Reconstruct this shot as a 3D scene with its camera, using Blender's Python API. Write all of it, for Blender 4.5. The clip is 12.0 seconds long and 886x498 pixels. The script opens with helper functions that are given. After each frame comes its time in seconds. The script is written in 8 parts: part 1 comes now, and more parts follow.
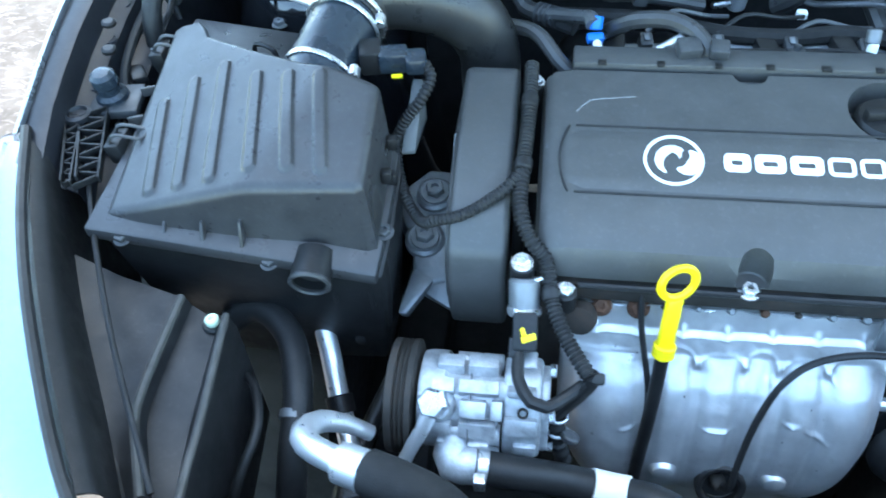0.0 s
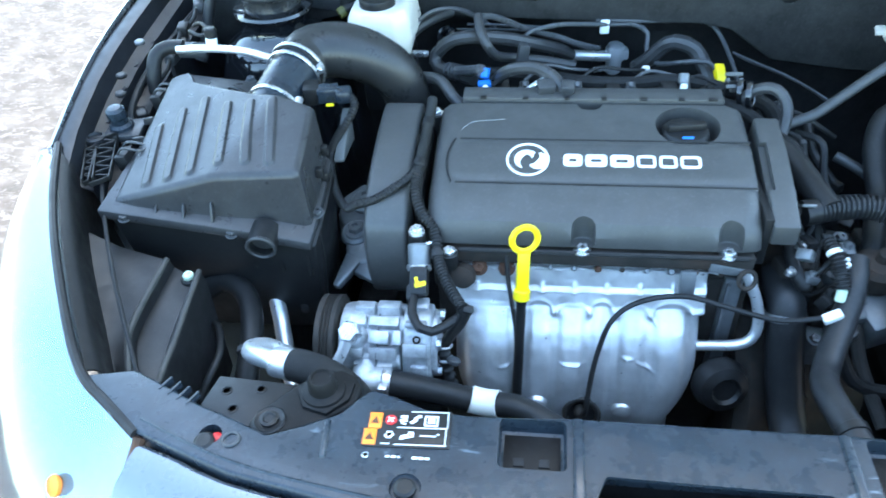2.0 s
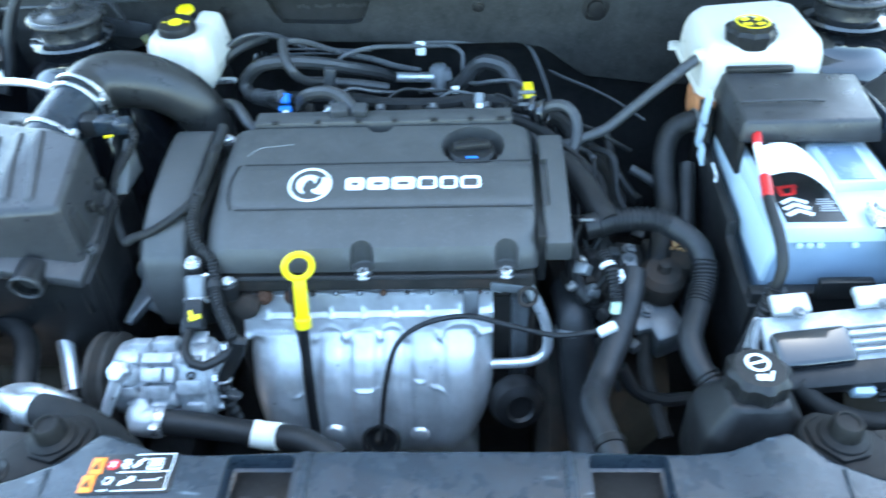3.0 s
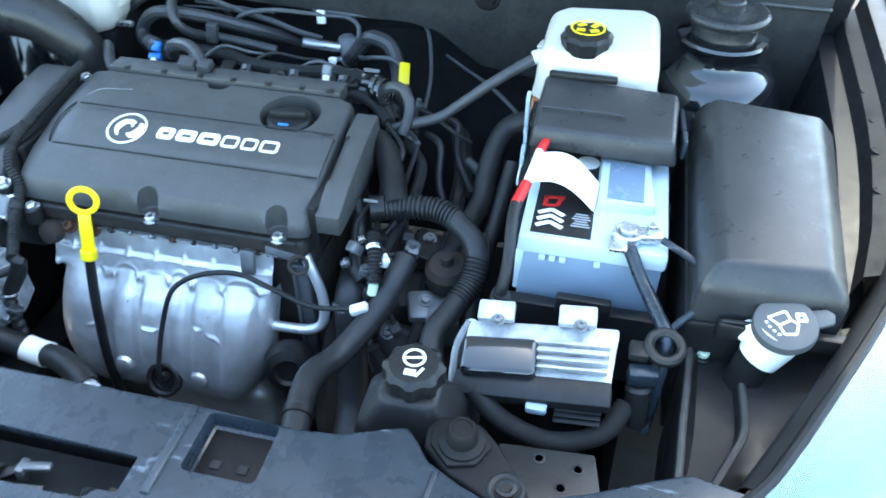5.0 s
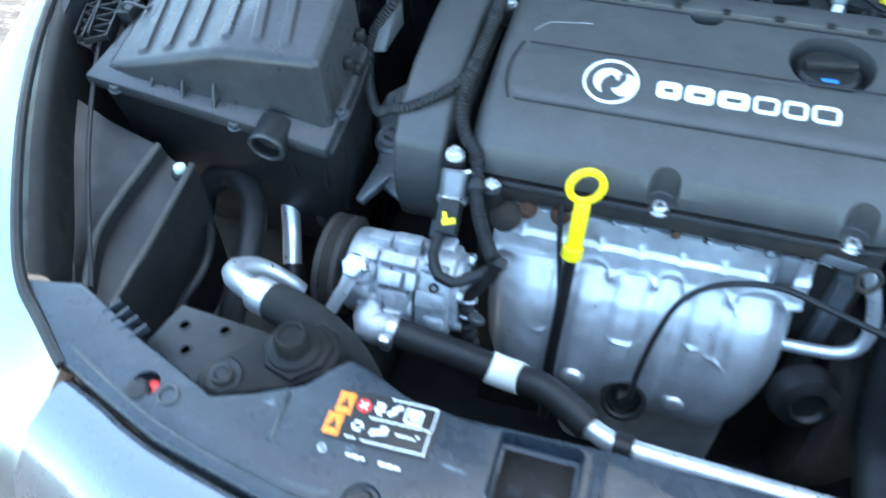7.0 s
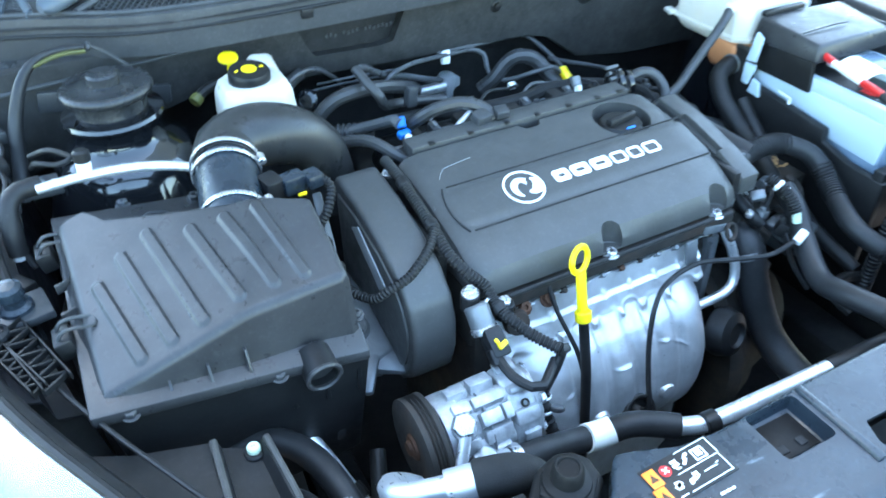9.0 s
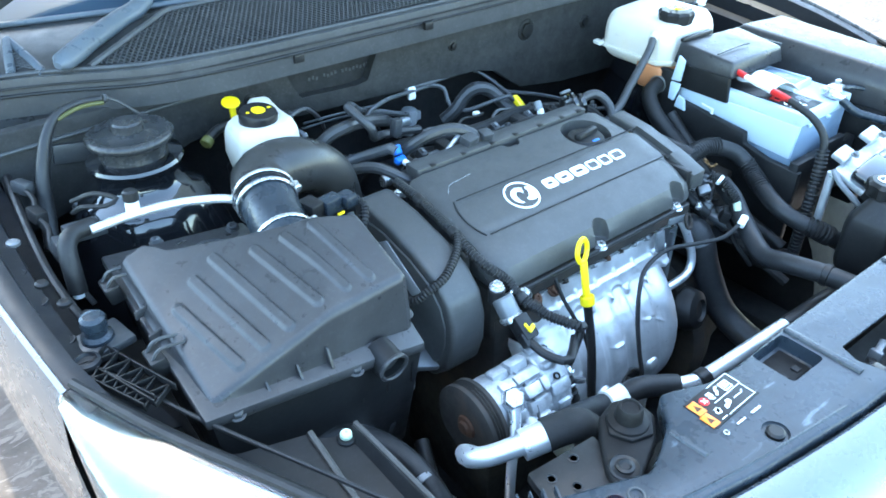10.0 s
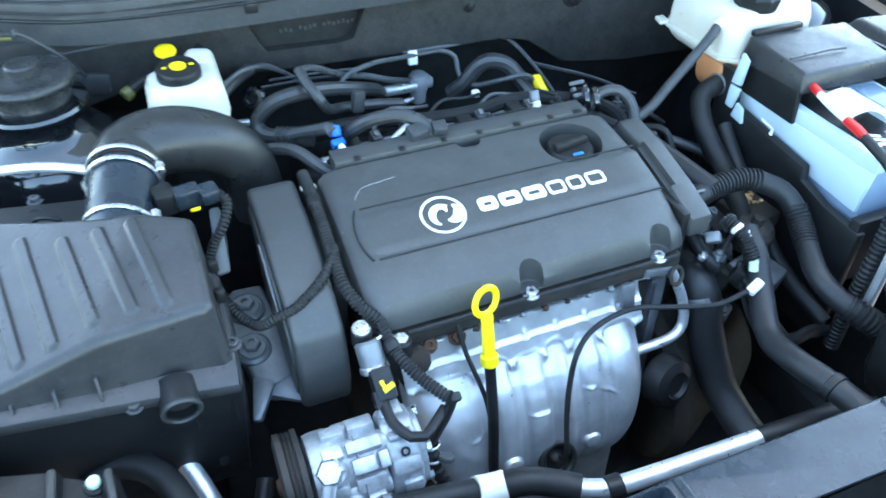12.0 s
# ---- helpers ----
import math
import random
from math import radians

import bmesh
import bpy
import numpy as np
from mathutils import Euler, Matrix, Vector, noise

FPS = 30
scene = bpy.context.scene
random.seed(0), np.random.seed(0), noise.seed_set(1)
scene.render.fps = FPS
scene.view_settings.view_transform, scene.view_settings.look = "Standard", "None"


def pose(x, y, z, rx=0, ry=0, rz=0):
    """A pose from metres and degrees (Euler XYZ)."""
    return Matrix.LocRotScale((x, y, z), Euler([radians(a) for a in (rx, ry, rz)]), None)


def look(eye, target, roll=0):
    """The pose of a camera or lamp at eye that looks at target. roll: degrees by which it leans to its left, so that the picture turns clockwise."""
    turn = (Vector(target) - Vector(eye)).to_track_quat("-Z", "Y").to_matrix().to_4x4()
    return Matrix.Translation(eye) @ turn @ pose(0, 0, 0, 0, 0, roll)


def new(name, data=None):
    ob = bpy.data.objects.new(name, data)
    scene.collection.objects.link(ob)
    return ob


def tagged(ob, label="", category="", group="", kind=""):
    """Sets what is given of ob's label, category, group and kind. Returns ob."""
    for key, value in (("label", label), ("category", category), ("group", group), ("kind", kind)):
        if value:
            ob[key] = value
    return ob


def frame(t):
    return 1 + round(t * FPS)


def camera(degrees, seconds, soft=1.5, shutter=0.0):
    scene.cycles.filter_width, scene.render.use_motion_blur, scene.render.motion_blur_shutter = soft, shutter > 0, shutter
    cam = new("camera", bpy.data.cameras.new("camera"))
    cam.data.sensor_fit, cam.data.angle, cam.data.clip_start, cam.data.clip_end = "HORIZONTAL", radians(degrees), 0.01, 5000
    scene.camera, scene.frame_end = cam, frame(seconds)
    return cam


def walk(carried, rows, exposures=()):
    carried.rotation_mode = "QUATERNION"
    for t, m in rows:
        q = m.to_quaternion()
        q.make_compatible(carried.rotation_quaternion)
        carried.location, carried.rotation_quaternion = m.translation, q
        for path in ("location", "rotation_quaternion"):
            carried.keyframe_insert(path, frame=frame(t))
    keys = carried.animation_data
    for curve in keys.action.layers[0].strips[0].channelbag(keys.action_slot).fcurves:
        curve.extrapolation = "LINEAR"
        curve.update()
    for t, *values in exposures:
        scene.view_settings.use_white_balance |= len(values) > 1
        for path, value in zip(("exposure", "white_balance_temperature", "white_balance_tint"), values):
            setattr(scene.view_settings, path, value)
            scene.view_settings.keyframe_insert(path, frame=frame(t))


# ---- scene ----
cam = camera(60.71, 12.0, soft=1.7, shutter=0.4)
# seconds, eye in metres, Euler XYZ in degrees
ROWS = [
    (0.0, -0.3375, -0.1808, 1.4162, 41.51, 2.87, 7.15),
    (0.5, -0.3951, -0.1781, 1.4436, 42.14, 2.15, 5.79),
    (1.0, -0.3746, -0.2531, 1.4788, 43.26, 1.73, 4.01),
    (1.5, -0.2795, -0.3853, 1.4938, 46.19, 2.47, 5.14),
    (2.0, -0.1813, -0.4866, 1.4933, 49.40, 3.05, 6.57),
    (2.5, -0.0831, -0.5008, 1.4920, 51.63, 3.34, 6.26),
    (3.0, 0.0448, -0.4534, 1.4775, 50.72, 2.34, 1.60),
    (3.5, 0.1725, -0.4124, 1.4849, 49.59, 2.01, -0.30),
    (3.7, 0.2152, -0.4017, 1.4803, 49.37, 2.23, -0.68),
    (5.3, 0.5085, -0.4260, 1.4803, 49.21, 0.31, 16.16),
    (5.5, 0.4640, -0.4311, 1.4802, 49.03, 1.13, 17.31),
    (6.0, 0.2494, -0.4436, 1.4596, 48.12, 2.49, 15.92),
    (6.5, 0.0345, -0.4091, 1.4154, 46.85, 1.72, 15.25),
    (7.0, -0.1582, -0.2862, 1.3981, 40.90, 1.49, 17.11),
    (7.5, -0.2801, -0.2052, 1.3899, 41.85, 4.93, 11.36),
    (9.3, -0.8048, -0.3166, 1.4730, 54.37, 1.22, -32.51),
    (9.5, -0.8615, -0.3145, 1.4816, 55.04, 1.81, -34.15),
    (10.0, -0.9577, -0.3211, 1.4898, 55.76, 0.22, -38.15),
    (10.5, -0.9340, -0.2954, 1.4860, 54.80, 0.73, -40.05),
    (11.0, -0.7355, -0.2434, 1.4559, 49.61, 2.83, -41.10),
    (11.5, -0.5365, -0.2203, 1.4651, 47.46, -0.45, -29.99),
    (12.0, -0.4923, -0.3013, 1.4753, 50.17, 0.19, -21.77),
]
walk(cam, [(t, pose(*row)) for t, *row in ROWS], exposures=[(0.0, 3.62, 6450, -5), (2.5, 3.56, 6420, -4), (3.5, 3.74, 6450, -4), (5.5, 3.37, 6750, -1), (6.0, 3.38, 6680, -2), (7.0, 3.53, 6500, -4), (7.5, 3.52, 6450, -4), (9.5, 3.79, 6450, -4), (12.0, 3.65, 6700, -3)])

# ---- light: a clear sky, the sun behind the raised bonnet ----
SUN_WAY = Vector((0.11, 0.47, 0.876)).normalized()
world = bpy.data.worlds.new("sky")
scene.world = world
world.use_nodes = True
wn = world.node_tree.nodes
sky = wn.new("ShaderNodeTexSky")
sky.sky_type = "NISHITA"
sky.sun_disc = False
sky.sun_elevation = math.asin(SUN_WAY.z)
sky.sun_rotation = math.atan2(SUN_WAY.x, SUN_WAY.y)
sky.dust_density = 1.2
world.node_tree.links.new(sky.outputs[0], wn["Background"].inputs[0])
wn["Background"].inputs[1].default_value = 0.15
sun = new("sun", bpy.data.lights.new("sun", "SUN"))
sun.data.energy, sun.data.angle, sun.data.color = 0.6, radians(0.6), (1.0, 0.95, 0.88)
sun.matrix_world = look(SUN_WAY * 20, (0, 0, 0))


# ---- materials ----
def material(name, colour, rough=0.5, metal=0.0, vary=0.12, scale=9.0, grain=260.0, bump=0.15, coat=0.0, spec=0.5, dust=0.0,
             dust_colour=(0.13, 0.13, 0.13), rough_vary=0.12, transmission=0.0, ior=1.45, blotch=None, pieces=0.0, scuff=None, relief=None):
    m = bpy.data.materials.new(name)
    m.use_nodes = True
    n, l = m.node_tree.nodes, m.node_tree.links
    b = n["Principled BSDF"]
    co = n.new("ShaderNodeTexCoord")

    def noisy(s, detail=4.0, rough_=0.55):
        t = n.new("ShaderNodeTexNoise")
        t.inputs["Scale"].default_value, t.inputs["Detail"].default_value, t.inputs["Roughness"].default_value = s, detail, rough_
        l.new(co.outputs["Object"], t.inputs["Vector"])
        return t.outputs["Fac"]

    def ramp(fac, a, z):
        r = n.new("ShaderNodeMapRange")
        r.inputs["From Min"].default_value, r.inputs["From Max"].default_value = 0.3, 0.7
        r.inputs["To Min"].default_value, r.inputs["To Max"].default_value = a, z
        l.new(fac, r.inputs["Value"])
        return r.outputs["Result"]

    def mixed(fac, a, z):
        x = n.new("ShaderNodeMix")
        x.data_type = "RGBA"
        if isinstance(fac, float):
            x.inputs["Factor"].default_value = fac
        else:
            l.new(fac, x.inputs["Factor"])
        for slot, c in (("A", a), ("B", z)):
            sock = [i for i in x.inputs if i.name == slot and i.type == "RGBA"][0]
            if isinstance(c, tuple):
                sock.default_value = (*c, 1.0)
            else:
                l.new(c, sock)
        return [o for o in x.outputs if o.type == "RGBA"][0]

    big = noisy(scale)
    low, high = tuple(c * (1 - vary) for c in colour), tuple(min(1.0, c * (1 + vary)) for c in colour)
    out = mixed(ramp(big, 0.0, 1.0), low, high)
    if blotch:
        out = mixed(ramp(noisy(blotch[1], 6.0, 0.7), -blotch[2], 1.0 - blotch[2]), out, blotch[0])
    if dust:
        out = mixed(ramp(noisy(scale * 2.7, 8.0, 0.7), 0.0, dust), out, dust_colour)
        out = mixed(ramp(noisy(scale * 19.0, 4.0, 0.7), -dust * 0.9, dust * 0.6), out, tuple(c * 1.5 for c in dust_colour))
    if scuff:
        warp = n.new("ShaderNodeTexNoise")
        warp.inputs["Scale"].default_value, warp.inputs["Detail"].default_value = scuff[1], 9.0
        warp.inputs["Roughness"].default_value, warp.inputs["Distortion"].default_value = 0.62, 1.6
        stretch = n.new("ShaderNodeMapping")
        stretch.inputs["Scale"].default_value = (0.7, 1.6, 1.0)
        stretch.inputs["Rotation"].default_value = (0, 0, 0.5)
        l.new(co.outputs["Object"], stretch.inputs["Vector"])
        l.new(stretch.outputs["Vector"], warp.inputs["Vector"])
        r = n.new("ShaderNodeMapRange")
        r.inputs["From Min"].default_value, r.inputs["From Max"].default_value = scuff[2], scuff[2] + 0.05
        r.inputs["To Max"].default_value = scuff[3]
        l.new(warp.outputs["Fac"], r.inputs["Value"])
        out = mixed(r.outputs["Result"], out, scuff[0])
    if pieces:
        info = n.new("ShaderNodeObjectInfo")
        r = n.new("ShaderNodeMapRange")
        r.inputs["To Min"].default_value, r.inputs["To Max"].default_value = 0.0, pieces
        l.new(info.outputs["Random"], r.inputs["Value"])
        out = mixed(r.outputs["Result"], out, tuple(c * 0.5 for c in colour))
    l.new(out, b.inputs["Base Color"])
    l.new(ramp(noisy(scale * 4.3, 6.0, 0.65), max(0.02, rough - rough_vary), min(1.0, rough + rough_vary)), b.inputs["Roughness"])
    b.inputs["Metallic"].default_value = metal
    b.inputs["Coat Weight"].default_value = coat
    b.inputs["Coat Roughness"].default_value = 0.04
    b.inputs["Specular IOR Level"].default_value = spec
    b.inputs["Transmission Weight"].default_value = transmission
    b.inputs["IOR"].default_value = ior
    if bump:
        k = n.new("ShaderNodeBump")
        k.inputs["Strength"].default_value, k.inputs["Distance"].default_value = bump, 0.0006
        l.new(noisy(grain, 3.0), k.inputs["Height"])
        if relief:
            k2 = n.new("ShaderNodeBump")
            k2.inputs["Strength"].default_value, k2.inputs["Distance"].default_value = 0.6, relief[1]
            l.new(noisy(relief[0], 2.0), k2.inputs["Height"])
            l.new(k2.outputs["Normal"], k.inputs["Normal"])
        l.new(k.outputs["Normal"], b.inputs["Normal"])
    return m


COVER = material("satin_black_plastic", (0.044, 0.044, 0.043), 0.40, bump=0.35, grain=900, dust=0.15, scuff=((0.16, 0.17, 0.18), 26.0, 0.70, 0.5))
LID = material("grained_black_plastic", (0.021, 0.021, 0.0225), 0.35, bump=0.3, grain=700, dust=0.14)
BLACK = material("black_plastic", (0.007, 0.007, 0.0075), 0.42, dust=0.07, spec=0.35)
GREY = material("worn_grey_plastic", (0.0115, 0.0160, 0.0225), 0.30, dust=0.16, dust_colour=(0.080, 0.112, 0.140), bump=0.3, grain=500,
                scuff=((0.24, 0.29, 0.33), 12.0, 0.625, 0.38))
COWL = material("grey_cowl_plastic", (0.028, 0.030, 0.033), 0.42, dust=0.2, bump=0.25, grain=600)
RUBBER = material("rubber", (0.009, 0.009, 0.0095), 0.48, spec=0.35, dust=0.08, bump=0.3)
HOSE = material("weathered_hose_rubber", (0.013, 0.0135, 0.015), 0.42, spec=0.38, dust=0.10, bump=0.3)
SLEEVE = material("fabric_sleeve", (0.009, 0.009, 0.009), 0.8, bump=0.8, grain=500)
DUCT = material("intake_rubber", (0.014, 0.014, 0.014), 0.33, dust=0.12)
SHIELD = material("aluminium_heat_shield", (0.62, 0.63, 0.64), 0.42, 0.72, vary=0.2, scale=16, bump=0.4, grain=110, rough_vary=0.16,
                  blotch=((0.26, 0.24, 0.22), 24.0, 0.7), relief=(40.0, 0.0012), scuff=((0.22, 0.20, 0.18), 45.0, 0.72, 0.4))
CAST = material("cast_aluminium", (0.52, 0.54, 0.56), 0.5, 0.6, vary=0.35, scale=34, bump=0.9, grain=240, dust=0.35,
                blotch=((0.16, 0.16, 0.16), 46.0, 0.62), scuff=((0.09, 0.085, 0.08), 60.0, 0.70, 0.6))
STEEL = material("zinc_steel", (0.60, 0.61, 0.63), 0.3, 0.9, vary=0.15, scale=40)
PIPE = material("brushed_aluminium_pipe", (0.78, 0.80, 0.82), 0.36, 0.75, vary=0.1, scale=20)
IRON = material("dark_oily_iron", (0.034, 0.031, 0.028), 0.75, 0.0, vary=0.4, scale=18, bump=0.8, grain=120, spec=0.15,
                blotch=((0.070, 0.034, 0.018), 9.0, 0.5))
SPANNER = material("dull_grey_plastic", (0.075, 0.078, 0.08), 0.5, vary=0.1)
DUSTY = material("brown_dusty_plastic", (0.036, 0.033, 0.028), 0.55, vary=0.3, scale=30, dust=0.2)
LITTER = material("dry_leaf_litter", (0.34, 0.20, 0.09), 0.8, vary=0.5, scale=60)
RUST = material("rusty_steel", (0.065, 0.030, 0.016), 0.75, 0.2, vary=0.5, scale=30, bump=0.8, grain=150)
MOUNT = material("engine_mount_alloy", (0.17, 0.18, 0.19), 0.45, 0.5, vary=0.25, scale=25, bump=0.6, dust=0.2)
DARKMETAL = material("painted_black_metal", (0.006, 0.007, 0.009), 0.12, vary=0.3, coat=1.0, dust=0.03, rough_vary=0.08)
# bay metal; also painted shade for the holes and recesses filled with it
BAY = material("grimy_bay_metal_and_shade_fill", (0.019, 0.019, 0.0195), 0.7, vary=0.4, scale=14, dust=0.09, spec=0.2)
PAINT = material("silver_blue_metallic_paint", (0.145, 0.160, 0.180), 0.28, 0.6, vary=0.05, bump=0.0, coat=1.0, rough_vary=0.03)
YELLOW = material("yellow_plastic", (0.85, 0.66, 0.01), 0.4, vary=0.06, bump=0.05)
WHITE = material("white_plastic", (0.80, 0.82, 0.80), 0.4, vary=0.04, bump=0.05)
PRINT = material("silver_white_print", (0.78, 0.80, 0.82), 0.45, vary=0.05, bump=0.0)
TANK = material("translucent_white_tank", (0.60, 0.575, 0.51), 0.35, vary=0.06, bump=0.05, blotch=((0.60, 0.52, 0.38), 7.0, 0.6))
COOLANT = material("orange_coolant_stain", (0.50, 0.215, 0.095), 0.4, vary=0.15, bump=0.05)
BLUE = material("blue_plastic", (0.02, 0.16, 0.55), 0.4, vary=0.08)
RED = material("red_plastic", (0.55, 0.02, 0.02), 0.4, vary=0.1)
ORANGE = material("orange_print", (0.85, 0.22, 0.02), 0.45, vary=0.08, bump=0.0)
GREEN = material("pale_green_plastic", (0.58, 0.70, 0.52), 0.4, vary=0.08)
BATTERY = material("pale_blue_battery_case", (0.45, 0.55, 0.63), 0.4, vary=0.05, bump=0.1)
FELT = material("firewall_insulation", (0.016, 0.016, 0.0155), 0.7, vary=0.3, scale=12, bump=0.6, grain=300, dust=0.16, spec=0.3)
CLEAR = material("headlamp_lens", (0.95, 0.97, 1.0), 0.03, transmission=1.0, vary=0.0, bump=0.0, rough_vary=0.0, ior=1.49)
CHROME = material("lamp_reflector", (0.22, 0.29, 0.34), 0.14, 1.0, vary=0.05, bump=0.0, rough_vary=0.04)
# blue base colour stands in for the reflected sky; specular kept low
GLASS = material("sky_tinted_windscreen_glass", (0.024, 0.042, 0.066), 0.08, vary=0.05, bump=0.0, rough_vary=0.0, spec=0.10)
GROUND = material("pale_gravel_concrete", (0.120, 0.094, 0.077), 0.9, vary=0.4, scale=9.0, grain=60, bump=1.0,
                  blotch=((0.062, 0.044, 0.036), 6.0, 0.25), scuff=((0.19, 0.15, 0.125), 19.0, 0.53, 0.8))
GLASSY = material("smoky_blue_plastic", (0.16, 0.22, 0.30), 0.25, vary=0.08, bump=0.0)
LABEL = material("grey_silver_label", (0.30, 0.31, 0.32), 0.4, vary=0.08, bump=0.05)
WING = material("dull_black_wing_metal", (0.011, 0.012, 0.015), 0.40, vary=0.35, dust=0.07, spec=0.35)
OLIVE = material("olive_yellow_tape", (0.085, 0.085, 0.022), 0.5, vary=0.1)
# black plastic lightened to blue-grey: the sky's sheen is in the colour
WIPER = material("sky_tinted_wiper_plastic", (0.075, 0.092, 0.112), 0.34, vary=0.12, bump=0.25, grain=500, dust=0.15)
TAGPAPER = material("warm_white_paper", (0.74, 0.73, 0.66), 0.6, vary=0.06, bump=0.1)
# rear hoses and lines: highlights are put into these two lighter base colours
REARHOSE = material("highlight_grey_rear_hose", (0.027, 0.0275, 0.029), 0.36, spec=0.5, dust=0.16, bump=0.3)
LINES = material("highlight_grey_line", (0.060, 0.062, 0.066), 0.34, vary=0.15, dust=0.12)
STRUTTOP = material("satin_strut_top_rubber", (0.020, 0.021, 0.0225), 0.27, vary=0.25, dust=0.10, bump=0.2)
MATT = material("matt_black_bracket", (0.0065, 0.0062, 0.0062), 0.5, vary=0.3, dust=0.06, spec=0.16, bump=0.3)
# tone raised so the bonnet bounces fill light into the bay
BONNET = material("pale_fill_bonnet", (0.56, 0.57, 0.58), 0.45, 0.1, vary=0.08, bump=0.0)
# same plastic as the battery top, with the front's shade in its colour
SHADED_CASE = material("shade_darkened_battery_case", (0.20, 0.27, 0.36), 0.4, vary=0.08, bump=0.1, dust=0.1)


# ---- building helpers ----
ORIGIN = {}


def V(*a):
    return Vector(a)


def outward(bm):
    bmesh.ops.recalc_face_normals(bm, faces=bm.faces)
    if bm.calc_volume(signed=True) < 0:
        bmesh.ops.reverse_faces(bm, faces=bm.faces)


def mesh_from(name, bm, mat, sharp=32):
    outward(bm)
    for f in bm.faces:
        f.smooth = True
    for e in bm.edges:
        e.smooth = len(e.link_faces) == 2 and e.calc_face_angle(0) < radians(sharp)
    me = bpy.data.meshes.new(name)
    bm.to_mesh(me)
    bm.free()
    me.materials.append(mat)
    return me


def thing(name, base, label, category, group="", kind=""):
    ob = new(name)
    ob.location = base
    ob.empty_display_size = 0.05
    ORIGIN[ob.name] = Vector(base)
    return tagged(ob, label, category, group, kind)


def part(name, bm, mat, parent, label="", sharp=32):
    ob = new(name, mesh_from(name, bm, mat, sharp))
    ob.parent = parent
    ob.location = -ORIGIN[parent.name]
    ORIGIN[ob.name] = Vector((0, 0, 0))
    return tagged(ob, label) if label else ob


def solo(name, bm, mat, label, category, group="", kind="", sharp=32):
    ob = new(name, mesh_from(name, bm, mat, sharp))
    ORIGIN[ob.name] = Vector((0, 0, 0))
    return tagged(ob, label, category, group, kind)


def BM():
    return bmesh.new()


def soften(bm, verts, width, segments=2, angle=20):
    vs = set(verts)
    es = [e for e in bm.edges if e.verts[0] in vs and e.verts[1] in vs and len(e.link_faces) == 2 and e.calc_face_angle(0) > radians(angle)]
    if width and es:
        bmesh.ops.bevel(bm, geom=es, offset=width, segments=segments, profile=0.5, affect="EDGES", clamp_overlap=True)


def box(bm, c, s, rot=(0, 0, 0), bev=0.003, seg=2):
    m = pose(*c, *rot) @ Matrix.Diagonal((*s, 1))
    vs = bmesh.ops.create_cube(bm, size=1.0, matrix=m)["verts"]
    soften(bm, vs, bev, seg)
    return bm


def loops(bm, rings, closed=True, caps=True):
    """A skin over rings of points of equal number."""
    vv = [[bm.verts.new(p) for p in ring] for ring in rings]
    n = len(rings[0])
    for a, b in zip(vv, vv[1:]):
        for i in range(n if closed else n - 1):
            j = (i + 1) % n
            bm.faces.new((a[i], a[j], b[j], b[i]))
    if caps and closed:
        bm.faces.new(vv[0][::-1])
        bm.faces.new(vv[-1])
    return [v for r in vv for v in r]


def block(bm, low, high, bev=0.004, seg=2):
    """A solid between two polygons of equal number of points."""
    vs = loops(bm, [low, high])
    bmesh.ops.recalc_face_normals(bm, faces=bm.faces)
    soften(bm, vs, bev, seg)
    return bm


def prism(bm, loop, axis, a, b, bev=0.004, seg=2):
    put = {"x": lambda p, t: V(t, p[0], p[1]), "y": lambda p, t: V(p[0], t, p[1]), "z": lambda p, t: V(p[0], p[1], t)}[axis]
    return block(bm, [put(p, a) for p in loop], [put(p, b) for p in loop], bev, seg)


def spline(pts, step):
    """Points along a smooth line through pts, about step apart."""
    pts = [Vector(p) for p in pts]
    ext = [2 * pts[0] - pts[1], *pts, 2 * pts[-1] - pts[-2]]
    out = []
    for i in range(len(pts) - 1):
        p0, p1, p2, p3 = ext[i:i + 4]
        n = max(1, round((p2 - p1).length / step))
        for k in range(n):
            t = k / n
            out.append(0.5 * (2 * p1 + (p2 - p0) * t + (2 * p0 - 5 * p1 + 4 * p2 - p3) * t * t + (3 * p1 - p0 - 3 * p2 + p3) * t ** 3))
    out.append(pts[-1])
    return out


def tube(bm, pts, r, seg=10, step=0.012, ribs=None, flat=1.0):
    """A round pipe through pts. r: one radius, or one per point. ribs: (spacing, depth) of a corrugated pipe."""
    if ribs:
        step = ribs[0] / 4
    line = spline(pts, step)
    radii = [r] * len(line)
    if isinstance(r, (list, tuple)):
        marks = [min(range(len(line)), key=lambda k, p=p: (line[k] - Vector(p)).length) for p in pts]
        radii = list(np.interp(range(len(line)), marks, r))
    way = (line[1] - line[0]).normalized()
    side = way.orthogonal().normalized()
    rings = []
    for k, p in enumerate(line):
        w = (line[min(k + 1, len(line) - 1)] - line[max(k - 1, 0)]).normalized()
        side = (side - w * side.dot(w)).normalized()
        up = w.cross(side)
        rr = radii[k] + (ribs[1] * (0.5 if k % 4 in (0, 1) else -0.5) if ribs else 0)
        rings.append([p + (side * math.cos(a) + up * math.sin(a) * flat) * rr for a in (2 * math.pi * i / seg for i in range(seg))])
    loops(bm, rings)
    return bm


def lathe(bm, base, way, profile, seg=24, cap=True):
    """A turned solid: (radius, height) along way from base."""
    w = Vector(way).normalized()
    side = w.orthogonal().normalized()
    up = w.cross(side)
    rings = [[Vector(base) + w * h + (side * math.cos(a) + up * math.sin(a)) * max(r, 1e-4) for a in (2 * math.pi * i / seg for i in range(seg))] for r, h in profile]
    loops(bm, rings, caps=cap)
    return bm


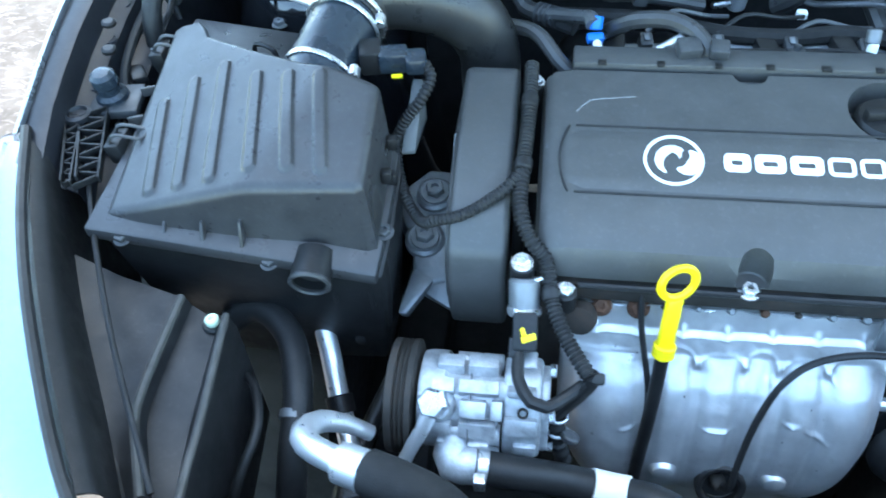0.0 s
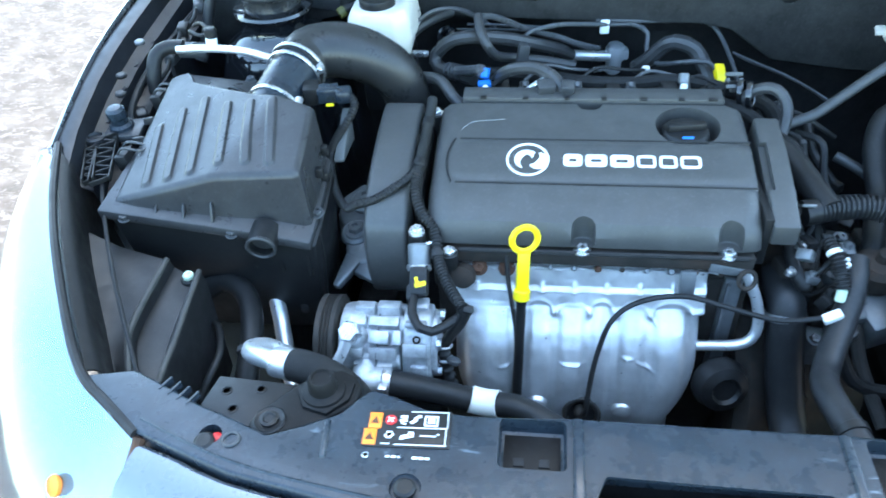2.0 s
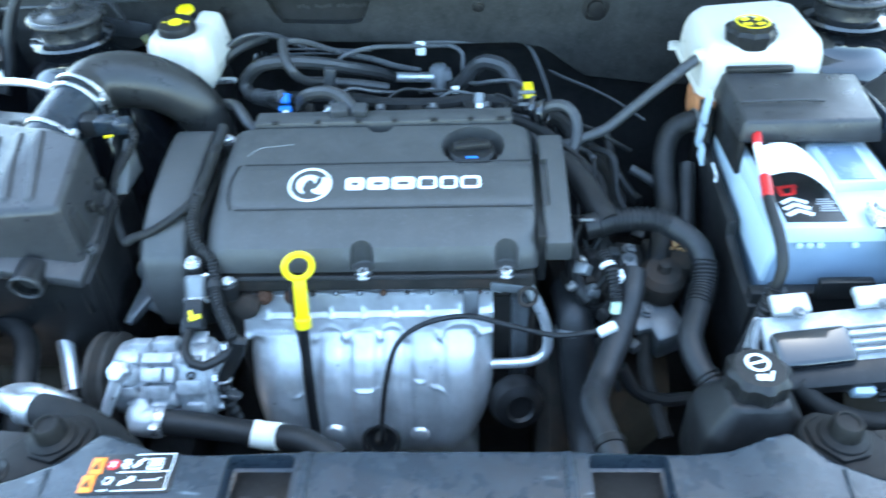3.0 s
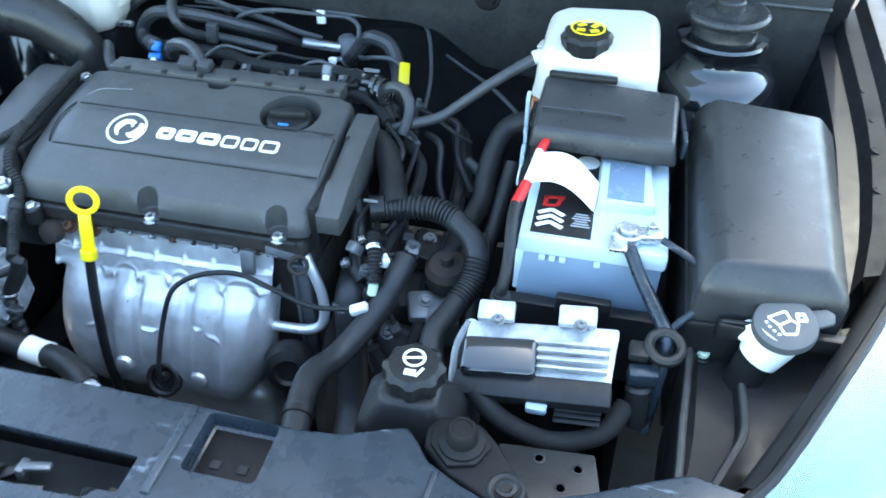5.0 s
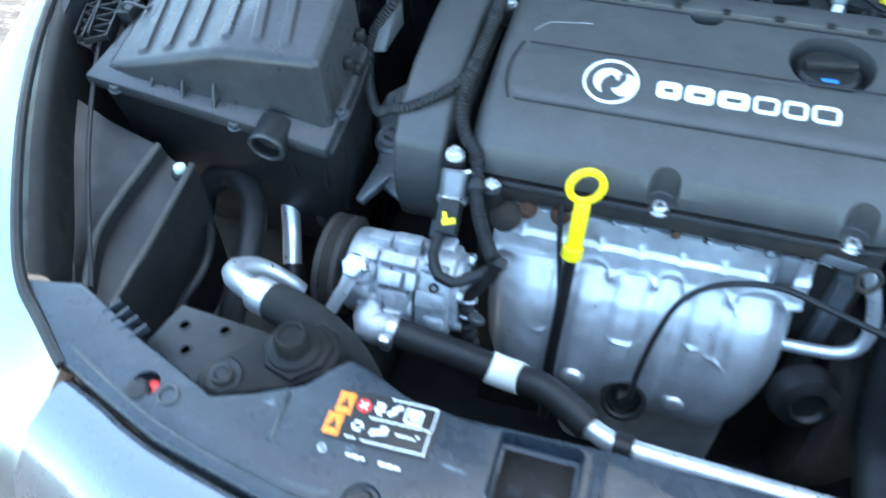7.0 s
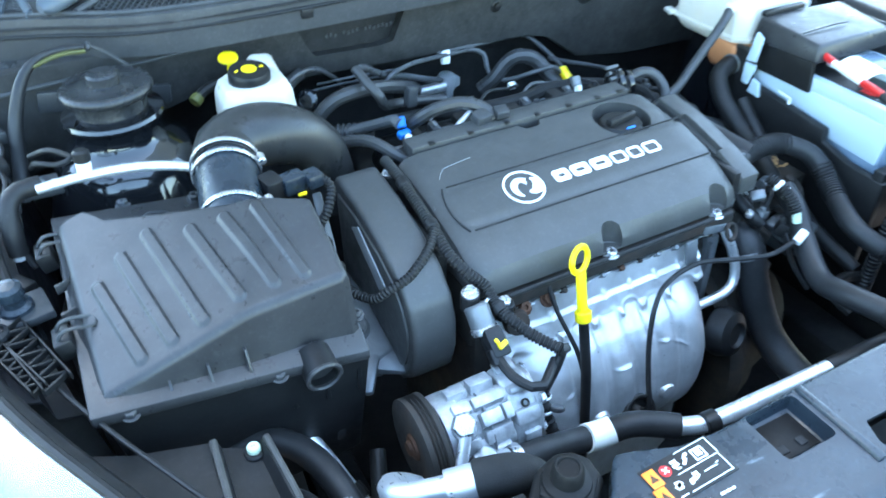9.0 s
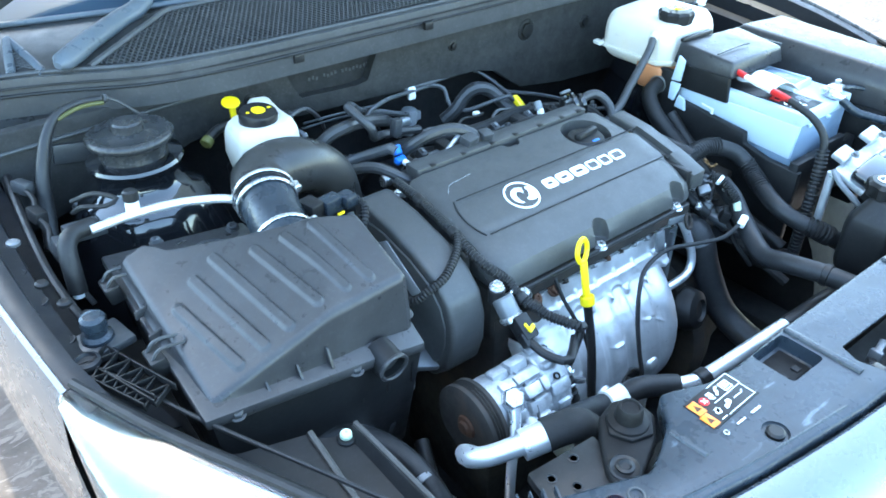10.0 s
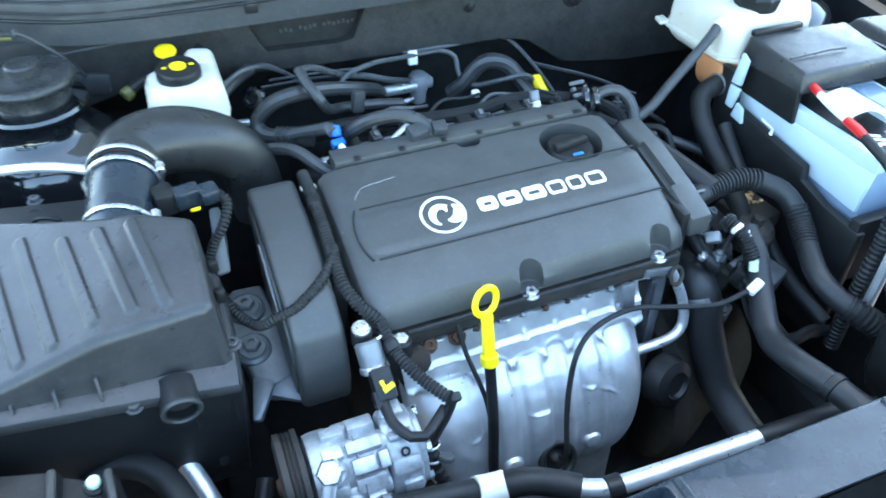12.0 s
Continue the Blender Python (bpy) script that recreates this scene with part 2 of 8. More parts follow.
def rod(bm, a, b, r, seg=14, bev=0.0015):
    a, b = Vector(a), Vector(b)
    d = (b - a).length
    e = min(bev, r * 0.4, d * 0.4)
    return lathe(bm, a, b - a, [(r - e, 0), (r, e), (r, d - e), (r - e, d)], seg)


def ring(bm, c, way, r, thick, high, seg=24):
    w = Vector(way).normalized()
    c = Vector(c) - w * high / 2
    e = min(thick, high) * 0.3
    prof = [(r, e), (r - e, 0), (r - thick + e, 0), (r - thick, e), (r - thick, high - e), (r - thick + e, high), (r - e, high), (r, high - e)]
    side = w.orthogonal().normalized()
    up = w.cross(side)
    rings = []
    for i in range(seg):
        a = 2 * math.pi * i / seg
        o = side * math.cos(a) + up * math.sin(a)
        rings.append([c + o * q + w * h for q, h in prof])
    vv = [[bm.verts.new(p) for p in x] for x in rings]
    for i in range(seg):
        a, b = vv[i], vv[(i + 1) % seg]
        for k in range(8):
            j = (k + 1) % 8
            bm.faces.new((a[k], a[j], b[j], b[k]))
    return bm


def bolt(parent, p, way=(0, 0, 1), r=0.008, mat=None, name="bolt", washer=True, label=""):
    bm = BM()
    w = Vector(way).normalized()
    p = Vector(p)
    if washer:
        lathe(bm, p - w * 0.002, w, [(r * 1.25, 0), (r * 1.4, 0.001), (r * 1.35, r * 0.3), (r * 0.9, r * 0.35)], 16)
    lathe(bm, p, w, [(r, 0), (r, r * 0.75), (r * 0.85, r * 0.9), (r * 0.45, r * 0.9), (r * 0.4, r * 0.5)], 6)
    return part(name, bm, mat or STEEL, parent, label)


def carve(ob, *cutters):
    """Cuts solids out of a mesh object for good."""
    for bm in cutters:
        outward(bm)
        me = bpy.data.meshes.new("cutter")
        bm.to_mesh(me)
        bm.free()
        tool = new("cutter", me)
        mod = ob.modifiers.new("cut", "BOOLEAN")
        mod.operation, mod.solver, mod.object = "DIFFERENCE", "FAST", tool
        tool.location = ob.matrix_world.translation - ob.matrix_world.translation
        keep, ob.parent = ob.parent, None
        spot, ob.location = ob.location.copy(), (0, 0, 0)
        bpy.context.view_layer.update()
        done = bpy.data.meshes.new_from_object(ob.evaluated_get(bpy.context.evaluated_depsgraph_get()))
        ob.modifiers.remove(mod)
        ob.data = done
        ob.parent, ob.location = keep, spot
        bpy.data.objects.remove(tool)
        bpy.data.meshes.remove(me)
    me = ob.data
    b2 = BM()
    b2.from_mesh(me)
    for f in b2.faces:
        f.smooth = True
    for e in b2.edges:
        e.smooth = len(e.link_faces) == 2 and e.calc_face_angle(0) < radians(32)
    b2.to_mesh(me)
    b2.free()


def bezel(points, n):
    """n points at even steps along a polyline."""
    pts = [Vector(p) for p in points]
    acc = [0.0]
    for a, b in zip(pts, pts[1:]):
        acc.append(acc[-1] + (b - a).length)
    out = []
    for k in range(n):
        s = acc[-1] * k / (n - 1)
        i = max(j for j in range(len(acc)) if acc[j] <= s + 1e-9)
        i = min(i, len(pts) - 2)
        out.append(pts[i].lerp(pts[i + 1], (s - acc[i]) / (acc[i + 1] - acc[i])))
    return out


def sheet(bm, rows, thick=0.002):
    """A curved sheet over rows of points, with a thickness downwards."""
    up = [[bm.verts.new(p) for p in r] for r in rows]
    lo = [[bm.verts.new(Vector(p) - V(0, 0, thick)) for p in r] for r in rows]
    n, m = len(rows), len(rows[0])
    for i in range(n - 1):
        for j in range(m - 1):
            bm.faces.new((up[i][j], up[i][j + 1], up[i + 1][j + 1], up[i + 1][j]))
            bm.faces.new((lo[i][j], lo[i + 1][j], lo[i + 1][j + 1], lo[i][j + 1]))
    edge = [(i, 0) for i in range(n)] + [(n - 1, j) for j in range(1, m)] + [(i, m - 1) for i in range(n - 2, -1, -1)] + [(0, j) for j in range(m - 2, 0, -1)]
    for (a, b), (c, d) in zip(edge, edge[1:] + edge[:1]):
        bm.faces.new((up[a][b], lo[a][b], lo[c][d], up[c][d]))
    return bm


# ---- ground ----
bm = BM()
box(bm, (0, 0, -0.05), (900, 900, 0.1), bev=0)
solo("ground", bm, GROUND, "pale sunlit gravelly concrete ground beside the car", "ground", kind="structure")

# ---- the car's shell ----
car = thing("car", (0, 1.0, 0), "dark blue-grey hatchback car with its bonnet raised", "car")


def bumper():
    top = [(-0.592, -0.050, 0.836), (-0.54, -0.068, 0.837), (-0.485, -0.088, 0.837), (-0.36, -0.112, 0.838), (-0.18, -0.134, 0.838), (0, -0.142, 0.838)]
    top = top + [(-x, y, z) for x, y, z in top[-2::-1]]
    line = spline(top, 0.03)
    rows = []
    for out, z in ((0.0, -0.03), (0.002, -0.010), (0.007, -0.006), (0.02, -0.008), (0.05, -0.022), (0.085, -0.062), (0.11, -0.12), (0.13, -0.22), (0.14, -0.4), (0.10, -0.58)):
        row = []
        for p in line:
            d = V(p.x * 0.55, -1, 0).normalized()
            row.append(p + d * out + V(0, 0, z))
        rows.append(row)
    bm = BM()
    sheet(bm, rows, 0.003)
    return bm


part("bumper", bumper(), PAINT, car, "dark blue-grey painted front bumper")


def fender(s):
    """One front wing: a narrow painted top flange and the outer side."""
    inner = [(-0.905, 0.405, 0.897), (-0.925, 0.55, 0.925), (-0.94, 0.70, 0.945), (-0.945, 0.9, 0.965), (-0.94, 1.15, 0.98)]
    rows = []
    for out, dz in ((0.008, -0.03), (0.008, -0.004), (0.010, 0.0), (0.016, -0.002), (0.022, -0.02), (0.028, -0.08), (0.034, -0.2), (0.025, -0.38), (0.0, -0.62)):
        rows.append([V(s * (-(x - out)) if s > 0 else x - out, y, z + dz) for x, y, z in spline(inner, 0.05)])
    bm = BM()
    sheet(bm, rows, 0.002)
    return bm


for s in (-1, 1):
    part("fender", fender(s), PAINT, car, "glossy dark blue-grey front wing")


def headlight(s):
    inner = spline([(-0.905, 0.41, 0.894), (-0.85, 0.29, 0.882), (-0.78, 0.165, 0.868), (-0.70, 0.035, 0.838), (-0.645, -0.012, 0.832), (-0.598, -0.048, 0.830)], 0.02)
    outer = spline([(-0.925, 0.40, 0.880), (-0.925, 0.26, 0.80), (-0.895, 0.08, 0.70), (-0.80, -0.11, 0.64), (-0.70, -0.18, 0.63), (-0.625, -0.20, 0.64)], 0.02)
    n = 24
    inner, outer = bezel(inner, n), bezel(outer, n)
    rows = []
    for k in range(9):
        t = k / 8
        row = []
        for i, (a, b) in enumerate(zip(inner, outer)):
            bulge = math.sin(math.pi * min(1, t * 0.9 + 0.05)) * 0.05 * math.sin(math.pi * (0.12 + 0.76 * i / (n - 1)))
            p = a.lerp(b, t) + V(-0.62, -0.45, 0.62) * bulge
            row.append(V(s * -p.x, p.y, p.z))
        rows.append(row)
    return rows


for s in (-1, 1):
    rows = headlight(s)
    lamp = part("headlight", sheet(BM(), [[p + V(0, 0.0, -0.012) for p in r] for r in rows], 0.004), CHROME, car, "bright headlight reflector housing")
    bm = BM()
    sheet(bm, rows, 0.003)
    part("lens", bm, CLEAR, lamp, "clear glossy headlight lens")
    bm = BM()
    tube(bm, [p + V(0, 0.004, 0.002) for p in rows[0]], 0.006, 8)
    part("seal", bm, RUBBER, lamp, "black rubber edge seal")
    bm = BM()
    tube(bm, [r[-1] + V(-s * 0.006, 0.002, 0.0) for r in rows], 0.007, 8)
    part("bumper_gap", bm, RUST, lamp, "brownish gap beside the bumper")
    for u, v_ in ((3, 20), (5, 21)):
        bm = BM()
        c_ = rows[u][v_]
        lathe(bm, c_ - V(0, -0.002, 0.003), V(-s * -0.45, -0.6, 0.66), [(0.013, 0), (0.012, 0.004), (0.001, 0.006)], 14)
        part("indicator", bm, ORANGE, lamp, "orange indicator reflector")


def bonnet():
    """The raised bonnet: hinged by the windscreen, its front edge high over the bay."""
    rows = []
    for k in range(9):
        t = k / 8
        y, z = 1.200 - 0.715 * t, 1.110 + 1.045 * t
        row = []
        for i in range(15):
            u = i / 7 - 1
            half = 0.93 - 0.05 * t * t
            d = V(0, 0.85, 0.53)
            row.append(V(u * half, y, z) + d * (0.05 * (1 - u * u)) + V(0, 0, 0.055 * (1 - t) * (1 - max(0.0, abs(u) - 0.55) / 0.45)))
        rows.append(row)
    bm = BM()
    sheet(bm, rows, 0.025)
    return bm


# barely in view: shades the bay while its added paleness fills it
part("bonnet", bonnet(), BONNET, car, "raised bonnet, kept pale below to bounce light into the bay")


for s in (-1, 1):
    b = BM()
    block(b, [V(s * 0.66, 1.150, 1.152), V(s * 0.80, 1.145, 1.086), V(s * 0.86, 1.145, 1.086), V(s * 0.86, 1.150, 1.20)],
          [V(s * 0.66, 1.170, 1.152), V(s * 0.80, 1.168, 1.086), V(s * 0.86, 1.168, 1.086), V(s * 0.86, 1.170, 1.20)], 0.004)
    hinge = part("bonnet_hinge", b, BAY, car, "black bonnet hinge plate")
    b = BM()
    rod(b, (s * 0.800, 1.135, 1.118), (s * 0.800, 1.150, 1.118), 0.010, 12)
    rod(b, (s * 0.812, 1.132, 1.100), (s * 0.812, 1.148, 1.100), 0.008, 12)
    part("hinge_bolt", b, BLACK, hinge)


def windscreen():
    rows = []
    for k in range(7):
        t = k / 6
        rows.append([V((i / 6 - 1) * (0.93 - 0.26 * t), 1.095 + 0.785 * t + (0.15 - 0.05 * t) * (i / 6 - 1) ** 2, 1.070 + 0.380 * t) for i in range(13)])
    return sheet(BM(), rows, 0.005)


part("windscreen", windscreen(), GLASS, car, "windscreen with the sky's blue painted into its base colour")
bm = BM()
tube(bm, [V((i / 6 - 1) * 0.925, 1.092 + 0.15 * (i / 6 - 1) ** 2, 1.072) for i in range(13)], 0.0055, 8, step=0.05)
part("windscreen_seal", bm, WIPER, car, "grey seal along the windscreen base")
bm = BM()
block(bm, [V(-0.92, 1.32, 0.25), V(0.92, 1.32, 0.25), V(0.92, 3.2, 0.25), V(-0.92, 3.2, 0.25)],
      [V(-0.93, 1.38, 0.98), V(0.93, 1.38, 0.98), V(0.93, 3.2, 1.0), V(-0.93, 3.2, 1.0)], 0.03, 3)
part("cabin_side", bm, PAINT, car, "dark blue-grey doors and sills")
bm = BM()
block(bm, [V(-0.80, 1.42, 0.985), V(0.80, 1.42, 0.985), V(0.86, 3.2, 1.0), V(-0.86, 3.2, 1.0)],
      [V(-0.64, 1.95, 1.46), V(0.64, 1.95, 1.46), V(0.62, 3.0, 1.46), V(-0.62, 3.0, 1.46)], 0.04, 3)
part("roof", bm, PAINT, car, "dark blue-grey roof and pillars")
for s in (-1, 1):
    for y in (0.62, 2.75):
        bm = BM()
        lathe(bm, (s * 0.68, y, 0.33), (s, 0, 0), [(0.20, 0), (0.31, 0.005), (0.33, 0.03), (0.33, 0.18), (0.31, 0.205), (0.20, 0.21)], 36)
        part("wheel", bm, RUBBER, car, "black tyre on the ground")


def arch_liner(s):
    """The inner half of a wheel arch: a drum shell, open downwards and to the outside."""
    bm = BM()
    lathe(bm, (s * 0.60, 0.62, 0.33), (s, 0, 0), [(0.365, 0.33), (0.372, 0.33), (0.372, 0.0), (0.05, 0.0), (0.05, 0.004), (0.365, 0.004), (0.365, 0.33)], 40, cap=False)
    bmesh.ops.delete(bm, geom=[v for v in bm.verts if v.co.z < 0.26], context="VERTS")
    return bm


for s in (-1, 1):
    part("arch_liner", arch_liner(s), BAY, car, "black wheel arch liner")


LIP = [(-0.91, 1.035, 1.040), (-0.80, 0.998, 1.043), (-0.692, 0.947, 1.043), (-0.615, 0.910, 1.043), (-0.515, 0.890, 1.043), (-0.36, 0.892, 1.040), (-0.15, 0.898, 1.036), (0, 0.90, 1.035)]
LIP = LIP + [(-x, y, z) for x, y, z in LIP[-2::-1]]


def scuttle():
    """The plastic cowl between bay and windscreen."""
    line = spline(LIP, 0.04)
    rows = [[p + V(0, dy, dz) for p in line] for dy, dz in ((0.012, -0.065), (-0.004, -0.06), (-0.006, -0.012), (-0.004, 0.0), (0.004, 0.004), (0.012, 0.0), (0.018, -0.005))]
    for f in (0.2, 0.4, 0.6, 0.8, 1.0):
        rows.append([(p + V(0, 0.018, -0.005)).lerp(V(p.x, 1.094 + 0.173 * p.x ** 2, 1.066), f) for p in line])
    return sheet(BM(), rows, 0.003)


cowl = part("scuttle_panel", scuttle(), COWL, car, "grey plastic scuttle panel below the windscreen")
lip_line = spline(LIP[:-1], 0.05)
for dy, dz, r_, m_ in ((0.004, 0.0055, 0.0042, COWL), (-0.0065, -0.013, 0.0022, BAY), (-0.0065, -0.025, 0.0030, BLACK)):
    bm = BM()
    tube(bm, [p + V(0, dy, dz) for p in lip_line[::3]], r_, 8, step=0.05)
    part("lip_bead" if m_ is COWL else "lip_groove", bm, m_, cowl)
for x in (-0.345, -0.05, 0.28):
    bm = BM()
    box(bm, (x, 0.885, 1.006), (0.020, 0.010, 0.016), bev=0.002)
    part("edge_clip", bm, BLACK, cowl)
# mesh grille on the scuttle: crossing bars over a dark sheet painted in as depth shade
GRILLE = [V(-0.672, 0.952, 0), V(-0.60, 0.918, 0), V(-0.50, 0.910, 0), V(-0.36, 0.910, 0), V(0.34, 0.915, 0), V(0.34, 1.072, 0), V(-0.495, 1.072, 0)]


def grille_z(y):
    return 1.0435 + 0.19 * (y - 0.91)


def inside_span(a, d):
    """The stretch of the line a + k d that lies in the grille's outline."""
    ks = []
    for i, p in enumerate(GRILLE):
        e = GRILLE[(i + 1) % len(GRILLE)] - p
        den = d.x * e.y - d.y * e.x
        if abs(den) < 1e-9:
            continue
        w = p - a
        k, m = (w.x * e.y - w.y * e.x) / den, (w.x * d.y - w.y * d.x) / den
        if 0 <= m < 1:
            ks.append(k)
    return (min(ks), max(ks)) if len(ks) > 1 else None


bm = BM()
for sgn in (-1, 1):
    d = V(sgn * 0.62, 1.0, 0).normalized()
    for a in range(150):
        p0 = V(-0.80 + a * 0.0100, 0.91, 0)
        span = inside_span(p0, d)
        if not span or span[1] - span[0] < 0.006:
            continue
        p, q = p0 + d * span[0], p0 + d * span[1]
        p.z, q.z = grille_z(p.y), grille_z(q.y)
        side = d.cross(V(0, 0, 1)).normalized() * 0.0010
        up = V(0, 0, 0.0022 if sgn > 0 else 0.0018)
        vs = [bm.verts.new(w) for w in (p - side, p + side, q + side, q - side, p - side + up, p + side + up, q + side + up, q - side + up)]
        for f in ((0, 1, 5, 4), (1, 2, 6, 5), (2, 3, 7, 6), (3, 0, 4, 7), (4, 5, 6, 7), (3, 2, 1, 0)):
            bm.faces.new([vs[i] for i in f])
part("grille", bm, COWL, cowl, "dark plastic mesh air intake")
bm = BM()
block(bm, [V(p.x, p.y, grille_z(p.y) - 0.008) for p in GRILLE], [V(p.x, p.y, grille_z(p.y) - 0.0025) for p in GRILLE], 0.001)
part("intake_recess", bm, BAY, cowl, "dark sheet standing in for the shaded depth behind the mesh")
bm = BM()
tube(bm, [(-0.684, 0.946, 1.051), (-0.63, 0.983, 1.060), (-0.54, 1.048, 1.072), (-0.505, 1.072, 1.076), (-0.46, 1.078, 1.077), (-0.2, 1.078, 1.077), (0.35, 1.078, 1.077)], 0.006, 8)
part("edge_bead", bm, COWL, cowl)
# dark strip laid on the cowl as the wiper arm's shadow
bm = BM()
tube(bm, [(-0.700, 0.962, 1.046), (-0.64, 1.012, 1.054), (-0.56, 1.066, 1.062), (-0.50, 1.10, 1.066)], 0.011, 8, flat=0.35)
part("wiper_channel", bm, BAY, cowl, "dark strip painted in as the wiper arm's shadow")
bm = BM()
tube(bm, [(-0.731, 0.940, 1.066), (-0.722, 0.948, 1.067), (-0.70, 0.967, 1.069), (-0.656, 1.012, 1.073), (-0.588, 1.072, 1.078), (-0.535, 1.108, 1.087), (-0.47, 1.19, 1.12), (-0.40, 1.29, 1.165)], [0.007, 0.0155, 0.0175, 0.0175, 0.0172, 0.0165, 0.015, 0.013], 16, flat=0.8)
part("wiper_arm", bm, WIPER, car, "grey wiper arm on the windscreen")

# small corner mesh beside the wiper, over a dark sheet standing in for shade
bm = BM()
tri_ = [(-0.790, 0.998, 1.050), (-0.748, 0.976, 1.050), (-0.764, 1.120, 1.068)]
block(bm, [V(*p) - V(0, 0, 0.006) for p in tri_], [V(*p) for p in tri_], 0.001)
part("corner_recess", bm, BAY, cowl)
for a, z, r_ in ((0, 2, 0.009), (2, 1, 0.008)):
    bm = BM()
    tube(bm, [V(*tri_[a]) - V(0, 0, 0.002), V(*tri_[a]).lerp(V(*tri_[z]), 0.5), V(*tri_[z]) - V(0, 0, 0.002)], r_, 10, step=0.03, flat=0.7)
    part("corner_bead", bm, WIPER, cowl)
for k in range(12):
    bm = BM()
    t_ = (k + 0.5) / 13
    for i, j in ((0, 1), (1, 0)):
        p, q = V(*tri_[i]).lerp(V(*tri_[2]), t_), V(*tri_[j]).lerp(V(*tri_[2]), min(1.0, t_ + 0.2))
        tube(bm, [p + V(0, 0, 0.0012), q + V(0, 0, 0.0012)], 0.0010, 5)
    part("mesh_bar", bm, COWL, cowl)
bm = BM()
lathe(bm, (-0.19, 1.04, 1.064), (0, -0.15, 1), [(0.045, 0), (0.045, 0.006), (0.040, 0.010), (0.034, 0.006), (0.001, 0.006)], 28)
part("round_cap", bm, COWL, cowl)
# bay shell: inner wings, firewall, floor
for s in (-1, 1):
    bm = BM()
    pts = [(-0.895, 0.37, 0.872), (-0.914, 0.45, 0.888), (-0.934, 0.65, 0.922), (-0.940, 1.0, 0.955)]
    line = spline(pts, 0.06)
    rows = [[V(s * -(p.x + dx), p.y, p.z + dz) for p in line] for dx, dz in ((-0.010, 0.010), (0.002, 0.014), (0.020, 0.010), (0.026, -0.020), (0.046, -0.028), (0.052, -0.06), (0.078, -0.066), (0.086, -0.12), (0.11, -0.35), (0.12, -0.62))]
    sheet(bm, rows, 0.003)
    wing = part("inner_wing", bm, WING, car, "black painted inner wing with holes")
    for k, (y, x, z, r) in enumerate(((0.60, 0.892, 0.889, 0.007), (0.67, 0.899, 0.897, 0.006), (0.75, 0.900, 0.904, 0.008), (0.84, 0.902, 0.912, 0.006), (0.52, 0.884, 0.875, 0.006))):
        bm = BM()
        ring(bm, (s * x, y, z), (s * 0.15, 0, 1), r * 1.3, r * 0.35, 0.003, 16)
        rim_ = part("hole_rim", bm, WING, wing)
        # flat dark disc painted in for the shade inside each hole
        bm = BM()
        lathe(bm, (s * x, y, z - 0.001), (s * 0.15, 0, 1), [(r, 0), (r, 0.0015), (0.001, 0.0016)], 14)
        part("hole", bm, BAY, wing)
bm = BM()
rows = []
for k in range(9):
    z = 0.25 + 0.72 * k / 8
    rows.append([V(-0.9 + 1.8 * i / 24, 0.972 + 0.075 * min(1.0, max(0.0, (0.90 - z) / 0.08)) - 0.008 * math.sin(i * 1.3 + k), z) for i in range(25)])
vs = sheet(bm, rows, 0.004)
fire = part("firewall", bm, BAY, car, "black insulated firewall")
bm = BM()
prism(bm, [(-0.86, 0.80), (-0.62, 0.865), (-0.53, 0.885), (-0.36, 0.872), (-0.168, 0.863), (0.12, 0.854), (0.175, 0.842), (0.26, 0.781), (0.40, 0.76), (0.86, 0.74), (0.86, 0.985), (-0.86, 0.985)], "y", 0.932, 0.957, 0.005)
mat_panel = part("insulation_mat", bm, FELT, fire, "dark moulded insulation panel")
bm = BM()
prism(bm, [(-0.352, 0.962), (-0.338, 0.930), (-0.325, 0.908), (-0.20, 0.902), (-0.172, 0.906), (-0.158, 0.935), (-0.146, 0.960)], "y", 0.92, 0.970, 0.003)
carve(mat_panel, bm)
bm = BM()
box(bm, (-0.25, 0.956, 0.93), (0.22, 0.006, 0.07), bev=0.001)
part("number_plate_panel", bm, BAY, fire, "dark sunken panel with pale stamped bars")
bm = BM()
box(bm, (-0.68, 0.931, 0.915), (0.20, 0.010, 0.035), (0, 9, 0), bev=0.004)
part("step", bm, COWL, fire)
for c, w in (((0.269, 0.9285, 0.92), 0.017), ((-0.43, 0.9285, 0.93), 0.009), ((0.05, 0.9285, 0.93), 0.008), ((0.47, 0.9285, 0.90), 0.012)):
    bm = BM()
    lathe(bm, V(*c) + V(0, 0.004, 0), (0, -1, 0), [(w * 1.5, 0), (w * 1.4, 0.002), (w, 0.003), (w * 0.9, 0.008), (w * 0.3, 0.009)], 18)
    part("push_clip", bm, BLACK, fire)
bm = BM()
for i in range(17):
    if i in (3, 8):
        continue
    box(bm, (-0.293 + i * 0.0085, 0.9525, 0.931 + 0.0015 * math.sin(i * 2.1)), (0.0045, 0.001, 0.006), (0, 0, 0), 0)
part("plate_bars", bm, COWL, fire, "row of small pale stamped marks")
for i in range(4):
    bm = BM()
    box(bm, (-0.243 + 0.011 * (i % 2), 0.9308, 0.976 + 0.010 * (i // 2)), (0.006, 0.002, 0.006), bev=0.0005)
    part("mark", bm, PRINT if i in (0, 3) else BLACK, fire)
bm = BM()
tube(bm, [(-0.86, 0.929, 0.952), (-0.5, 0.929, 0.966), (-0.36, 0.929, 0.968), (-0.14, 0.929, 0.966), (0.3, 0.929, 0.962), (0.86, 0.929, 0.955)], 0.0035, 8, step=0.05)
part("seam_bead", bm, COWL, fire)
bm = BM()
box(bm, (0, 0.40, 0.24), (1.76, 1.24, 0.02), bev=0.004)
part("undertray", bm, BAY, car, "dark dirty undertray below the engine")
bm = BM()
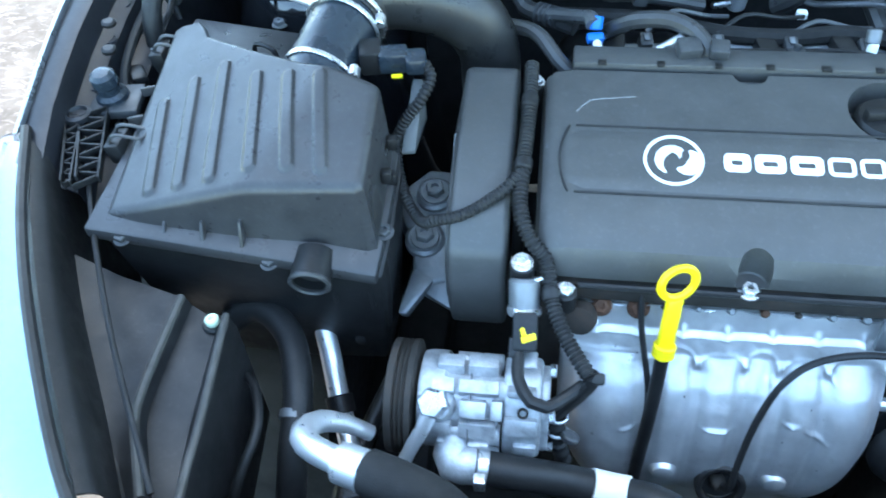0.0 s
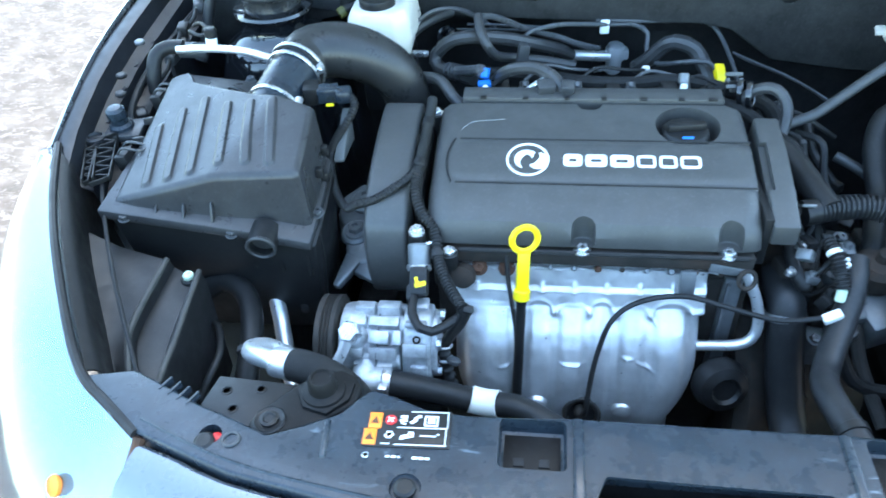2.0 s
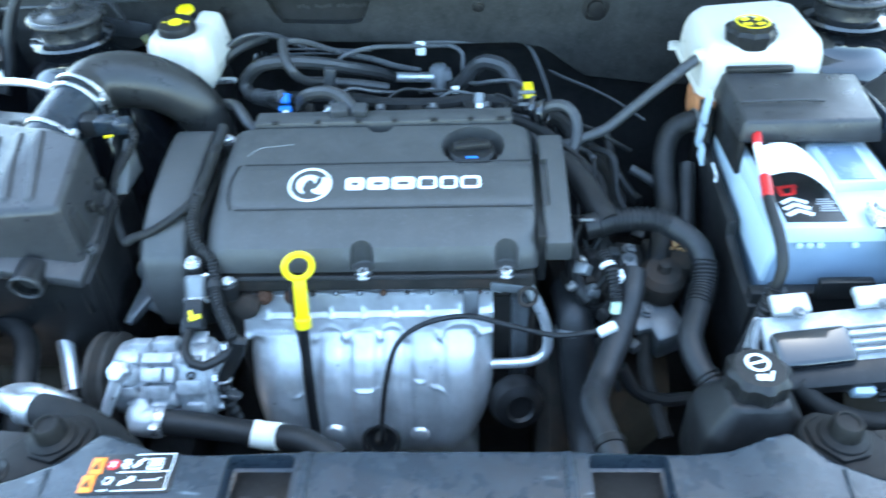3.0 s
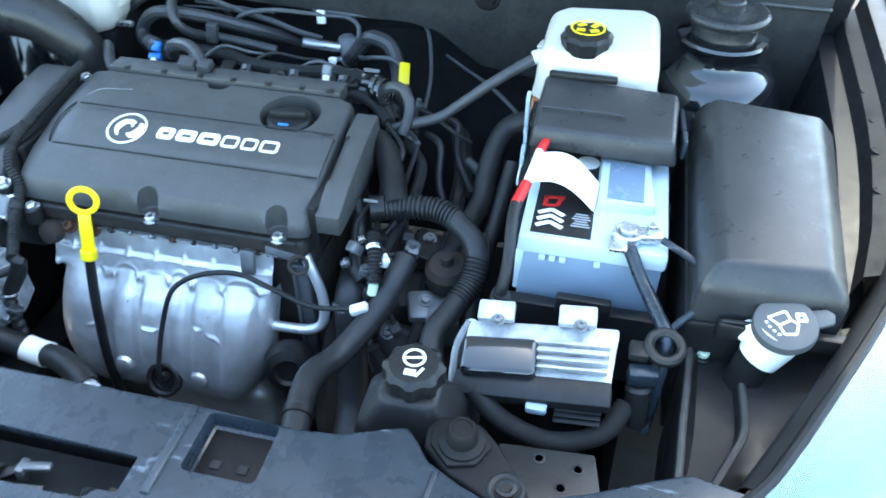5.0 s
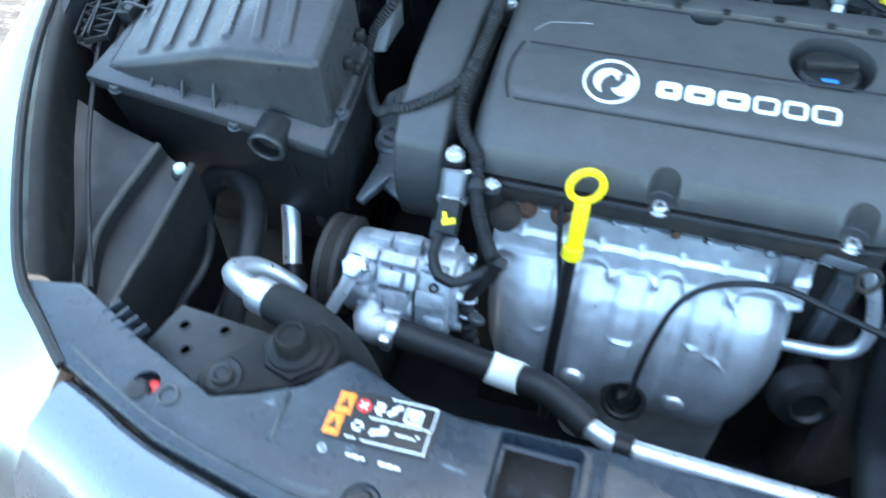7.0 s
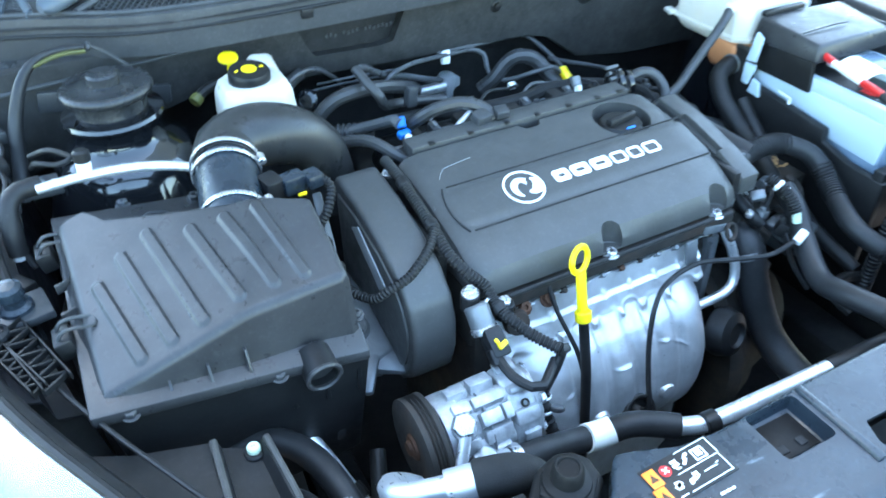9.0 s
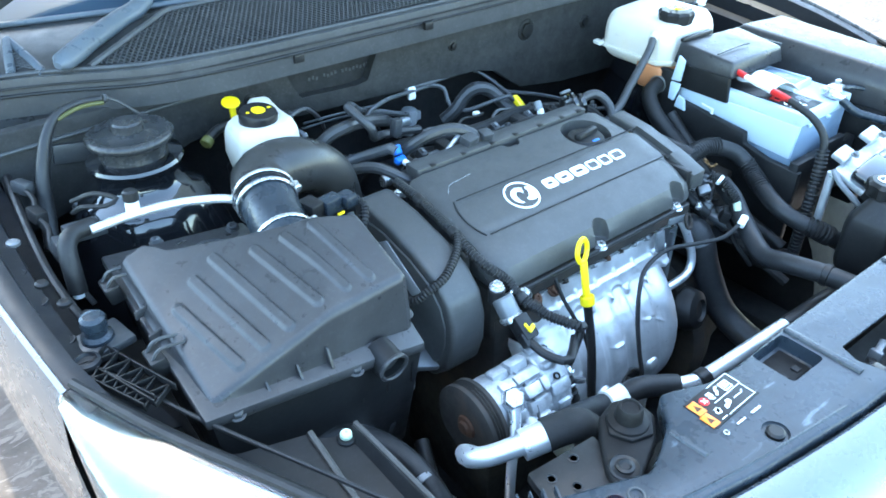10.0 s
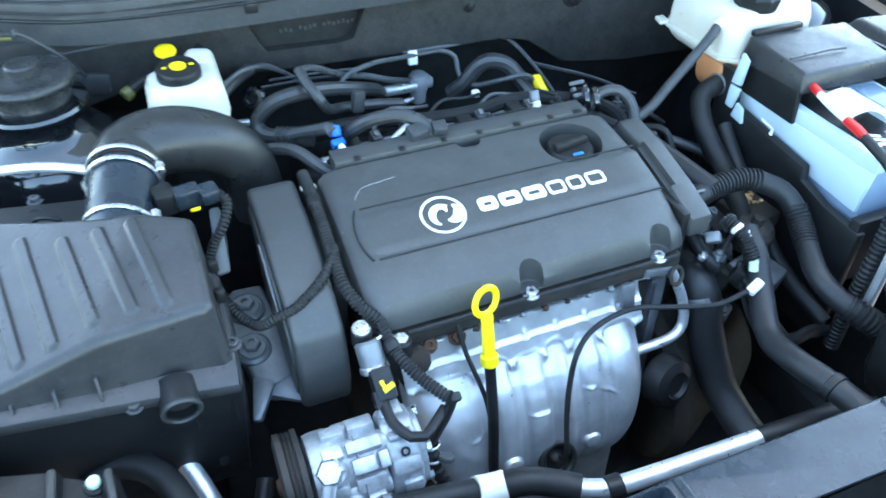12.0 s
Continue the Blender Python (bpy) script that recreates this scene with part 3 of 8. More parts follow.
box(bm, (0, 0.00, 0.50), (1.50, 0.04, 0.54), bev=0.01)
part("radiator", bm, BAY, car, "dark radiator behind the front panel")
for s in (-1, 1):
    bm = BM()
    box(bm, (s * 0.52, 0.45, 0.30), (0.09, 1.1, 0.10), bev=0.015)
    part("chassis_rail", bm, BAY, car, "dark chassis rail")


def strut_tower(s):
    t = part("strut_tower", lathe(BM(), (s * 0.680, 0.825, 0.45), (0, 0, 1), [(0.185, 0), (0.150, 0.28), (0.132, 0.335), (0.118, 0.380), (0.108, 0.408), (0.101, 0.424), (0.092, 0.434), (0.080, 0.441), (0.071, 0.450), (0.066, 0.458), (0.065, 0.476), (0.067, 0.480), (0.073, 0.483), (0.0745, 0.488), (0.072, 0.493), (0.062, 0.495), (0.05, 0.496)], 56), DARKMETAL, car, "glossy black suspension strut tower")
    lathe_m = BM()
    lathe(lathe_m, (s * 0.680, 0.825, 0.938), (0, 0, 1), [(0.056, 0), (0.052, 0.008), (0.052, 0.028), (0.062, 0.031), (0.0660, 0.035), (0.0665, 0.040), (0.064, 0.0445), (0.057, 0.046), (0.050, 0.0425), (0.034, 0.048), (0.02, 0.049)], 48)
    part("top_mount", lathe_m, STRUTTOP, t, "satin black strut top mount", sharp=50)
    b = BM()
    lathe(b, (s * 0.680, 0.825, 0.980), (0, 0, 1), [(0.0245, 0), (0.0235, 0.018), (0.021, 0.021), (0.004, 0.0215)], 28)
    part("dust_cap", b, STRUTTOP, t, "round black dust cap")
    for a in (0.6, 2.4, 4.5):
        bolt(t, (s * 0.685 + 0.113 * math.cos(a), 0.825 + 0.113 * math.sin(a), 0.846), (0, 0, 1), 0.008, MOUNT)
    return t


for s in (-1, 1):
    strut_tower(s)


# ---- front panel over the radiator ----
def slam():
    front = [(-0.70, 0.028), (-0.60, -0.045), (-0.485, -0.086), (-0.36, -0.110), (-0.18, -0.132), (0.0, -0.140)]
    front = front + [(-x, y) for x, y in front[-2::-1]]
    half = [(0.227, 0.004), (0.25, 0.004), (0.291, 0.008), (0.331, 0.024), (0.355, 0.031), (0.370, 0.015), (0.384, -0.003), (0.420, -0.022), (0.456, -0.036), (0.50, -0.018), (0.542, -0.003), (0.604, 0.026), (0.637, 0.040), (0.665, 0.034)]
    back = half[::-1] + [(0.13, 0.008), (-0.13, 0.008)] + [(-x, y) for x, y in half]
    bm = BM()
    prism(bm, front + back, "z", 0.805, 0.838, 0.005, 3)
    return bm


panel = thing("radiator_cover", (0, -0.05, 0.80), "worn grey plastic radiator top cover with slots", "panel")
top = part("cover_panel", slam(), GREY, panel)
cuts = []
for x0, x1, y0, y1 in ((-0.212, -0.143, -0.052, -0.004), (0.150, 0.228, -0.062, -0.004)):
    b = BM()
    box(b, ((x0 + x1) / 2, (y0 + y1) / 2, 0.834), (x1 - x0, y1 - y0 + 0.012, 0.036), bev=0.006)
    cuts.append(b)
b = BM()
prism(b, [(-0.105, -0.118), (0.075, -0.118), (0.085, -0.105), (0.105, -0.105), (0.105, -0.064), (-0.105, -0.06), (-0.115, -0.085)], "z", 0.78, 0.86, 0.003)
cuts.append(b)
b = BM()
prism(b, [(-0.125, -0.127), (0.095, -0.127), (0.120, -0.115), (0.120, -0.050), (-0.125, -0.048), (-0.132, -0.085)], "z", 0.775, 0.8335, 0.0)
cuts.append(b)
for x in (-0.30, 0.30):
    b = BM()
    rod(b, (x, -0.088, 0.834), (x, -0.088, 0.85), 0.016)
    cuts.append(b)
b = BM()
rod(b, (-0.516, -0.042, 0.825), (-0.516, -0.042, 0.85), 0.0125, 20, 0)
cuts.append(b)
carve(top, *cuts)
for x0, x1, y0, y1 in ((-0.212, -0.143, -0.052, -0.004), (0.150, 0.228, -0.062, -0.004)):
    # thin matt black plate darkens the carved slot floor
    b = BM()
    box(b, ((x0 + x1) / 2, (y0 + y1) / 2 + 0.002, 0.8168), (x1 - x0 - 0.010, y1 - y0 - 0.004, 0.0012), bev=0.0004)
    part("slot_floor", b, MATT, panel)
    # raised dark blocks stand in for shaded square holes
    for f in (0.3, 0.68):
        b = BM()
        box(b, (x0 + (x1 - x0) * f, y0 + 0.3 * (y1 - y0), 0.8180), (0.011, 0.010, 0.003), bev=0.001)
        part("slot_hole", b, BAY, panel, "dark square block standing in for a shaded hole")
for s in (-1, 1):
    b = BM()
    block(b, [V(s * 0.125, -0.10, 0.837), V(s * 0.137, -0.10, 0.837), V(s * 0.137, 0.004, 0.837), V(s * 0.125, 0.004, 0.837)], [V(s * 0.127, -0.10, 0.842), V(s * 0.135, -0.10, 0.842), V(s * 0.135, 0.004, 0.842), V(s * 0.127, 0.004, 0.842)], 0.001)
    part("rib", b, GREY, panel)
    for x, y in ((0.30, -0.088), (0.52, -0.05)):
        b = BM()
        lathe(b, (s * x, y, 0.834), (0, 0, 1), [(0.011, 0), (0.011, 0.004), (0.008, 0.006), (0.001, 0.006)], 18)
        part("push_clip", b, BLACK, panel)
    b = BM()
    block(b, [V(s * 0.386, -0.062, 0.837), V(s * 0.394, -0.062, 0.837), V(s * 0.398, -0.014, 0.837), V(s * 0.390, -0.014, 0.837)], [V(s * 0.388, -0.060, 0.8405), V(s * 0.392, -0.060, 0.8405), V(s * 0.396, -0.016, 0.8405), V(s * 0.392, -0.016, 0.8405)], 0.0005)
    part("rib", b, GREY, panel)
    b = BM()
    tube(b, [(s * 0.60, -0.028, 0.8375), (s * 0.485, -0.072, 0.8375), (s * 0.36, -0.097, 0.8375), (s * 0.20, -0.117, 0.8375)], 0.0022, 6, step=0.03)
    part("front_bead", b, GREY, panel)
    for k in range(4 if s < 0 else 0):
        b = BM()
        box(b, (s * (0.592 - 0.013 * k), 0.022 - 0.006 * k, 0.834), (0.003, 0.020, 0.010), (0, 0, s * 25), bev=0.0008)
        part("lattice_bar", b, GREY, panel)
b = BM()
lathe(b, (-0.516, -0.042, 0.8245), (0, 0, 1), [(0.0124, 0), (0.0124, 0.0012), (0.001, 0.0014)], 20)
hole = part("marker_hole", b, BAY, panel, "black hole with a red pin")
b = BM()
lathe(b, (-0.511, -0.041, 0.825), (0, 0, 1), [(0.0060, 0), (0.0060, 0.008), (0.001, 0.010)], 14)
part("pin", b, RED, hole)
b = BM()
ring(b, (-0.491, -0.047, 0.839), (0, 0, 1), 0.010, 0.003, 0.003, 20)
part("clip_ring", b, COWL, panel)
# what shows of the bonnet latch in the opening
for k, (x, y, w, d, r, m) in enumerate(((-0.045, -0.085, 0.022, 0.012, 35, BLACK), (-0.01, -0.098, 0.03, 0.006, 10, COWL), (0.045, -0.10, 0.036, 0.010, 4, COWL), (-0.07, -0.105, 0.03, 0.008, -30, RUST), (0.08, -0.085, 0.02, 0.014, 0, BLACK))):
    b = BM()
    box(b, (x, y, 0.790 + 0.003 * (k % 2)), (w, d, 0.008), (8, 5 * k, r), bev=0.002)
    part("latch_piece", b, m, panel)
b = BM()
tube(b, [(-0.09, -0.10, 0.790), (-0.05, -0.106, 0.795), (-0.02, -0.112, 0.79), (0.03, -0.105, 0.788), (0.055, -0.102, 0.792)], 0.0025, 6)
part("latch_spring", b, MOUNT, panel)
for cx, cy, n_, r_ in ((-0.068, -0.088, 5, 0.010), (0.048, -0.092, 6, 0.009), (0.088, -0.094, 4, 0.008)):
    b = BM()
    tube(b, [(cx + 0.004 * k / 4, cy + r_ * math.cos(k * math.pi / 2) * 0.9, 0.790 + 0.010 * math.sin(k * math.pi / 2)) for k in range(4 * n_)], 0.0016, 6, step=0.004)
    part("coil", b, COWL, panel, "pale steel coil")
b = BM()
box(b, (-0.03, -0.080, 0.792), (0.010, 0.018, 0.022), (0, 10, 0), bev=0.003)
box(b, (-0.015, -0.078, 0.800), (0.034, 0.010, 0.006), (0, 0, 12), bev=0.002)
part("latch_hook", b, MOUNT, panel, "worn steel latch hook")
b = BM()
block(b, [V(-0.108, -0.116, 0.828), V(-0.094, -0.116, 0.828), V(-0.092, -0.100, 0.828), V(-0.106, -0.098, 0.828)], [V(-0.107, -0.115, 0.836), V(-0.095, -0.115, 0.836), V(-0.093, -0.101, 0.836), V(-0.105, -0.099, 0.836)], 0.002)
part("corner_clip", b, DUSTY, panel, "brownish clip at the opening's corner")
b = BM()
box(b, (0, -0.09, 0.765), (0.26, 0.10, 0.006), bev=0.001)
part("latch_plate", b, BAY, panel, "dark bonnet latch plate in the opening")

# warning sticker, with plain bars for its small print
bm = BM()
box(bm, (-0.306, -0.020, 0.8386), (0.088, 0.046, 0.0012), (0, 0, 2), bev=0.0004)
sticker = solo("warning_sticker", bm, BLACK, "black warning sticker with orange panel and white pictograms", "sticker")
def print_shape(name, mat, shapes, label=""):
    """Flat printed shapes on the sticker: (x, y, width, depth, turn)."""
    b_ = BM()
    for x, y, w, d, r in shapes:
        box(b_, (x, y, 0.8396), (w, d, 0.0010), (0, 0, r), bev=0.0002)
    return part(name, b_, mat, sticker, label)


print_shape("orange_panel", ORANGE, [(-0.3425, -0.012, 0.0135, 0.0195, 2), (-0.3455, -0.0325, 0.0135, 0.0195, 2)], "orange warning panel")
b = BM()
for x, y in ((-0.3425, -0.012), (-0.3455, -0.0325)):
    prism(b, [(x - 0.0045, y - 0.004), (x + 0.0045, y - 0.004), (x, y + 0.005)], "z", 0.8399, 0.8404, 0)
part("warning_triangle", b, RUST, sticker)
b = BM()
lathe(b, (-0.3265, -0.0105, 0.839), (0, 0, 1), [(0.0062, 0), (0.0062, 0.0012), (0.001, 0.0013)], 16)
disc = part("red_disc", b, RED, sticker)
b = BM()
for x, y, r in ((-0.3265, -0.0105, 45), (-0.3265, -0.0105, -45)):
    box(b, (x, y, 0.8406), (0.008, 0.0014, 0.0006), (0, 0, r), bev=0)
part("cross", b, PRINT, disc)
print_shape("outline", PRINT, [(-0.2925, -0.0185, 0.052, 0.0009, 2), (-0.2930, -0.0395, 0.052, 0.0009, 2), (-0.2665, -0.029, 0.0009, 0.021, 2), (-0.2660, -0.007, 0.0009, 0.020, 2), (-0.2860, 0.0022, 0.040, 0.0009, 2)])
print_shape("pictogram", PRINT, [(-0.3130, -0.0055, 0.007, 0.003, 0), (-0.3130, -0.0100, 0.008, 0.0035, 10), (-0.3125, -0.0140, 0.005, 0.002, -10)])
print_shape("pictogram", PRINT, [(-0.2995, -0.0060, 0.006, 0.003, 40), (-0.3020, -0.0105, 0.008, 0.0035, 40), (-0.2960, -0.0040, 0.003, 0.003, 0)])
print_shape("pictogram", PRINT, [(-0.2835, -0.0035, 0.014, 0.0016, 0), (-0.2835, -0.0150, 0.014, 0.0016, 0), (-0.2770, -0.0090, 0.0016, 0.012, 0), (-0.2900, -0.0090, 0.0016, 0.012, 0), (-0.2835, -0.0085, 0.007, 0.007, 0)])
print_shape("pictogram", PRINT, [(-0.3255, -0.0290, 0.006, 0.0085, 0), (-0.3255, -0.0290, 0.0095, 0.0045, 25)])
print_shape("pictogram", PRINT, [(-0.3075, -0.0300, 0.011, 0.0045, 15), (-0.3030, -0.0270, 0.006, 0.0060, 0), (-0.3120, -0.0325, 0.004, 0.003, 0)])
print_shape("small_print", PRINT, [(-0.2870, -0.0280, 0.012, 0.0012, 2), (-0.2785, -0.0280, 0.004, 0.0012, 2), (-0.2750, -0.0255, 0.003, 0.0012, 2)])
print_shape("small_print", PRINT, [(-0.3280, -0.0400, 0.009, 0.0012, 2)])
print_shape("small_print", PRINT, [(-0.3460, -0.0550, 0.0055, 0.0055, 45), (-0.3460, -0.0550, 0.0055, 0.0055, 0)])
print_shape("small_print", PRINT, [(-0.3230, -0.0550, 0.0045, 0.0020, 2), (-0.3170, -0.0550, 0.0050, 0.0026, 2), (-0.3115, -0.0550, 0.0030, 0.0022, 2)])
print_shape("small_print", PRINT, [(-0.2950, -0.0550, 0.0055, 0.0028, 2), (-0.2885, -0.0550, 0.0050, 0.0028, 2), (-0.2825, -0.0550, 0.0045, 0.0024, 2)])


def mount_bracket(s):
    """Rubber radiator mount in its bracket at one end of the cover."""
    t = thing("radiator_mount", (s * 0.43, 0.03, 0.80), "black rubber radiator mount in its bolted bracket", "bracket", "radiator mounts")
    b = BM()
    pts = [(s * x, y) for x, y in ((0.373, 0.020), (0.371, 0.046), (0.382, 0.062), (0.398, 0.068), (0.428, 0.060), (0.450, 0.038), (0.478, 0.004), (0.487, -0.014), (0.480, -0.030), (0.462, -0.034), (0.444, -0.024), (0.404, -0.006))]
    prism(b, pts if s > 0 else pts[::-1], "z", 0.806, 0.824, 0.005, 3)
    bracket = part("bracket", b, MATT, t)
    b = BM()
    pad = [(s * x, y) for x, y in ((0.380, 0.022), (0.378, 0.045), (0.398, 0.061), (0.426, 0.053), (0.442, 0.032), (0.430, 0.008), (0.402, 0.000))]
    prism(b, pad if s > 0 else pad[::-1], "z", 0.8235, 0.829, 0.002)
    part("step", b, MATT, bracket)
    b = BM()
    lathe(b, (s * 0.411, 0.031, 0.828), (0, 0, 1), [(0.025, 0), (0.024, 0.004), (0.0165, 0.007), (0.0155, 0.021), (0.013, 0.025), (0.011, 0.025), (0.010, 0.0225), (0.002, 0.0225)], 28)
    part("rubber_cap", b, MATT, t)
    b = BM()
    lathe(b, (s * 0.463, -0.010, 0.8235), (0, 0, 1), [(0.0185, 0), (0.0185, 0.002), (0.0165, 0.0032), (0.0145, 0.002), (0.0105, 0.002), (0.0105, 0.005), (0.007, 0.006), (0.005, 0.004), (0.001, 0.004)], 24)
    part("bolt", b, BLACK, t)
    b = BM()
    plate = [(s * x, y) for x, y in ((0.447, 0.050), (0.546, 0.057), (0.556, 0.006), (0.50, -0.016), (0.456, -0.030))]
    prism(b, plate if s > 0 else plate[::-1], "z", 0.800, 0.814, 0.003)
    part("plate", b, BLACK, t, "scuffed dark plate")
    for x, y in ((0.515, 0.010), (0.53, 0.035), (0.49, 0.04)):
        b = BM()
        lathe(b, (s * x, y, 0.8135), (0, 0, 1), [(0.007, 0), (0.007, 0.001), (0.005, 0.0015), (0.004, 0.0005), (0.001, 0.0005)], 14)
        part("rivet", b, BLACK, t)
    return t


for s in (-1, 1):
    mount_bracket(s)


def lamp_back(s):
    """Ribbed black housing behind a headlight, with a pale green adjuster plug."""
    t = thing("headlight_housing", (s * 0.70, 0.15, 0.60), "ribbed black plastic back of the headlight with a green plug", "housing", "headlight housings")

    def P(x, y, z):
        return V(s * -x, y, z)

    glass = [(-0.905, 0.405, 0.893), (-0.85, 0.29, 0.880), (-0.78, 0.165, 0.865), (-0.70, 0.035, 0.836)]
    line = spline(glass, 0.02)
    b = BM()
    sheet(b, [[P(p.x + dx, p.y + dy, p.z + dz) for p in line] for dx, dy, dz in ((-0.004, -0.002, -0.004), (0.003, 0.001, 0.0), (0.012, 0.005, -0.004), (0.016, 0.007, -0.010), (0.018, 0.008, -0.03), (0.022, 0.009, -0.08), (0.035, 0.015, -0.25))], 0.003)
    part("rim", b, BLACK, t, "dull black headlight rim")
    if s < 0:
        b = BM()
        tube(b, [P(p.x + 0.050, p.y + 0.019, p.z - 0.03) for p in line], 0.0030, 8)
        part("seal", b, RUBBER, t, "thin black rubber seal")
    ridge1 = [(-0.703, 0.266, 0.803), (-0.706, 0.20, 0.797), (-0.707, 0.141, 0.790), (-0.690, 0.10, 0.791), (-0.668, 0.055, 0.790)]
    ridge2 = [(-0.650, 0.250, 0.798), (-0.645, 0.19, 0.794), (-0.640, 0.125, 0.788), (-0.638, 0.09, 0.787), (-0.634, 0.050, 0.786)]
    outer = [(-0.83, 0.30, 0.82), (-0.80, 0.22, 0.812), (-0.77, 0.16, 0.80), (-0.735, 0.11, 0.79), (-0.69, 0.05, 0.782)]
    n = 16
    a, c, o = bezel(spline(ridge1, 0.01), n), bezel(spline(ridge2, 0.01), n), bezel(spline(outer, 0.01), n)
    b = BM()
    rows = [[P(p.x - 0.02, p.y, p.z - 0.2) for p in o], [P(p.x, p.y, p.z) for p in o]]
    rows += [[P(*q.lerp(p, k)) - V(0, 0, 0.012 * (1 - k)) for p, q in zip(a, o)] for k in (0.4, 0.9)]
    rows += [[P(p.x, p.y, p.z) for p in a], [P(p.x + 0.006, p.y, p.z - 0.002) for p in a], [P(p.x + 0.009, p.y, p.z - 0.014) for p in a]]
    rows += [[P(*p.lerp(q, k)) - V(0, 0, 0.014) for p, q in zip(a, c)] for k in (0.5, 0.8)]
    rows += [[P(p.x - 0.003, p.y, p.z) for p in c], [P(p.x + 0.003, p.y, p.z) for p in c], [P(p.x + 0.008, p.y, p.z - 0.02) for p in c], [P(p.x + 0.002, p.y, p.z - 0.20) for p in c]]
    sheet(b, rows, 0.002)
    part("body", b, BLACK, t, sharp=50)
    for way, r in ((a, 0.0045), (c, 0.0040)):
        b = BM()
        tube(b, [P(p.x + 0.002, p.y, p.z + 0.001) for p in way[::3]], r, 8)
        part("ridge", b, DUSTY, t, "dusty brown edge")
    for y, h in ((0.05, -0.02),):
        b = BM()
        pts = [(-0.83, 0.82), (-0.70, 0.805), (-0.645, 0.80), (-0.62, 0.60), (-0.85, 0.60)]
        block(b, [P(x, y, z + h) for x, z in pts], [P(x, y - 0.006, z + h) for x, z in pts], 0.001)
        part("end_wall", b, BLACK, t)
    b = BM()
    lathe(b, P(-0.664, 0.246, 0.790), (0, 0, 1), [(0.0075, 0), (0.0075, 0.005), (0.006, 0.007), (0.003, 0.007), (0.002, 0.004)], 20)
    part("plug", b, GREEN, t, "pale green plug")
    b = BM()
    rod(b, P(-0.664, 0.246, 0.77), P(-0.664, 0.246, 0.789), 0.012, 18)
    part("plug_seat", b, BLACK, t)
    return t


for s in (-1, 1):
    lamp_back(s)


# ---- engine ----
engine = thing("engine", (-0.1, 0.47, 0.18), "grimy dark engine block and head", "engine")
b = BM()
box(b, (-0.10, 0.48, 0.46), (0.46, 0.26, 0.54), bev=0.012)
part("block", b, IRON, engine)
b = BM()
box(b, (-0.105, 0.4765, 0.735), (0.46, 0.242, 0.095), bev=0.006)
part("cylinder_head", b, IRON, engine)
b = BM()
box(b, (-0.10, 0.341, 0.775), (0.44, 0.022, 0.026), bev=0.004)
part("flange", b, IRON, engine)
b = BM()
tube(b, [(-0.29 + 0.04 * k, 0.330, 0.787 + 0.001 * math.sin(k * 3.1)) for k in range(11)], 0.004, 8, step=0.02)
part("seal_bead", b, RUBBER, engine)
b = BM()
lathe(b, (-0.283, 0.325, 0.745), (-0.1, -0.8, 0.3), [(0.017, 0), (0.019, 0.008), (0.017, 0.018), (0.006, 0.02)], 18)
part("plug", b, IRON, engine)

for k in range(11):
    b = BM()
    x = -0.262 + 0.034 * k
    rod(b, (x, 0.342, 0.748), (x + 0.001, 0.331, 0.757), 0.0035 + 0.0008 * (k % 3), 8)
    part("stud", b, (MOUNT, RUST, IRON, MOUNT)[k % 4], engine)
b = BM()
sheet(b, [[V(-0.305 + 0.012 * i, 0.334 + 0.010 * j - 0.003 * (i % 5 == 2), 0.7555 + 0.0008 * math.sin(i * 0.9) - 0.003 * j) for i in range(33)] for j in range(2)], 0.002)
part("gasket", b, CAST, engine, "pale metal gasket edge")
b = BM()
ring(b, (0.112, 0.322, 0.755), (0.3, -0.8, 0.4), 0.016, 0.006, 0.006, 20)
part("lifting_eye", b, IRON, engine, "dark lifting eye")
b = BM()
box(b, (0.085, 0.330, 0.765), (0.05, 0.006, 0.014), (0, 10, 0), bev=0.002)
part("bracket", b, MOUNT, engine)
b = BM()
box(b, (0.103, 0.35, 0.62), (0.026, 0.016, 0.23), (0, 0, 0), bev=0.004)
box(b, (0.095, 0.342, 0.62), (0.006, 0.014, 0.22), (0, 0, 0), bev=0.002)
part("side_bracket", b, MOUNT, engine)
TOP = [(0.333, 0.795), (0.333, 0.812), (0.343, 0.830), (0.365, 0.842), (0.40, 0.853), (0.48, 0.874), (0.53, 0.881), (0.575, 0.884), (0.582, 0.86), (0.582, 0.795)]


def top_z(y):
    return float(np.interp(y, [p[0] for p in TOP[1:8]], [p[1] for p in TOP[1:8]]))


cover = thing("engine_cover", (-0.1, 0.46, 0.795), "satin black plastic engine cover with silver-white lettering shapes", "engine cover")
b = BM()
rings = []
xs = [-0.338, -0.334, -0.324, -0.30] + [-0.25 + k * 0.05 for k in range(7)] + [0.10, 0.118, 0.124, 0.126]
for x in xs:
    e = max(0.0, 1 - min(x + 0.338, 0.126 - x) / 0.03)
    drop = 0.018 * (1 - math.sqrt(max(0.0, 1 - e * e)))
    inn = 0.010 * (1 - math.sqrt(max(0.0, 1 - e * e)))
    rings.append([V(x, y + (inn if y < 0.4 else -inn), z - (drop if z > 0.80 else 0)) for y, z in TOP])
loops(b, rings)
body = part("cover_body", b, COVER, cover, sharp=40)
cuts = []
c = BM()
lathe(c, (0.038, 0.522, 0.845), (0, 0, 1), [(0.047, 0), (0.047, 0.06)], 32)
cuts.append(c)
c = BM()
box(c, (0.038, 0.57, 0.877), (0.094, 0.10, 0.03), bev=0)
cuts.append(c)
for x in (-0.116, 0.082):
    c = BM()
    rod(c, (x, 0.336, 0.797), (x, 0.336, 0.86), 0.017, 20)
    cuts.append(c)
c = BM()
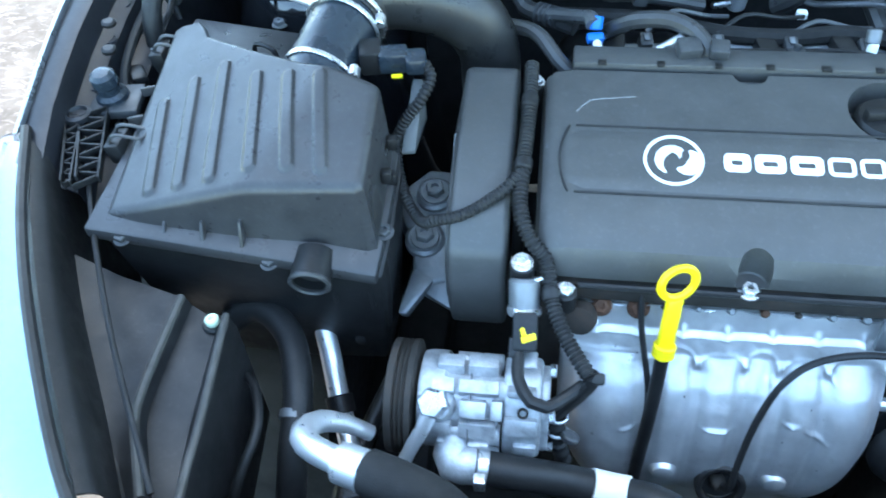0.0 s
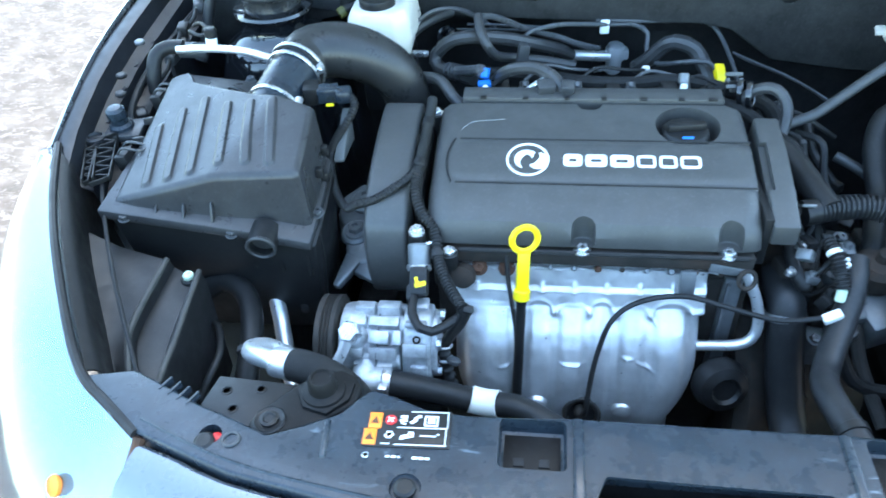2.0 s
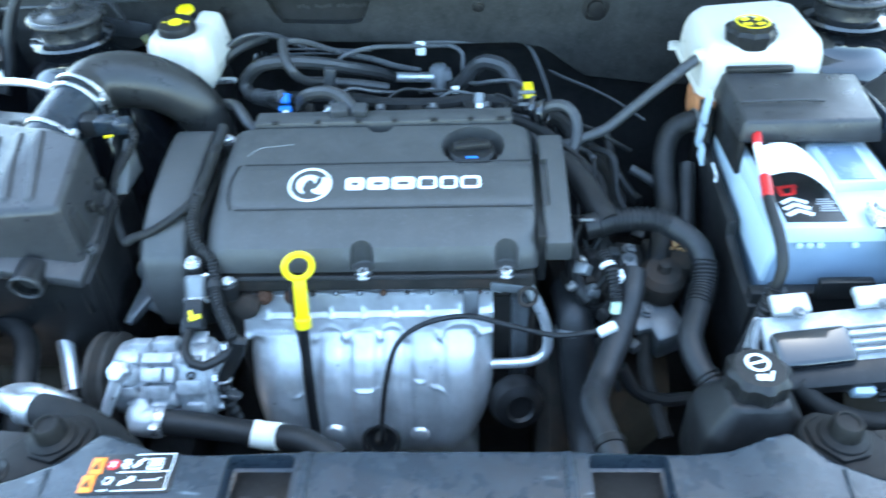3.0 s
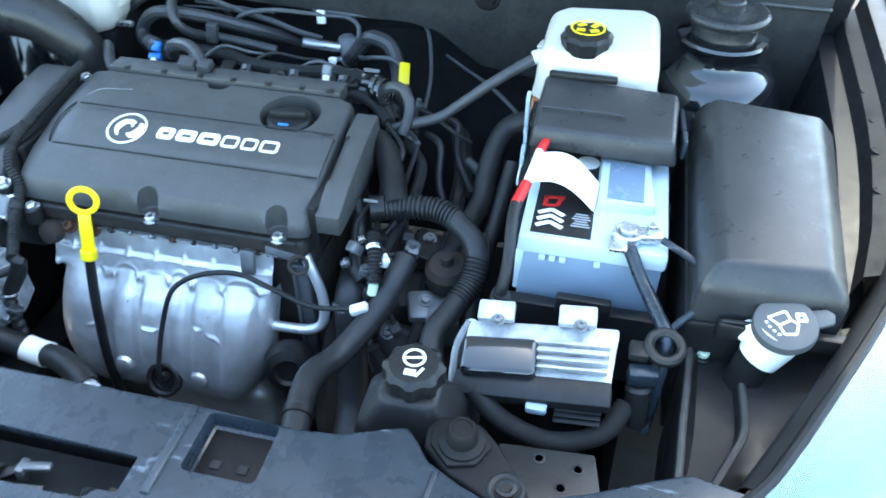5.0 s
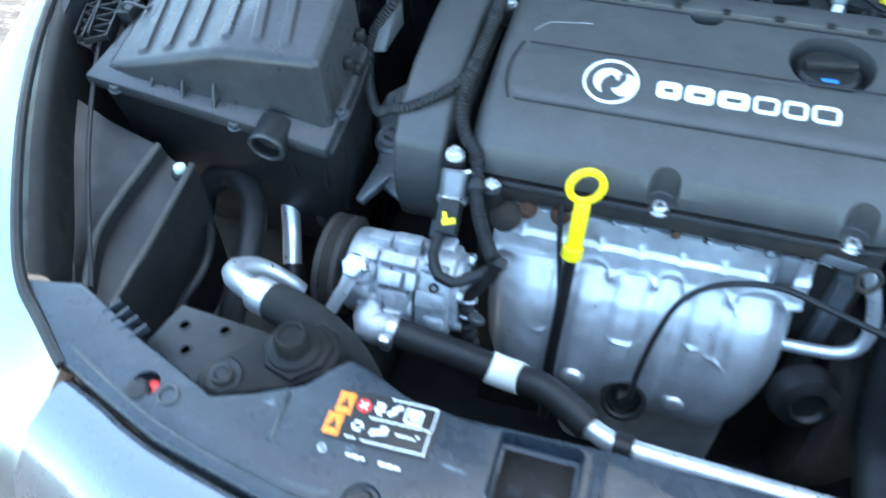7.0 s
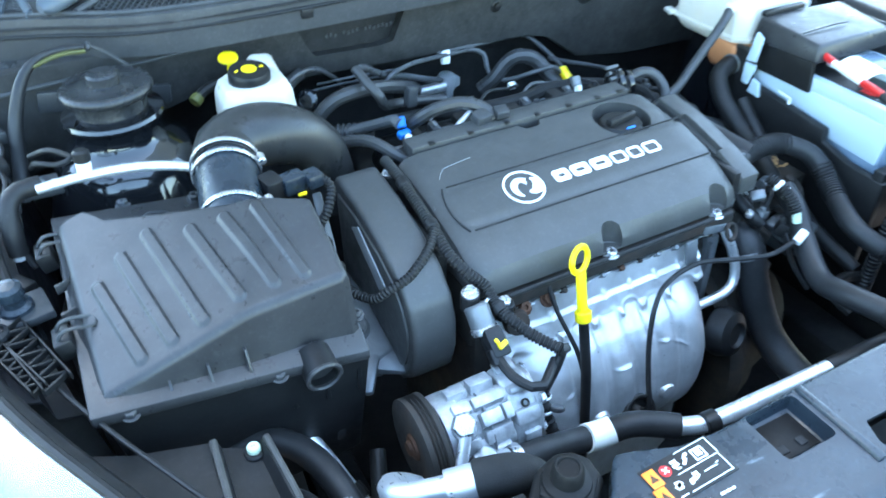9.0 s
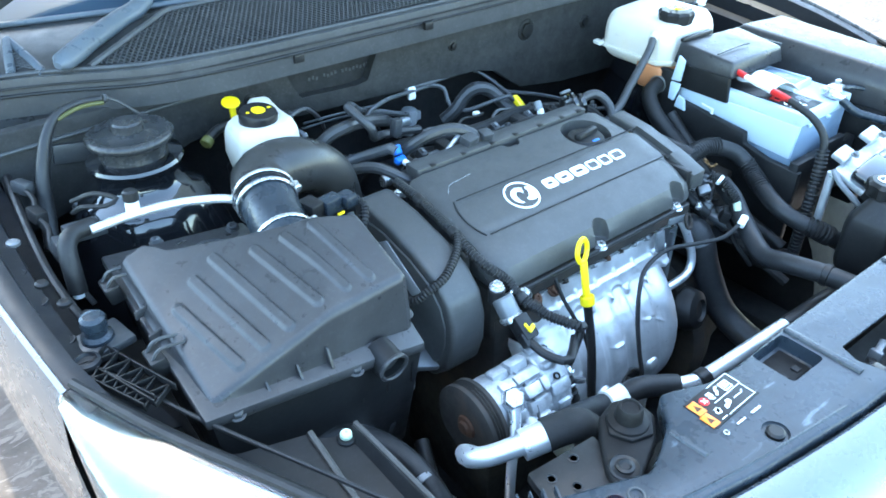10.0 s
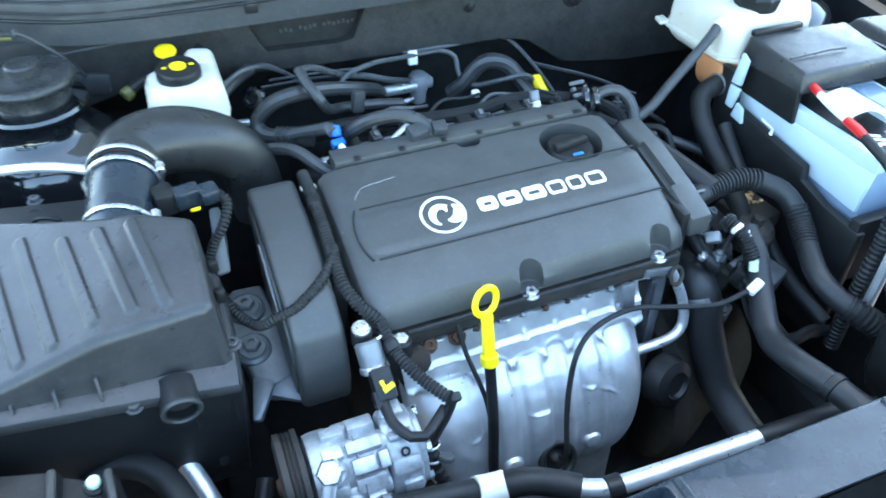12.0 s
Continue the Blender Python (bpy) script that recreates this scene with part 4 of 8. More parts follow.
rod(c, (-0.105, 0.578, 0.872), (-0.105, 0.578, 0.90), 0.02, 20)
cuts.append(c)
carve(body, *cuts)
for p in ((-0.349, 0.330, 0.818), (-0.303, 0.318, 0.79), (-0.116, 0.334, 0.790), (0.082, 0.334, 0.790), (-0.348, 0.572, 0.866)):
    bolt(cover, p, (0, -0.15, 1), 0.0085)
for p in ((-0.349, 0.330, 0.79), (-0.303, 0.318, 0.765), (-0.348, 0.572, 0.84)):
    b = BM()
    rod(b, p, V(*p) + V(0, 0, 0.026), 0.013, 14)
    part("bolt_boss", b, BLACK, cover)
# raised badge panel with a curved left end
b = BM()
n = 26
rows = []
for y in [0.402 + 0.082 * k / 8 for k in range(9)]:
    a = (y - 0.402) / 0.082
    x0 = -0.306 - 0.010 * (1 - (2 * a - 1) ** 2)
    e = 0.0 if 0.01 < a < 0.99 else -0.004
    rows.append([V(x0 + (0.122 - x0) * i / n, y, top_z(y) + 0.0022 + e - (0.004 if i in (0, n) else 0)) for i in range(n + 1)])
sheet(b, rows, 0.006)
badge_panel = part("badge_panel", b, COVER, cover, sharp=25)
for pts_ in ([(-0.306 - 0.010 * (1 - (2 * k / 8 - 1) ** 2) - 0.001, 0.402 + 0.082 * k / 8) for k in range(9)], [(-0.30, 0.4015), (-0.1, 0.4015), (0.122, 0.4015)], [(-0.30, 0.4845), (-0.1, 0.4845), (0.122, 0.4845)]):
    b = BM()
    tube(b, [V(x, y, top_z(y) + 0.0006) for x, y in pts_], 0.0013, 6, step=0.02)
    part("panel_groove", b, BAY, cover)
tilt = math.degrees(math.atan2(top_z(0.48) - top_z(0.41), 0.07))


def on_panel(u, v, h=0.003):
    """A point of the badge panel: u along the engine, v up the slope from the badge's centre line."""
    y = 0.443 + v * math.cos(radians(tilt))
    return V(u, y, top_z(y) + h)


up = V(0, -math.sin(radians(tilt)), math.cos(radians(tilt)))
b = BM()
ring(b, on_panel(-0.197, 0), up, 0.0315, 0.0034, 0.002, 44)
badge = part("badge", b, PRINT, cover, "round silver-white emblem shape")
# three curved leaves inside the ring
for cu, cv, r0, a0, a1, fat in ((-0.195, -0.002, 0.017, 60, 235, 0.0052), (-0.187, 0.001, 0.013, -120, 60, 0.0085), (-0.199, 0.006, 0.0085, -20, 150, 0.0040)):
    inner_, outer_ = [], []
    for k in range(13):
        a = radians(a0 + (a1 - a0) * k / 12)
        half_ = fat * math.sin(math.pi * (k + 0.4) / 12.8)
        inner_.append((cu + (r0 - half_) * math.cos(a), cv + (r0 - half_) * math.sin(a)))
        outer_.append((cu + (r0 + half_) * math.cos(a), cv + (r0 + half_) * math.sin(a)))
    b = BM()
    grid = [[b.verts.new(on_panel(u, v, h_)) for u, v in line_] for h_ in (0.0022, 0.0036) for line_ in (inner_, outer_)]
    for k in range(12):
        for p_, q_ in ((2, 3), (1, 0), (0, 2), (3, 1)):
            b.faces.new((grid[p_][k], grid[p_][k + 1], grid[q_][k + 1], grid[q_][k]))
    part("emblem_shape", b, PRINT, badge)
# six plain silver-white frames in place of the lettering: three bold, three thin
def plain_frame(u0, w, high_, th):
    """A flat rounded frame lying on the badge panel."""
    def rounded(inset, r):
        out = []
        for cx, cy, a0 in ((w / 2 - inset - r, high_ / 2 - inset - r, 0), (-w / 2 + inset + r, high_ / 2 - inset - r, 90), (-w / 2 + inset + r, -high_ / 2 + inset + r, 180), (w / 2 - inset - r, -high_ / 2 + inset + r, 270)):
            for k in range(5):
                a = radians(a0 + 22.5 * k)
                out.append((cx + r * math.cos(a), cy + r * math.sin(a)))
        return out
    outer, inner = rounded(0, 0.006), rounded(th, 0.0022)
    bm_ = BM()
    loops_ = [[bm_.verts.new(on_panel(u0 + w / 2 + x, y, h)) for x, y in line] for line, h in ((outer, 0.0025), (outer, 0.0036), (inner, 0.0036), (inner, 0.0025))]
    for a, c in zip(loops_, loops_[1:] + loops_[:1]):
        for i in range(20):
            j = (i + 1) % 20
            bm_.faces.new((a[i], a[j], c[j], c[i]))
    return bm_


u = -0.1455
for w, th in ((0.027, 0.0078), (0.031, 0.0078), (0.033, 0.0078), (0.027, 0.0040), (0.025, 0.0040), (0.029, 0.0040)):
    part("print_frame", plain_frame(u, w, 0.0225, th), PRINT, cover)
    u += w + 0.0045
# scratches in the cover's plastic
for pts_ in ([(-0.30, 0.505), (-0.285, 0.523), (-0.262, 0.527), (-0.235, 0.531)],):
    b = BM()
    tube(b, [V(x, y, top_z(y) + 0.0004) for x, y in pts_], 0.0004, 6, step=0.01)
    part("scratch", b, LABEL, cover, "pale scratch")
# oil filler cap
b = BM()
lathe(b, (0.036, 0.520, 0.846), (0, 0, 1), [(0.034, 0), (0.036, 0.012), (0.036, 0.024), (0.032, 0.029), (0.02, 0.030)], 28)
cap = solo("oil_filler_cap", b, BLACK, "black oil filler cap with grip bar and blue mark", "cap")
b = BM()
box(b, (0.036, 0.52, 0.879), (0.058, 0.014, 0.014), (0, 0, 8), bev=0.004)
part("grip", b, BLACK, cap)
b = BM()
box(b, (0.036, 0.493, 0.874), (0.017, 0.009, 0.003), (25, 0, 0), bev=0.001)
part("mark", b, BLUE, cap, "small blue oil mark")
# coil cover strip along the back
b = BM()
box(b, (-0.103, 0.599, 0.879), (0.404, 0.036, 0.022), bev=0.002)
coil = part("coil_cover", b, COVER, cover, "ribbed black ignition coil cover")
# proud black blocks imitate the shade of small slots
for x, w in ((-0.272, 0.010), (-0.205, 0.009), (-0.140, 0.008), (-0.083, 0.009), (-0.022, 0.011), (0.035, 0.009), (0.082, 0.014)):
    b = BM()
    box(b, (x, 0.5835, 0.8895), (w, 0.008, 0.0035), bev=0.0008)
    part("clip_slot", b, BLACK, coil)
# cable duct on the gearbox end
b = BM()
duct = [(0.345, 0.80), (0.345, 0.832), (0.40, 0.852), (0.48, 0.872), (0.548, 0.880), (0.555, 0.85), (0.555, 0.80)]
prism(b, duct, "x", 0.136, 0.172, 0.004)
d1 = part("cable_duct", b, COVER, cover, "black plastic cable duct")
c = BM()
box(c, (0.139, 0.445, 0.868), (0.012, 0.09, 0.03), (14, 0, 0), bev=0)
carve(d1, c)
b = BM()
box(b, (0.131, 0.45, 0.80), (0.012, 0.20, 0.08), bev=0.002)
part("duct_side", b, BLACK, cover)

# timing belt cover
tc = thing("timing_cover", (-0.393, 0.45, 0.64), "tall dark grey plastic timing belt cover", "timing cover")
b = BM()
prof = [(0.585, 0.66), (0.585, 0.878), (0.57, 0.884), (0.50, 0.878), (0.43, 0.863), (0.375, 0.842), (0.343, 0.812), (0.331, 0.775), (0.332, 0.73), (0.345, 0.685), (0.38, 0.65), (0.46, 0.63)]
prism(b, prof, "x", -0.431, -0.366, 0.014, 5)
part("cover_shell", b, COVER, tc)
b = BM()
prism(b, [(0.57, 0.67), (0.57, 0.86), (0.50, 0.86), (0.43, 0.846), (0.385, 0.828), (0.357, 0.80), (0.347, 0.77), (0.348, 0.735), (0.36, 0.70), (0.39, 0.67), (0.46, 0.65)], "x", -0.4345, -0.429, 0.0025)
part("side_rib", b, COVER, tc)
b = BM()
prism(b, [(0.514, 0.836), (0.487, 0.853), (0.402, 0.806), (0.421, 0.784)], "x", -0.4362, -0.4335, 0.0005)
part("label", b, LABEL, tc, "silver label strip")
b = BM()
box(b, (-0.3565, 0.48, 0.785), (0.014, 0.18, 0.11), bev=0.003)
part("back_plate", b, BLACK, tc)

# engine mount
em = thing("engine_mount", (-0.47, 0.45, 0.62), "grey cast alloy engine mount with bolts", "engine mount")
b = BM()
plate = [(-0.508, 0.520), (-0.480, 0.548), (-0.440, 0.545), (-0.432, 0.500), (-0.432, 0.395), (-0.462, 0.388), (-0.484, 0.405), (-0.492, 0.450), (-0.512, 0.482)]
block(b, [V(x, y, 0.66 + 0.25 * (y - 0.39)) for x, y in plate], [V(x, y, 0.700 + 0.26 * (y - 0.39)) for x, y in plate], 0.006, 3)
part("casting", b, MOUNT, em)
for p in ((-0.468, 0.509, 0.738), (-0.474, 0.447, 0.720)):
    b = BM()
    lathe(b, V(*p) - V(0, 0, 0.010), (0, -0.2, 1), [(0.026, 0), (0.025, 0.007), (0.021, 0.010), (0.0185, 0.009), (0.0175, 0.012)], 24)
    part("boss", b, MOUNT, em)
    bolt(em, p, (0, -0.2, 1), 0.0125, MOUNT)
b = BM()
block(b, [V(-0.487, 0.418, 0.668), V(-0.452, 0.410, 0.668), V(-0.452, 0.440, 0.668), V(-0.490, 0.445, 0.668)], [V(-0.484, 0.414, 0.706), V(-0.454, 0.404, 0.704), V(-0.452, 0.436, 0.712), V(-0.490, 0.440, 0.712)], 0.006, 2)
part("shoulder", b, MOUNT, em)
b = BM()
block(b, [V(-0.496, 0.356, 0.672), V(-0.484, 0.353, 0.672), V(-0.462, 0.395, 0.680), V(-0.484, 0.408, 0.680)], [V(-0.498, 0.352, 0.684), V(-0.487, 0.350, 0.684), V(-0.455, 0.392, 0.704), V(-0.484, 0.408, 0.706)], 0.004, 2)
part("claw", b, MOUNT, em, "pointed alloy claw")
b = BM()
block(b, [V(-0.470, 0.385, 0.676), V(-0.430, 0.366, 0.672), V(-0.428, 0.400, 0.672), V(-0.466, 0.405, 0.676)], [V(-0.470, 0.382, 0.690), V(-0.430, 0.360, 0.684), V(-0.428, 0.398, 0.700), V(-0.466, 0.404, 0.704)], 0.003, 2)
part("web", b, MOUNT, em)

# exhaust heat shield
hs = thing("heat_shield", (-0.12, 0.29, 0.54), "dented bright aluminium exhaust manifold heat shield", "heat shield")


LOBES = ((-0.292, -0.208, 0), (-0.192, -0.153, 1), (-0.146, -0.102, 0), (-0.098, -0.066, 1), (-0.058, -0.015, 0), (-0.010, 0.046, 1))


def shield():
    """Pressed sheet: a stepped upper flange with two beads, alternating arched and flat-topped lobes, a round bottom edge and a sensor hole."""
    face = [(0.350, 0.772), (0.3465, 0.757), (0.345, 0.752), (0.339, 0.7485), (0.337, 0.744), (0.3325, 0.730), (0.330, 0.722), (0.324, 0.7175), (0.3215, 0.713), (0.314, 0.697),
            (0.301, 0.684), (0.284, 0.668), (0.270, 0.650), (0.259, 0.630), (0.249, 0.605), (0.242, 0.575), (0.239, 0.548), (0.241, 0.522), (0.250, 0.500), (0.270, 0.482), (0.298, 0.474)]
    acc = [0.0]
    for a, c in zip(face, face[1:]):
        acc.append(acc[-1] + math.dist(a, c))
    rows = []
    x0, x1, n, m = -0.300, 0.064, 240, 210
    fine = np.linspace(0, acc[-1], 601)
    bare = np.interp(fine, acc, [p[0] for p in face])
    wide = np.convolve(np.pad(bare, 30, mode="edge"), np.hanning(61) / np.hanning(61).sum(), mode="valid")
    share = np.clip((fine - acc[9]) / 0.02, 0, 1)
    ys = bare * (1 - share) + wide * share
    for j in range(m + 1):
        s = acc[-1] * j / m
        y, z = float(np.interp(s, fine, ys)), float(np.interp(s, acc, [p[1] for p in face]))
        row = []
        for i in range(n + 1):
            u = i / n
            x = x0 + (x1 - x0) * u
            rise, valley, pip = 0.0, 0.0, 0.0
            gap = 1.0
            for a, c, arched in LOBES:
                w = (x - a) / (c - a)
                if 0 <= w <= 1:
                    gap = 0.0
                    edge = min(w, 1 - w) * (c - a)
                    rise = 0.011 * math.sin(math.pi * w) ** 0.7 if arched else 0.004 * min(1.0, edge / 0.008)
                    valley = math.exp(-(edge / 0.007) ** 2)
                else:
                    pip = max(pip, math.exp(-(min(abs(x - a), abs(x - c)) / 0.003) ** 2))
            border = 0.694 + rise
            low = min(1.0, max(0.0, (border - z) / 0.016))
            low = low * low * (3 - 2 * low)
            soft_low = 0.35 + 0.65 * min(1.0, max(0.0, (z - 0.54) / 0.09))
            dip = max(gap, valley) * 0.0065 * low * soft_low
            end = max(0.0, abs(u - 0.5) - 0.5 + 0.15) / 0.15
            t = max(0.0, (0.61 - z) / 0.136)
            shrink = (0.064 if u > 0.5 else 0.054) * t * t * abs(2 * u - 1) ** 2
            back = (1 - math.sqrt(max(0.0, 1 - min(1.0, end) ** 2))) * 0.06 * max(low, 0.12)
            dent = noise.noise(V(x * 22, z * 22, 1.3)) * 0.0016 + noise.noise(V(x * 70, z * 70, 4.0)) * 0.0006
            crease = 0.0009 * math.exp(-((z - border) / 0.0026) ** 2) * (1 - gap) + 0.0025 * pip * math.exp(-((z - border + 0.004) / 0.004) ** 2)
            knob = math.exp(-((((x + 0.123 + 0.0235) % 0.047) - 0.0235) / 0.0042) ** 2)
            crease += 0.0042 * knob * math.exp(-((z - 0.722) / 0.0055) ** 2) + 0.0022 * math.exp(-((z - 0.7185) / 0.0016) ** 2)
            rib = math.exp(-((((x + 0.123) % 0.047) - 0.0235) / 0.0050) ** 2)
            crease += 0.0030 * rib * math.exp(-((z - 0.752) / 0.008) ** 2) + 0.0018 * math.exp(-((z - 0.7495) / 0.0014) ** 2)
            for cx, cz, ln, tilt_, hh in ((-0.121, 0.630, 0.023, 0.0, 0.0035), (-0.044, 0.641, 0.011, -0.1, 0.003), (-0.016, 0.628, 0.019, -0.6, 0.003), (-0.218, 0.624, 0.014, 0.3, 0.0025), (-0.009, 0.685, 0.010, -0.9, 0.002), (-0.098, 0.690, 0.008, -0.9, 0.002)):
                along, off = (x - cx) * math.cos(tilt_) + (z - cz) * math.sin(tilt_), (z - cz) * math.cos(tilt_) - (x - cx) * math.sin(tilt_)
                crease += hh * math.exp(-(off / 0.0022) ** 2) * max(0.0, 1 - (along / ln) ** 2)
            row.append(V(x - shrink * (1 if u > 0.5 else -1), y + dip + back + dent - crease, z + 0.006 * (u - 0.5)))
        rows.append(row)
    bm = BM()
    sheet(bm, rows, 0.0015)
    gone = [f_ for f_ in bm.faces if ((f_.calc_center_median().x + 0.104) / 0.024) ** 2 + ((f_.calc_center_median().z - 0.546) / 0.022) ** 2 < 1]
    bmesh.ops.delete(bm, geom=gone, context="FACES")
    return bm


part("shell", shield(), SHIELD, hs, sharp=60)
# the bright torn edge of the gasket over the flange
rnd = random.Random(5)
b = BM()
for k in range(38):
    x = -0.292 + k * 0.0094
    box(b, (x, 0.3525 + rnd.uniform(-0.001, 0.001), 0.7775 + rnd.uniform(-0.001, 0.001)), (0.0098, 0.004, rnd.choice((0.0022, 0.003, 0.0045))), (0, rnd.uniform(-6, 6), 0), bev=0.0005)
part("gasket_edge", b, CAST, hs, "bright ragged gasket edge")
for x, w in ((-0.205, 0.018), (-0.150, 0.026), (-0.086, 0.014), (-0.030, 0.022), (0.022, 0.012)):
    b = BM()
    box(b, (x, 0.3485, 0.7760), (w, 0.003, 0.0028), bev=0.0005)
    part("gasket_gap", b, BAY, hs)
for x, z in ((-0.172, 0.560), (-0.045, 0.555)):
    b = BM()
    lathe(b, (x, 0.245, z), (0, -1, 0.15), [(0.017, 0), (0.014, 0.006), (0.012, 0.010), (0.008, 0.012), (0.001, 0.012)], 20)
    part("dimple", b, SHIELD, hs)
for x, m_ in ((-0.262, RUST), (-0.222, RUST)):
    bolt(hs, (x, 0.332, 0.752), (0, -0.7, 0.7), 0.009, m_)
b = BM()
box(b, (0.033, 0.322, 0.745), (0.022, 0.008, 0.040), (-12, 0, 0), bev=0.003)
part("wire_clip", b, MOUNT, hs, "dark metal wire clip")
b = BM()
ring(b, (-0.104, 0.235, 0.547), (0, -0.86, 0.5), 0.0290, 0.0085, 0.014, 28)
part("sensor_grommet", b, RUBBER, hs, "black hole round the sensor")
b = BM()
lathe(b, (-0.104, 0.247, 0.543), (0, -0.86, 0.5), [(0.026, 0), (0.025, 0.003), (0.001, 0.004)], 24)
part("dark_hole", b, BAY, hs, "black hole round the sensor")
b = BM()
lathe(b, (-0.106, 0.252, 0.543), (0, -0.9, 0.3), [(0.009, 0), (0.009, 0.016), (0.007, 0.022), (0.004, 0.026)], 16)
part("sensor", b, IRON, hs, "dark lambda sensor")
b = BM()
box(b, (-0.072, 0.315, 0.405), (0.225, 0.08, 0.17), bev=0.03, seg=3)
part("downpipe_cover", b, SHIELD, hs, "lower heat shield")

# dipstick
ds = thing("dipstick", (-0.2, 0.27, 0.55), "bright yellow dipstick handle on a black tube", "dipstick")
b = BM()
face = V(0.34, -0.90, 0.20).normalized()
rise = V(0.004, 0.30, 0.95).normalized()
ring(b, (-0.196, 0.305, 0.830), face, 0.0225, 0.0085, 0.007, 28)
acr = rise.cross(face).normalized()
def flat_bar(bm, a, z, w0, w1, th):
    a, z = V(*a), V(*z)
    block(bm, [a + acr * w0 + face * th, a - acr * w0 + face * th, a - acr * w0 - face * th, a + acr * w0 - face * th],
          [z + acr * w1 + face * th, z - acr * w1 + face * th, z - acr * w1 - face * th, z + acr * w1 - face * th], 0.002)
flat_bar(b, (-0.198, 0.283, 0.752), (-0.1965, 0.299, 0.812), 0.0095, 0.0085, 0.0035)
rod(b, (-0.1985, 0.2785, 0.742), (-0.198, 0.2835, 0.757), 0.0118, 16)
part("handle", b, YELLOW, ds)
b = BM()
tube(b, [(-0.1985, 0.279, 0.742), (-0.200, 0.258, 0.66), (-0.202, 0.243, 0.56), (-0.20, 0.238, 0.45)], 0.0075, 12)
part("tube", b, BLACK, ds)
b = BM()
tube(b, [(-0.222, 0.332, 0.775), (-0.218, 0.312, 0.74), (-0.206, 0.275, 0.69), (-0.203, 0.255, 0.65)], 0.0035, 8)
part("bracket_rod", b, BLACK, ds)

# belt-driven compressor
ac = thing("compressor", (-0.38, 0.21, 0.60), "dusty cast aluminium air conditioning compressor with black pulley", "compressor")
b = BM()
lathe(b, (-0.452, 0.238, 0.690), (1, 0, 0), [(0.030, 0), (0.050, 0.004), (0.052, 0.012), (0.052, 0.030), (0.046, 0.036), (0.046, 0.088), (0.030, 0.09)], 30)
part("housing", b, CAST, ac, "grey alloy front housing")


def boss(x0, x1, y, z, r, seg=16, flat_=False):
    """A cast boss lying along the shaft, with a smaller step at its outer end."""
    bm_ = BM()
    d_ = x1 - x0
    lathe(bm_, (x0, y, z), (1, 0, 0), [(r * 0.6, 0), (r * 0.68, 0.002), (r * 0.68, d_ * 0.12), (r, d_ * 0.14), (r, d_ * 0.55), (r * 0.93, d_ * 0.56), (r * 0.93, d_ * 0.60), (r, d_ * 0.61), (r, d_ - 0.002), (r * 0.9, d_)], 6 if flat_ else seg)
    return part("boss", bm_, CAST, ac)


boss(-0.441, -0.352, 0.232, 0.724, 0.0155)
boss(-0.420, -0.362, 0.268, 0.716, 0.0125)
boss(-0.430, -0.362, 0.198, 0.694, 0.0130)
boss(-0.418, -0.362, 0.190, 0.662, 0.0120)
for c, sz, rot in (((-0.398, 0.232, 0.716), (0.070, 0.024, 0.020), (0, 0, 0)), ((-0.392, 0.214, 0.706), (0.060, 0.012, 0.034), (-40, 0, 0)), ((-0.400, 0.252, 0.714), (0.040, 0.014, 0.012), (10, 0, 0)), ((-0.380, 0.196, 0.678), (0.014, 0.016, 0.044), (-8, 0, 0)), ((-0.408, 0.196, 0.676), (0.010, 0.014, 0.040), (-8, 0, 0)), ((-0.392, 0.200, 0.680), (0.046, 0.010, 0.010), (0, 0, 0))):
    b = BM()
    box(b, c, sz, rot, bev=0.003)
    part("casting_web", b, CAST, ac)
for deg, x0, x1, high_, wide in ((-14, -0.430, -0.402, 0.010, 0.018), (-14, -0.398, -0.366, 0.014, 0.020), (16, -0.434, -0.410, 0.013, 0.016), (16, -0.406, -0.364, 0.009, 0.015), (40, -0.404, -0.376, 0.013, 0.018), (40, -0.372, -0.360, 0.008, 0.020), (64, -0.432, -0.412, 0.009, 0.014), (64, -0.404, -0.366, 0.007, 0.018), (88, -0.426, -0.398, 0.010, 0.016), (88, -0.394, -0.372, 0.013, 0.014)):
    b = BM()
    a_ = radians(deg)
    box(b, ((x0 + x1) / 2, 0.238 - math.sin(a_) * 0.049, 0.690 + math.cos(a_) * 0.049), (x1 - x0, wide, high_ + 0.008), (deg, 0, 0), bev=0.002)
    part("casting_block", b, CAST, ac)
# parting line between the two halves of the casting
b = BM()
lathe(b, (-0.3955, 0.232, 0.690), (1, 0, 0), [(0.046, 0), (0.0515, 0.0006), (0.0515, 0.0022), (0.046, 0.0028)], 32)
part("joint", b, MOUNT, ac)
# rear head: a stepped block with a flat top face
b = BM()
head = [(0.276, 0.716), (0.268, 0.738), (0.240, 0.744), (0.214, 0.732), (0.194, 0.706), (0.188, 0.672), (0.198, 0.648), (0.24, 0.640), (0.276, 0.66)]
prism(b, head, "x", -0.360, -0.320, 0.005, 3)
part("rear_head", b, CAST, ac, "pale stepped rear head")
b = BM()
prism(b, [(y * 0.86 + 0.033, z * 0.86 + 0.097) for y, z in head], "x", -0.321, -0.312, 0.003, 2)
part("end_plate", b, CAST, ac)
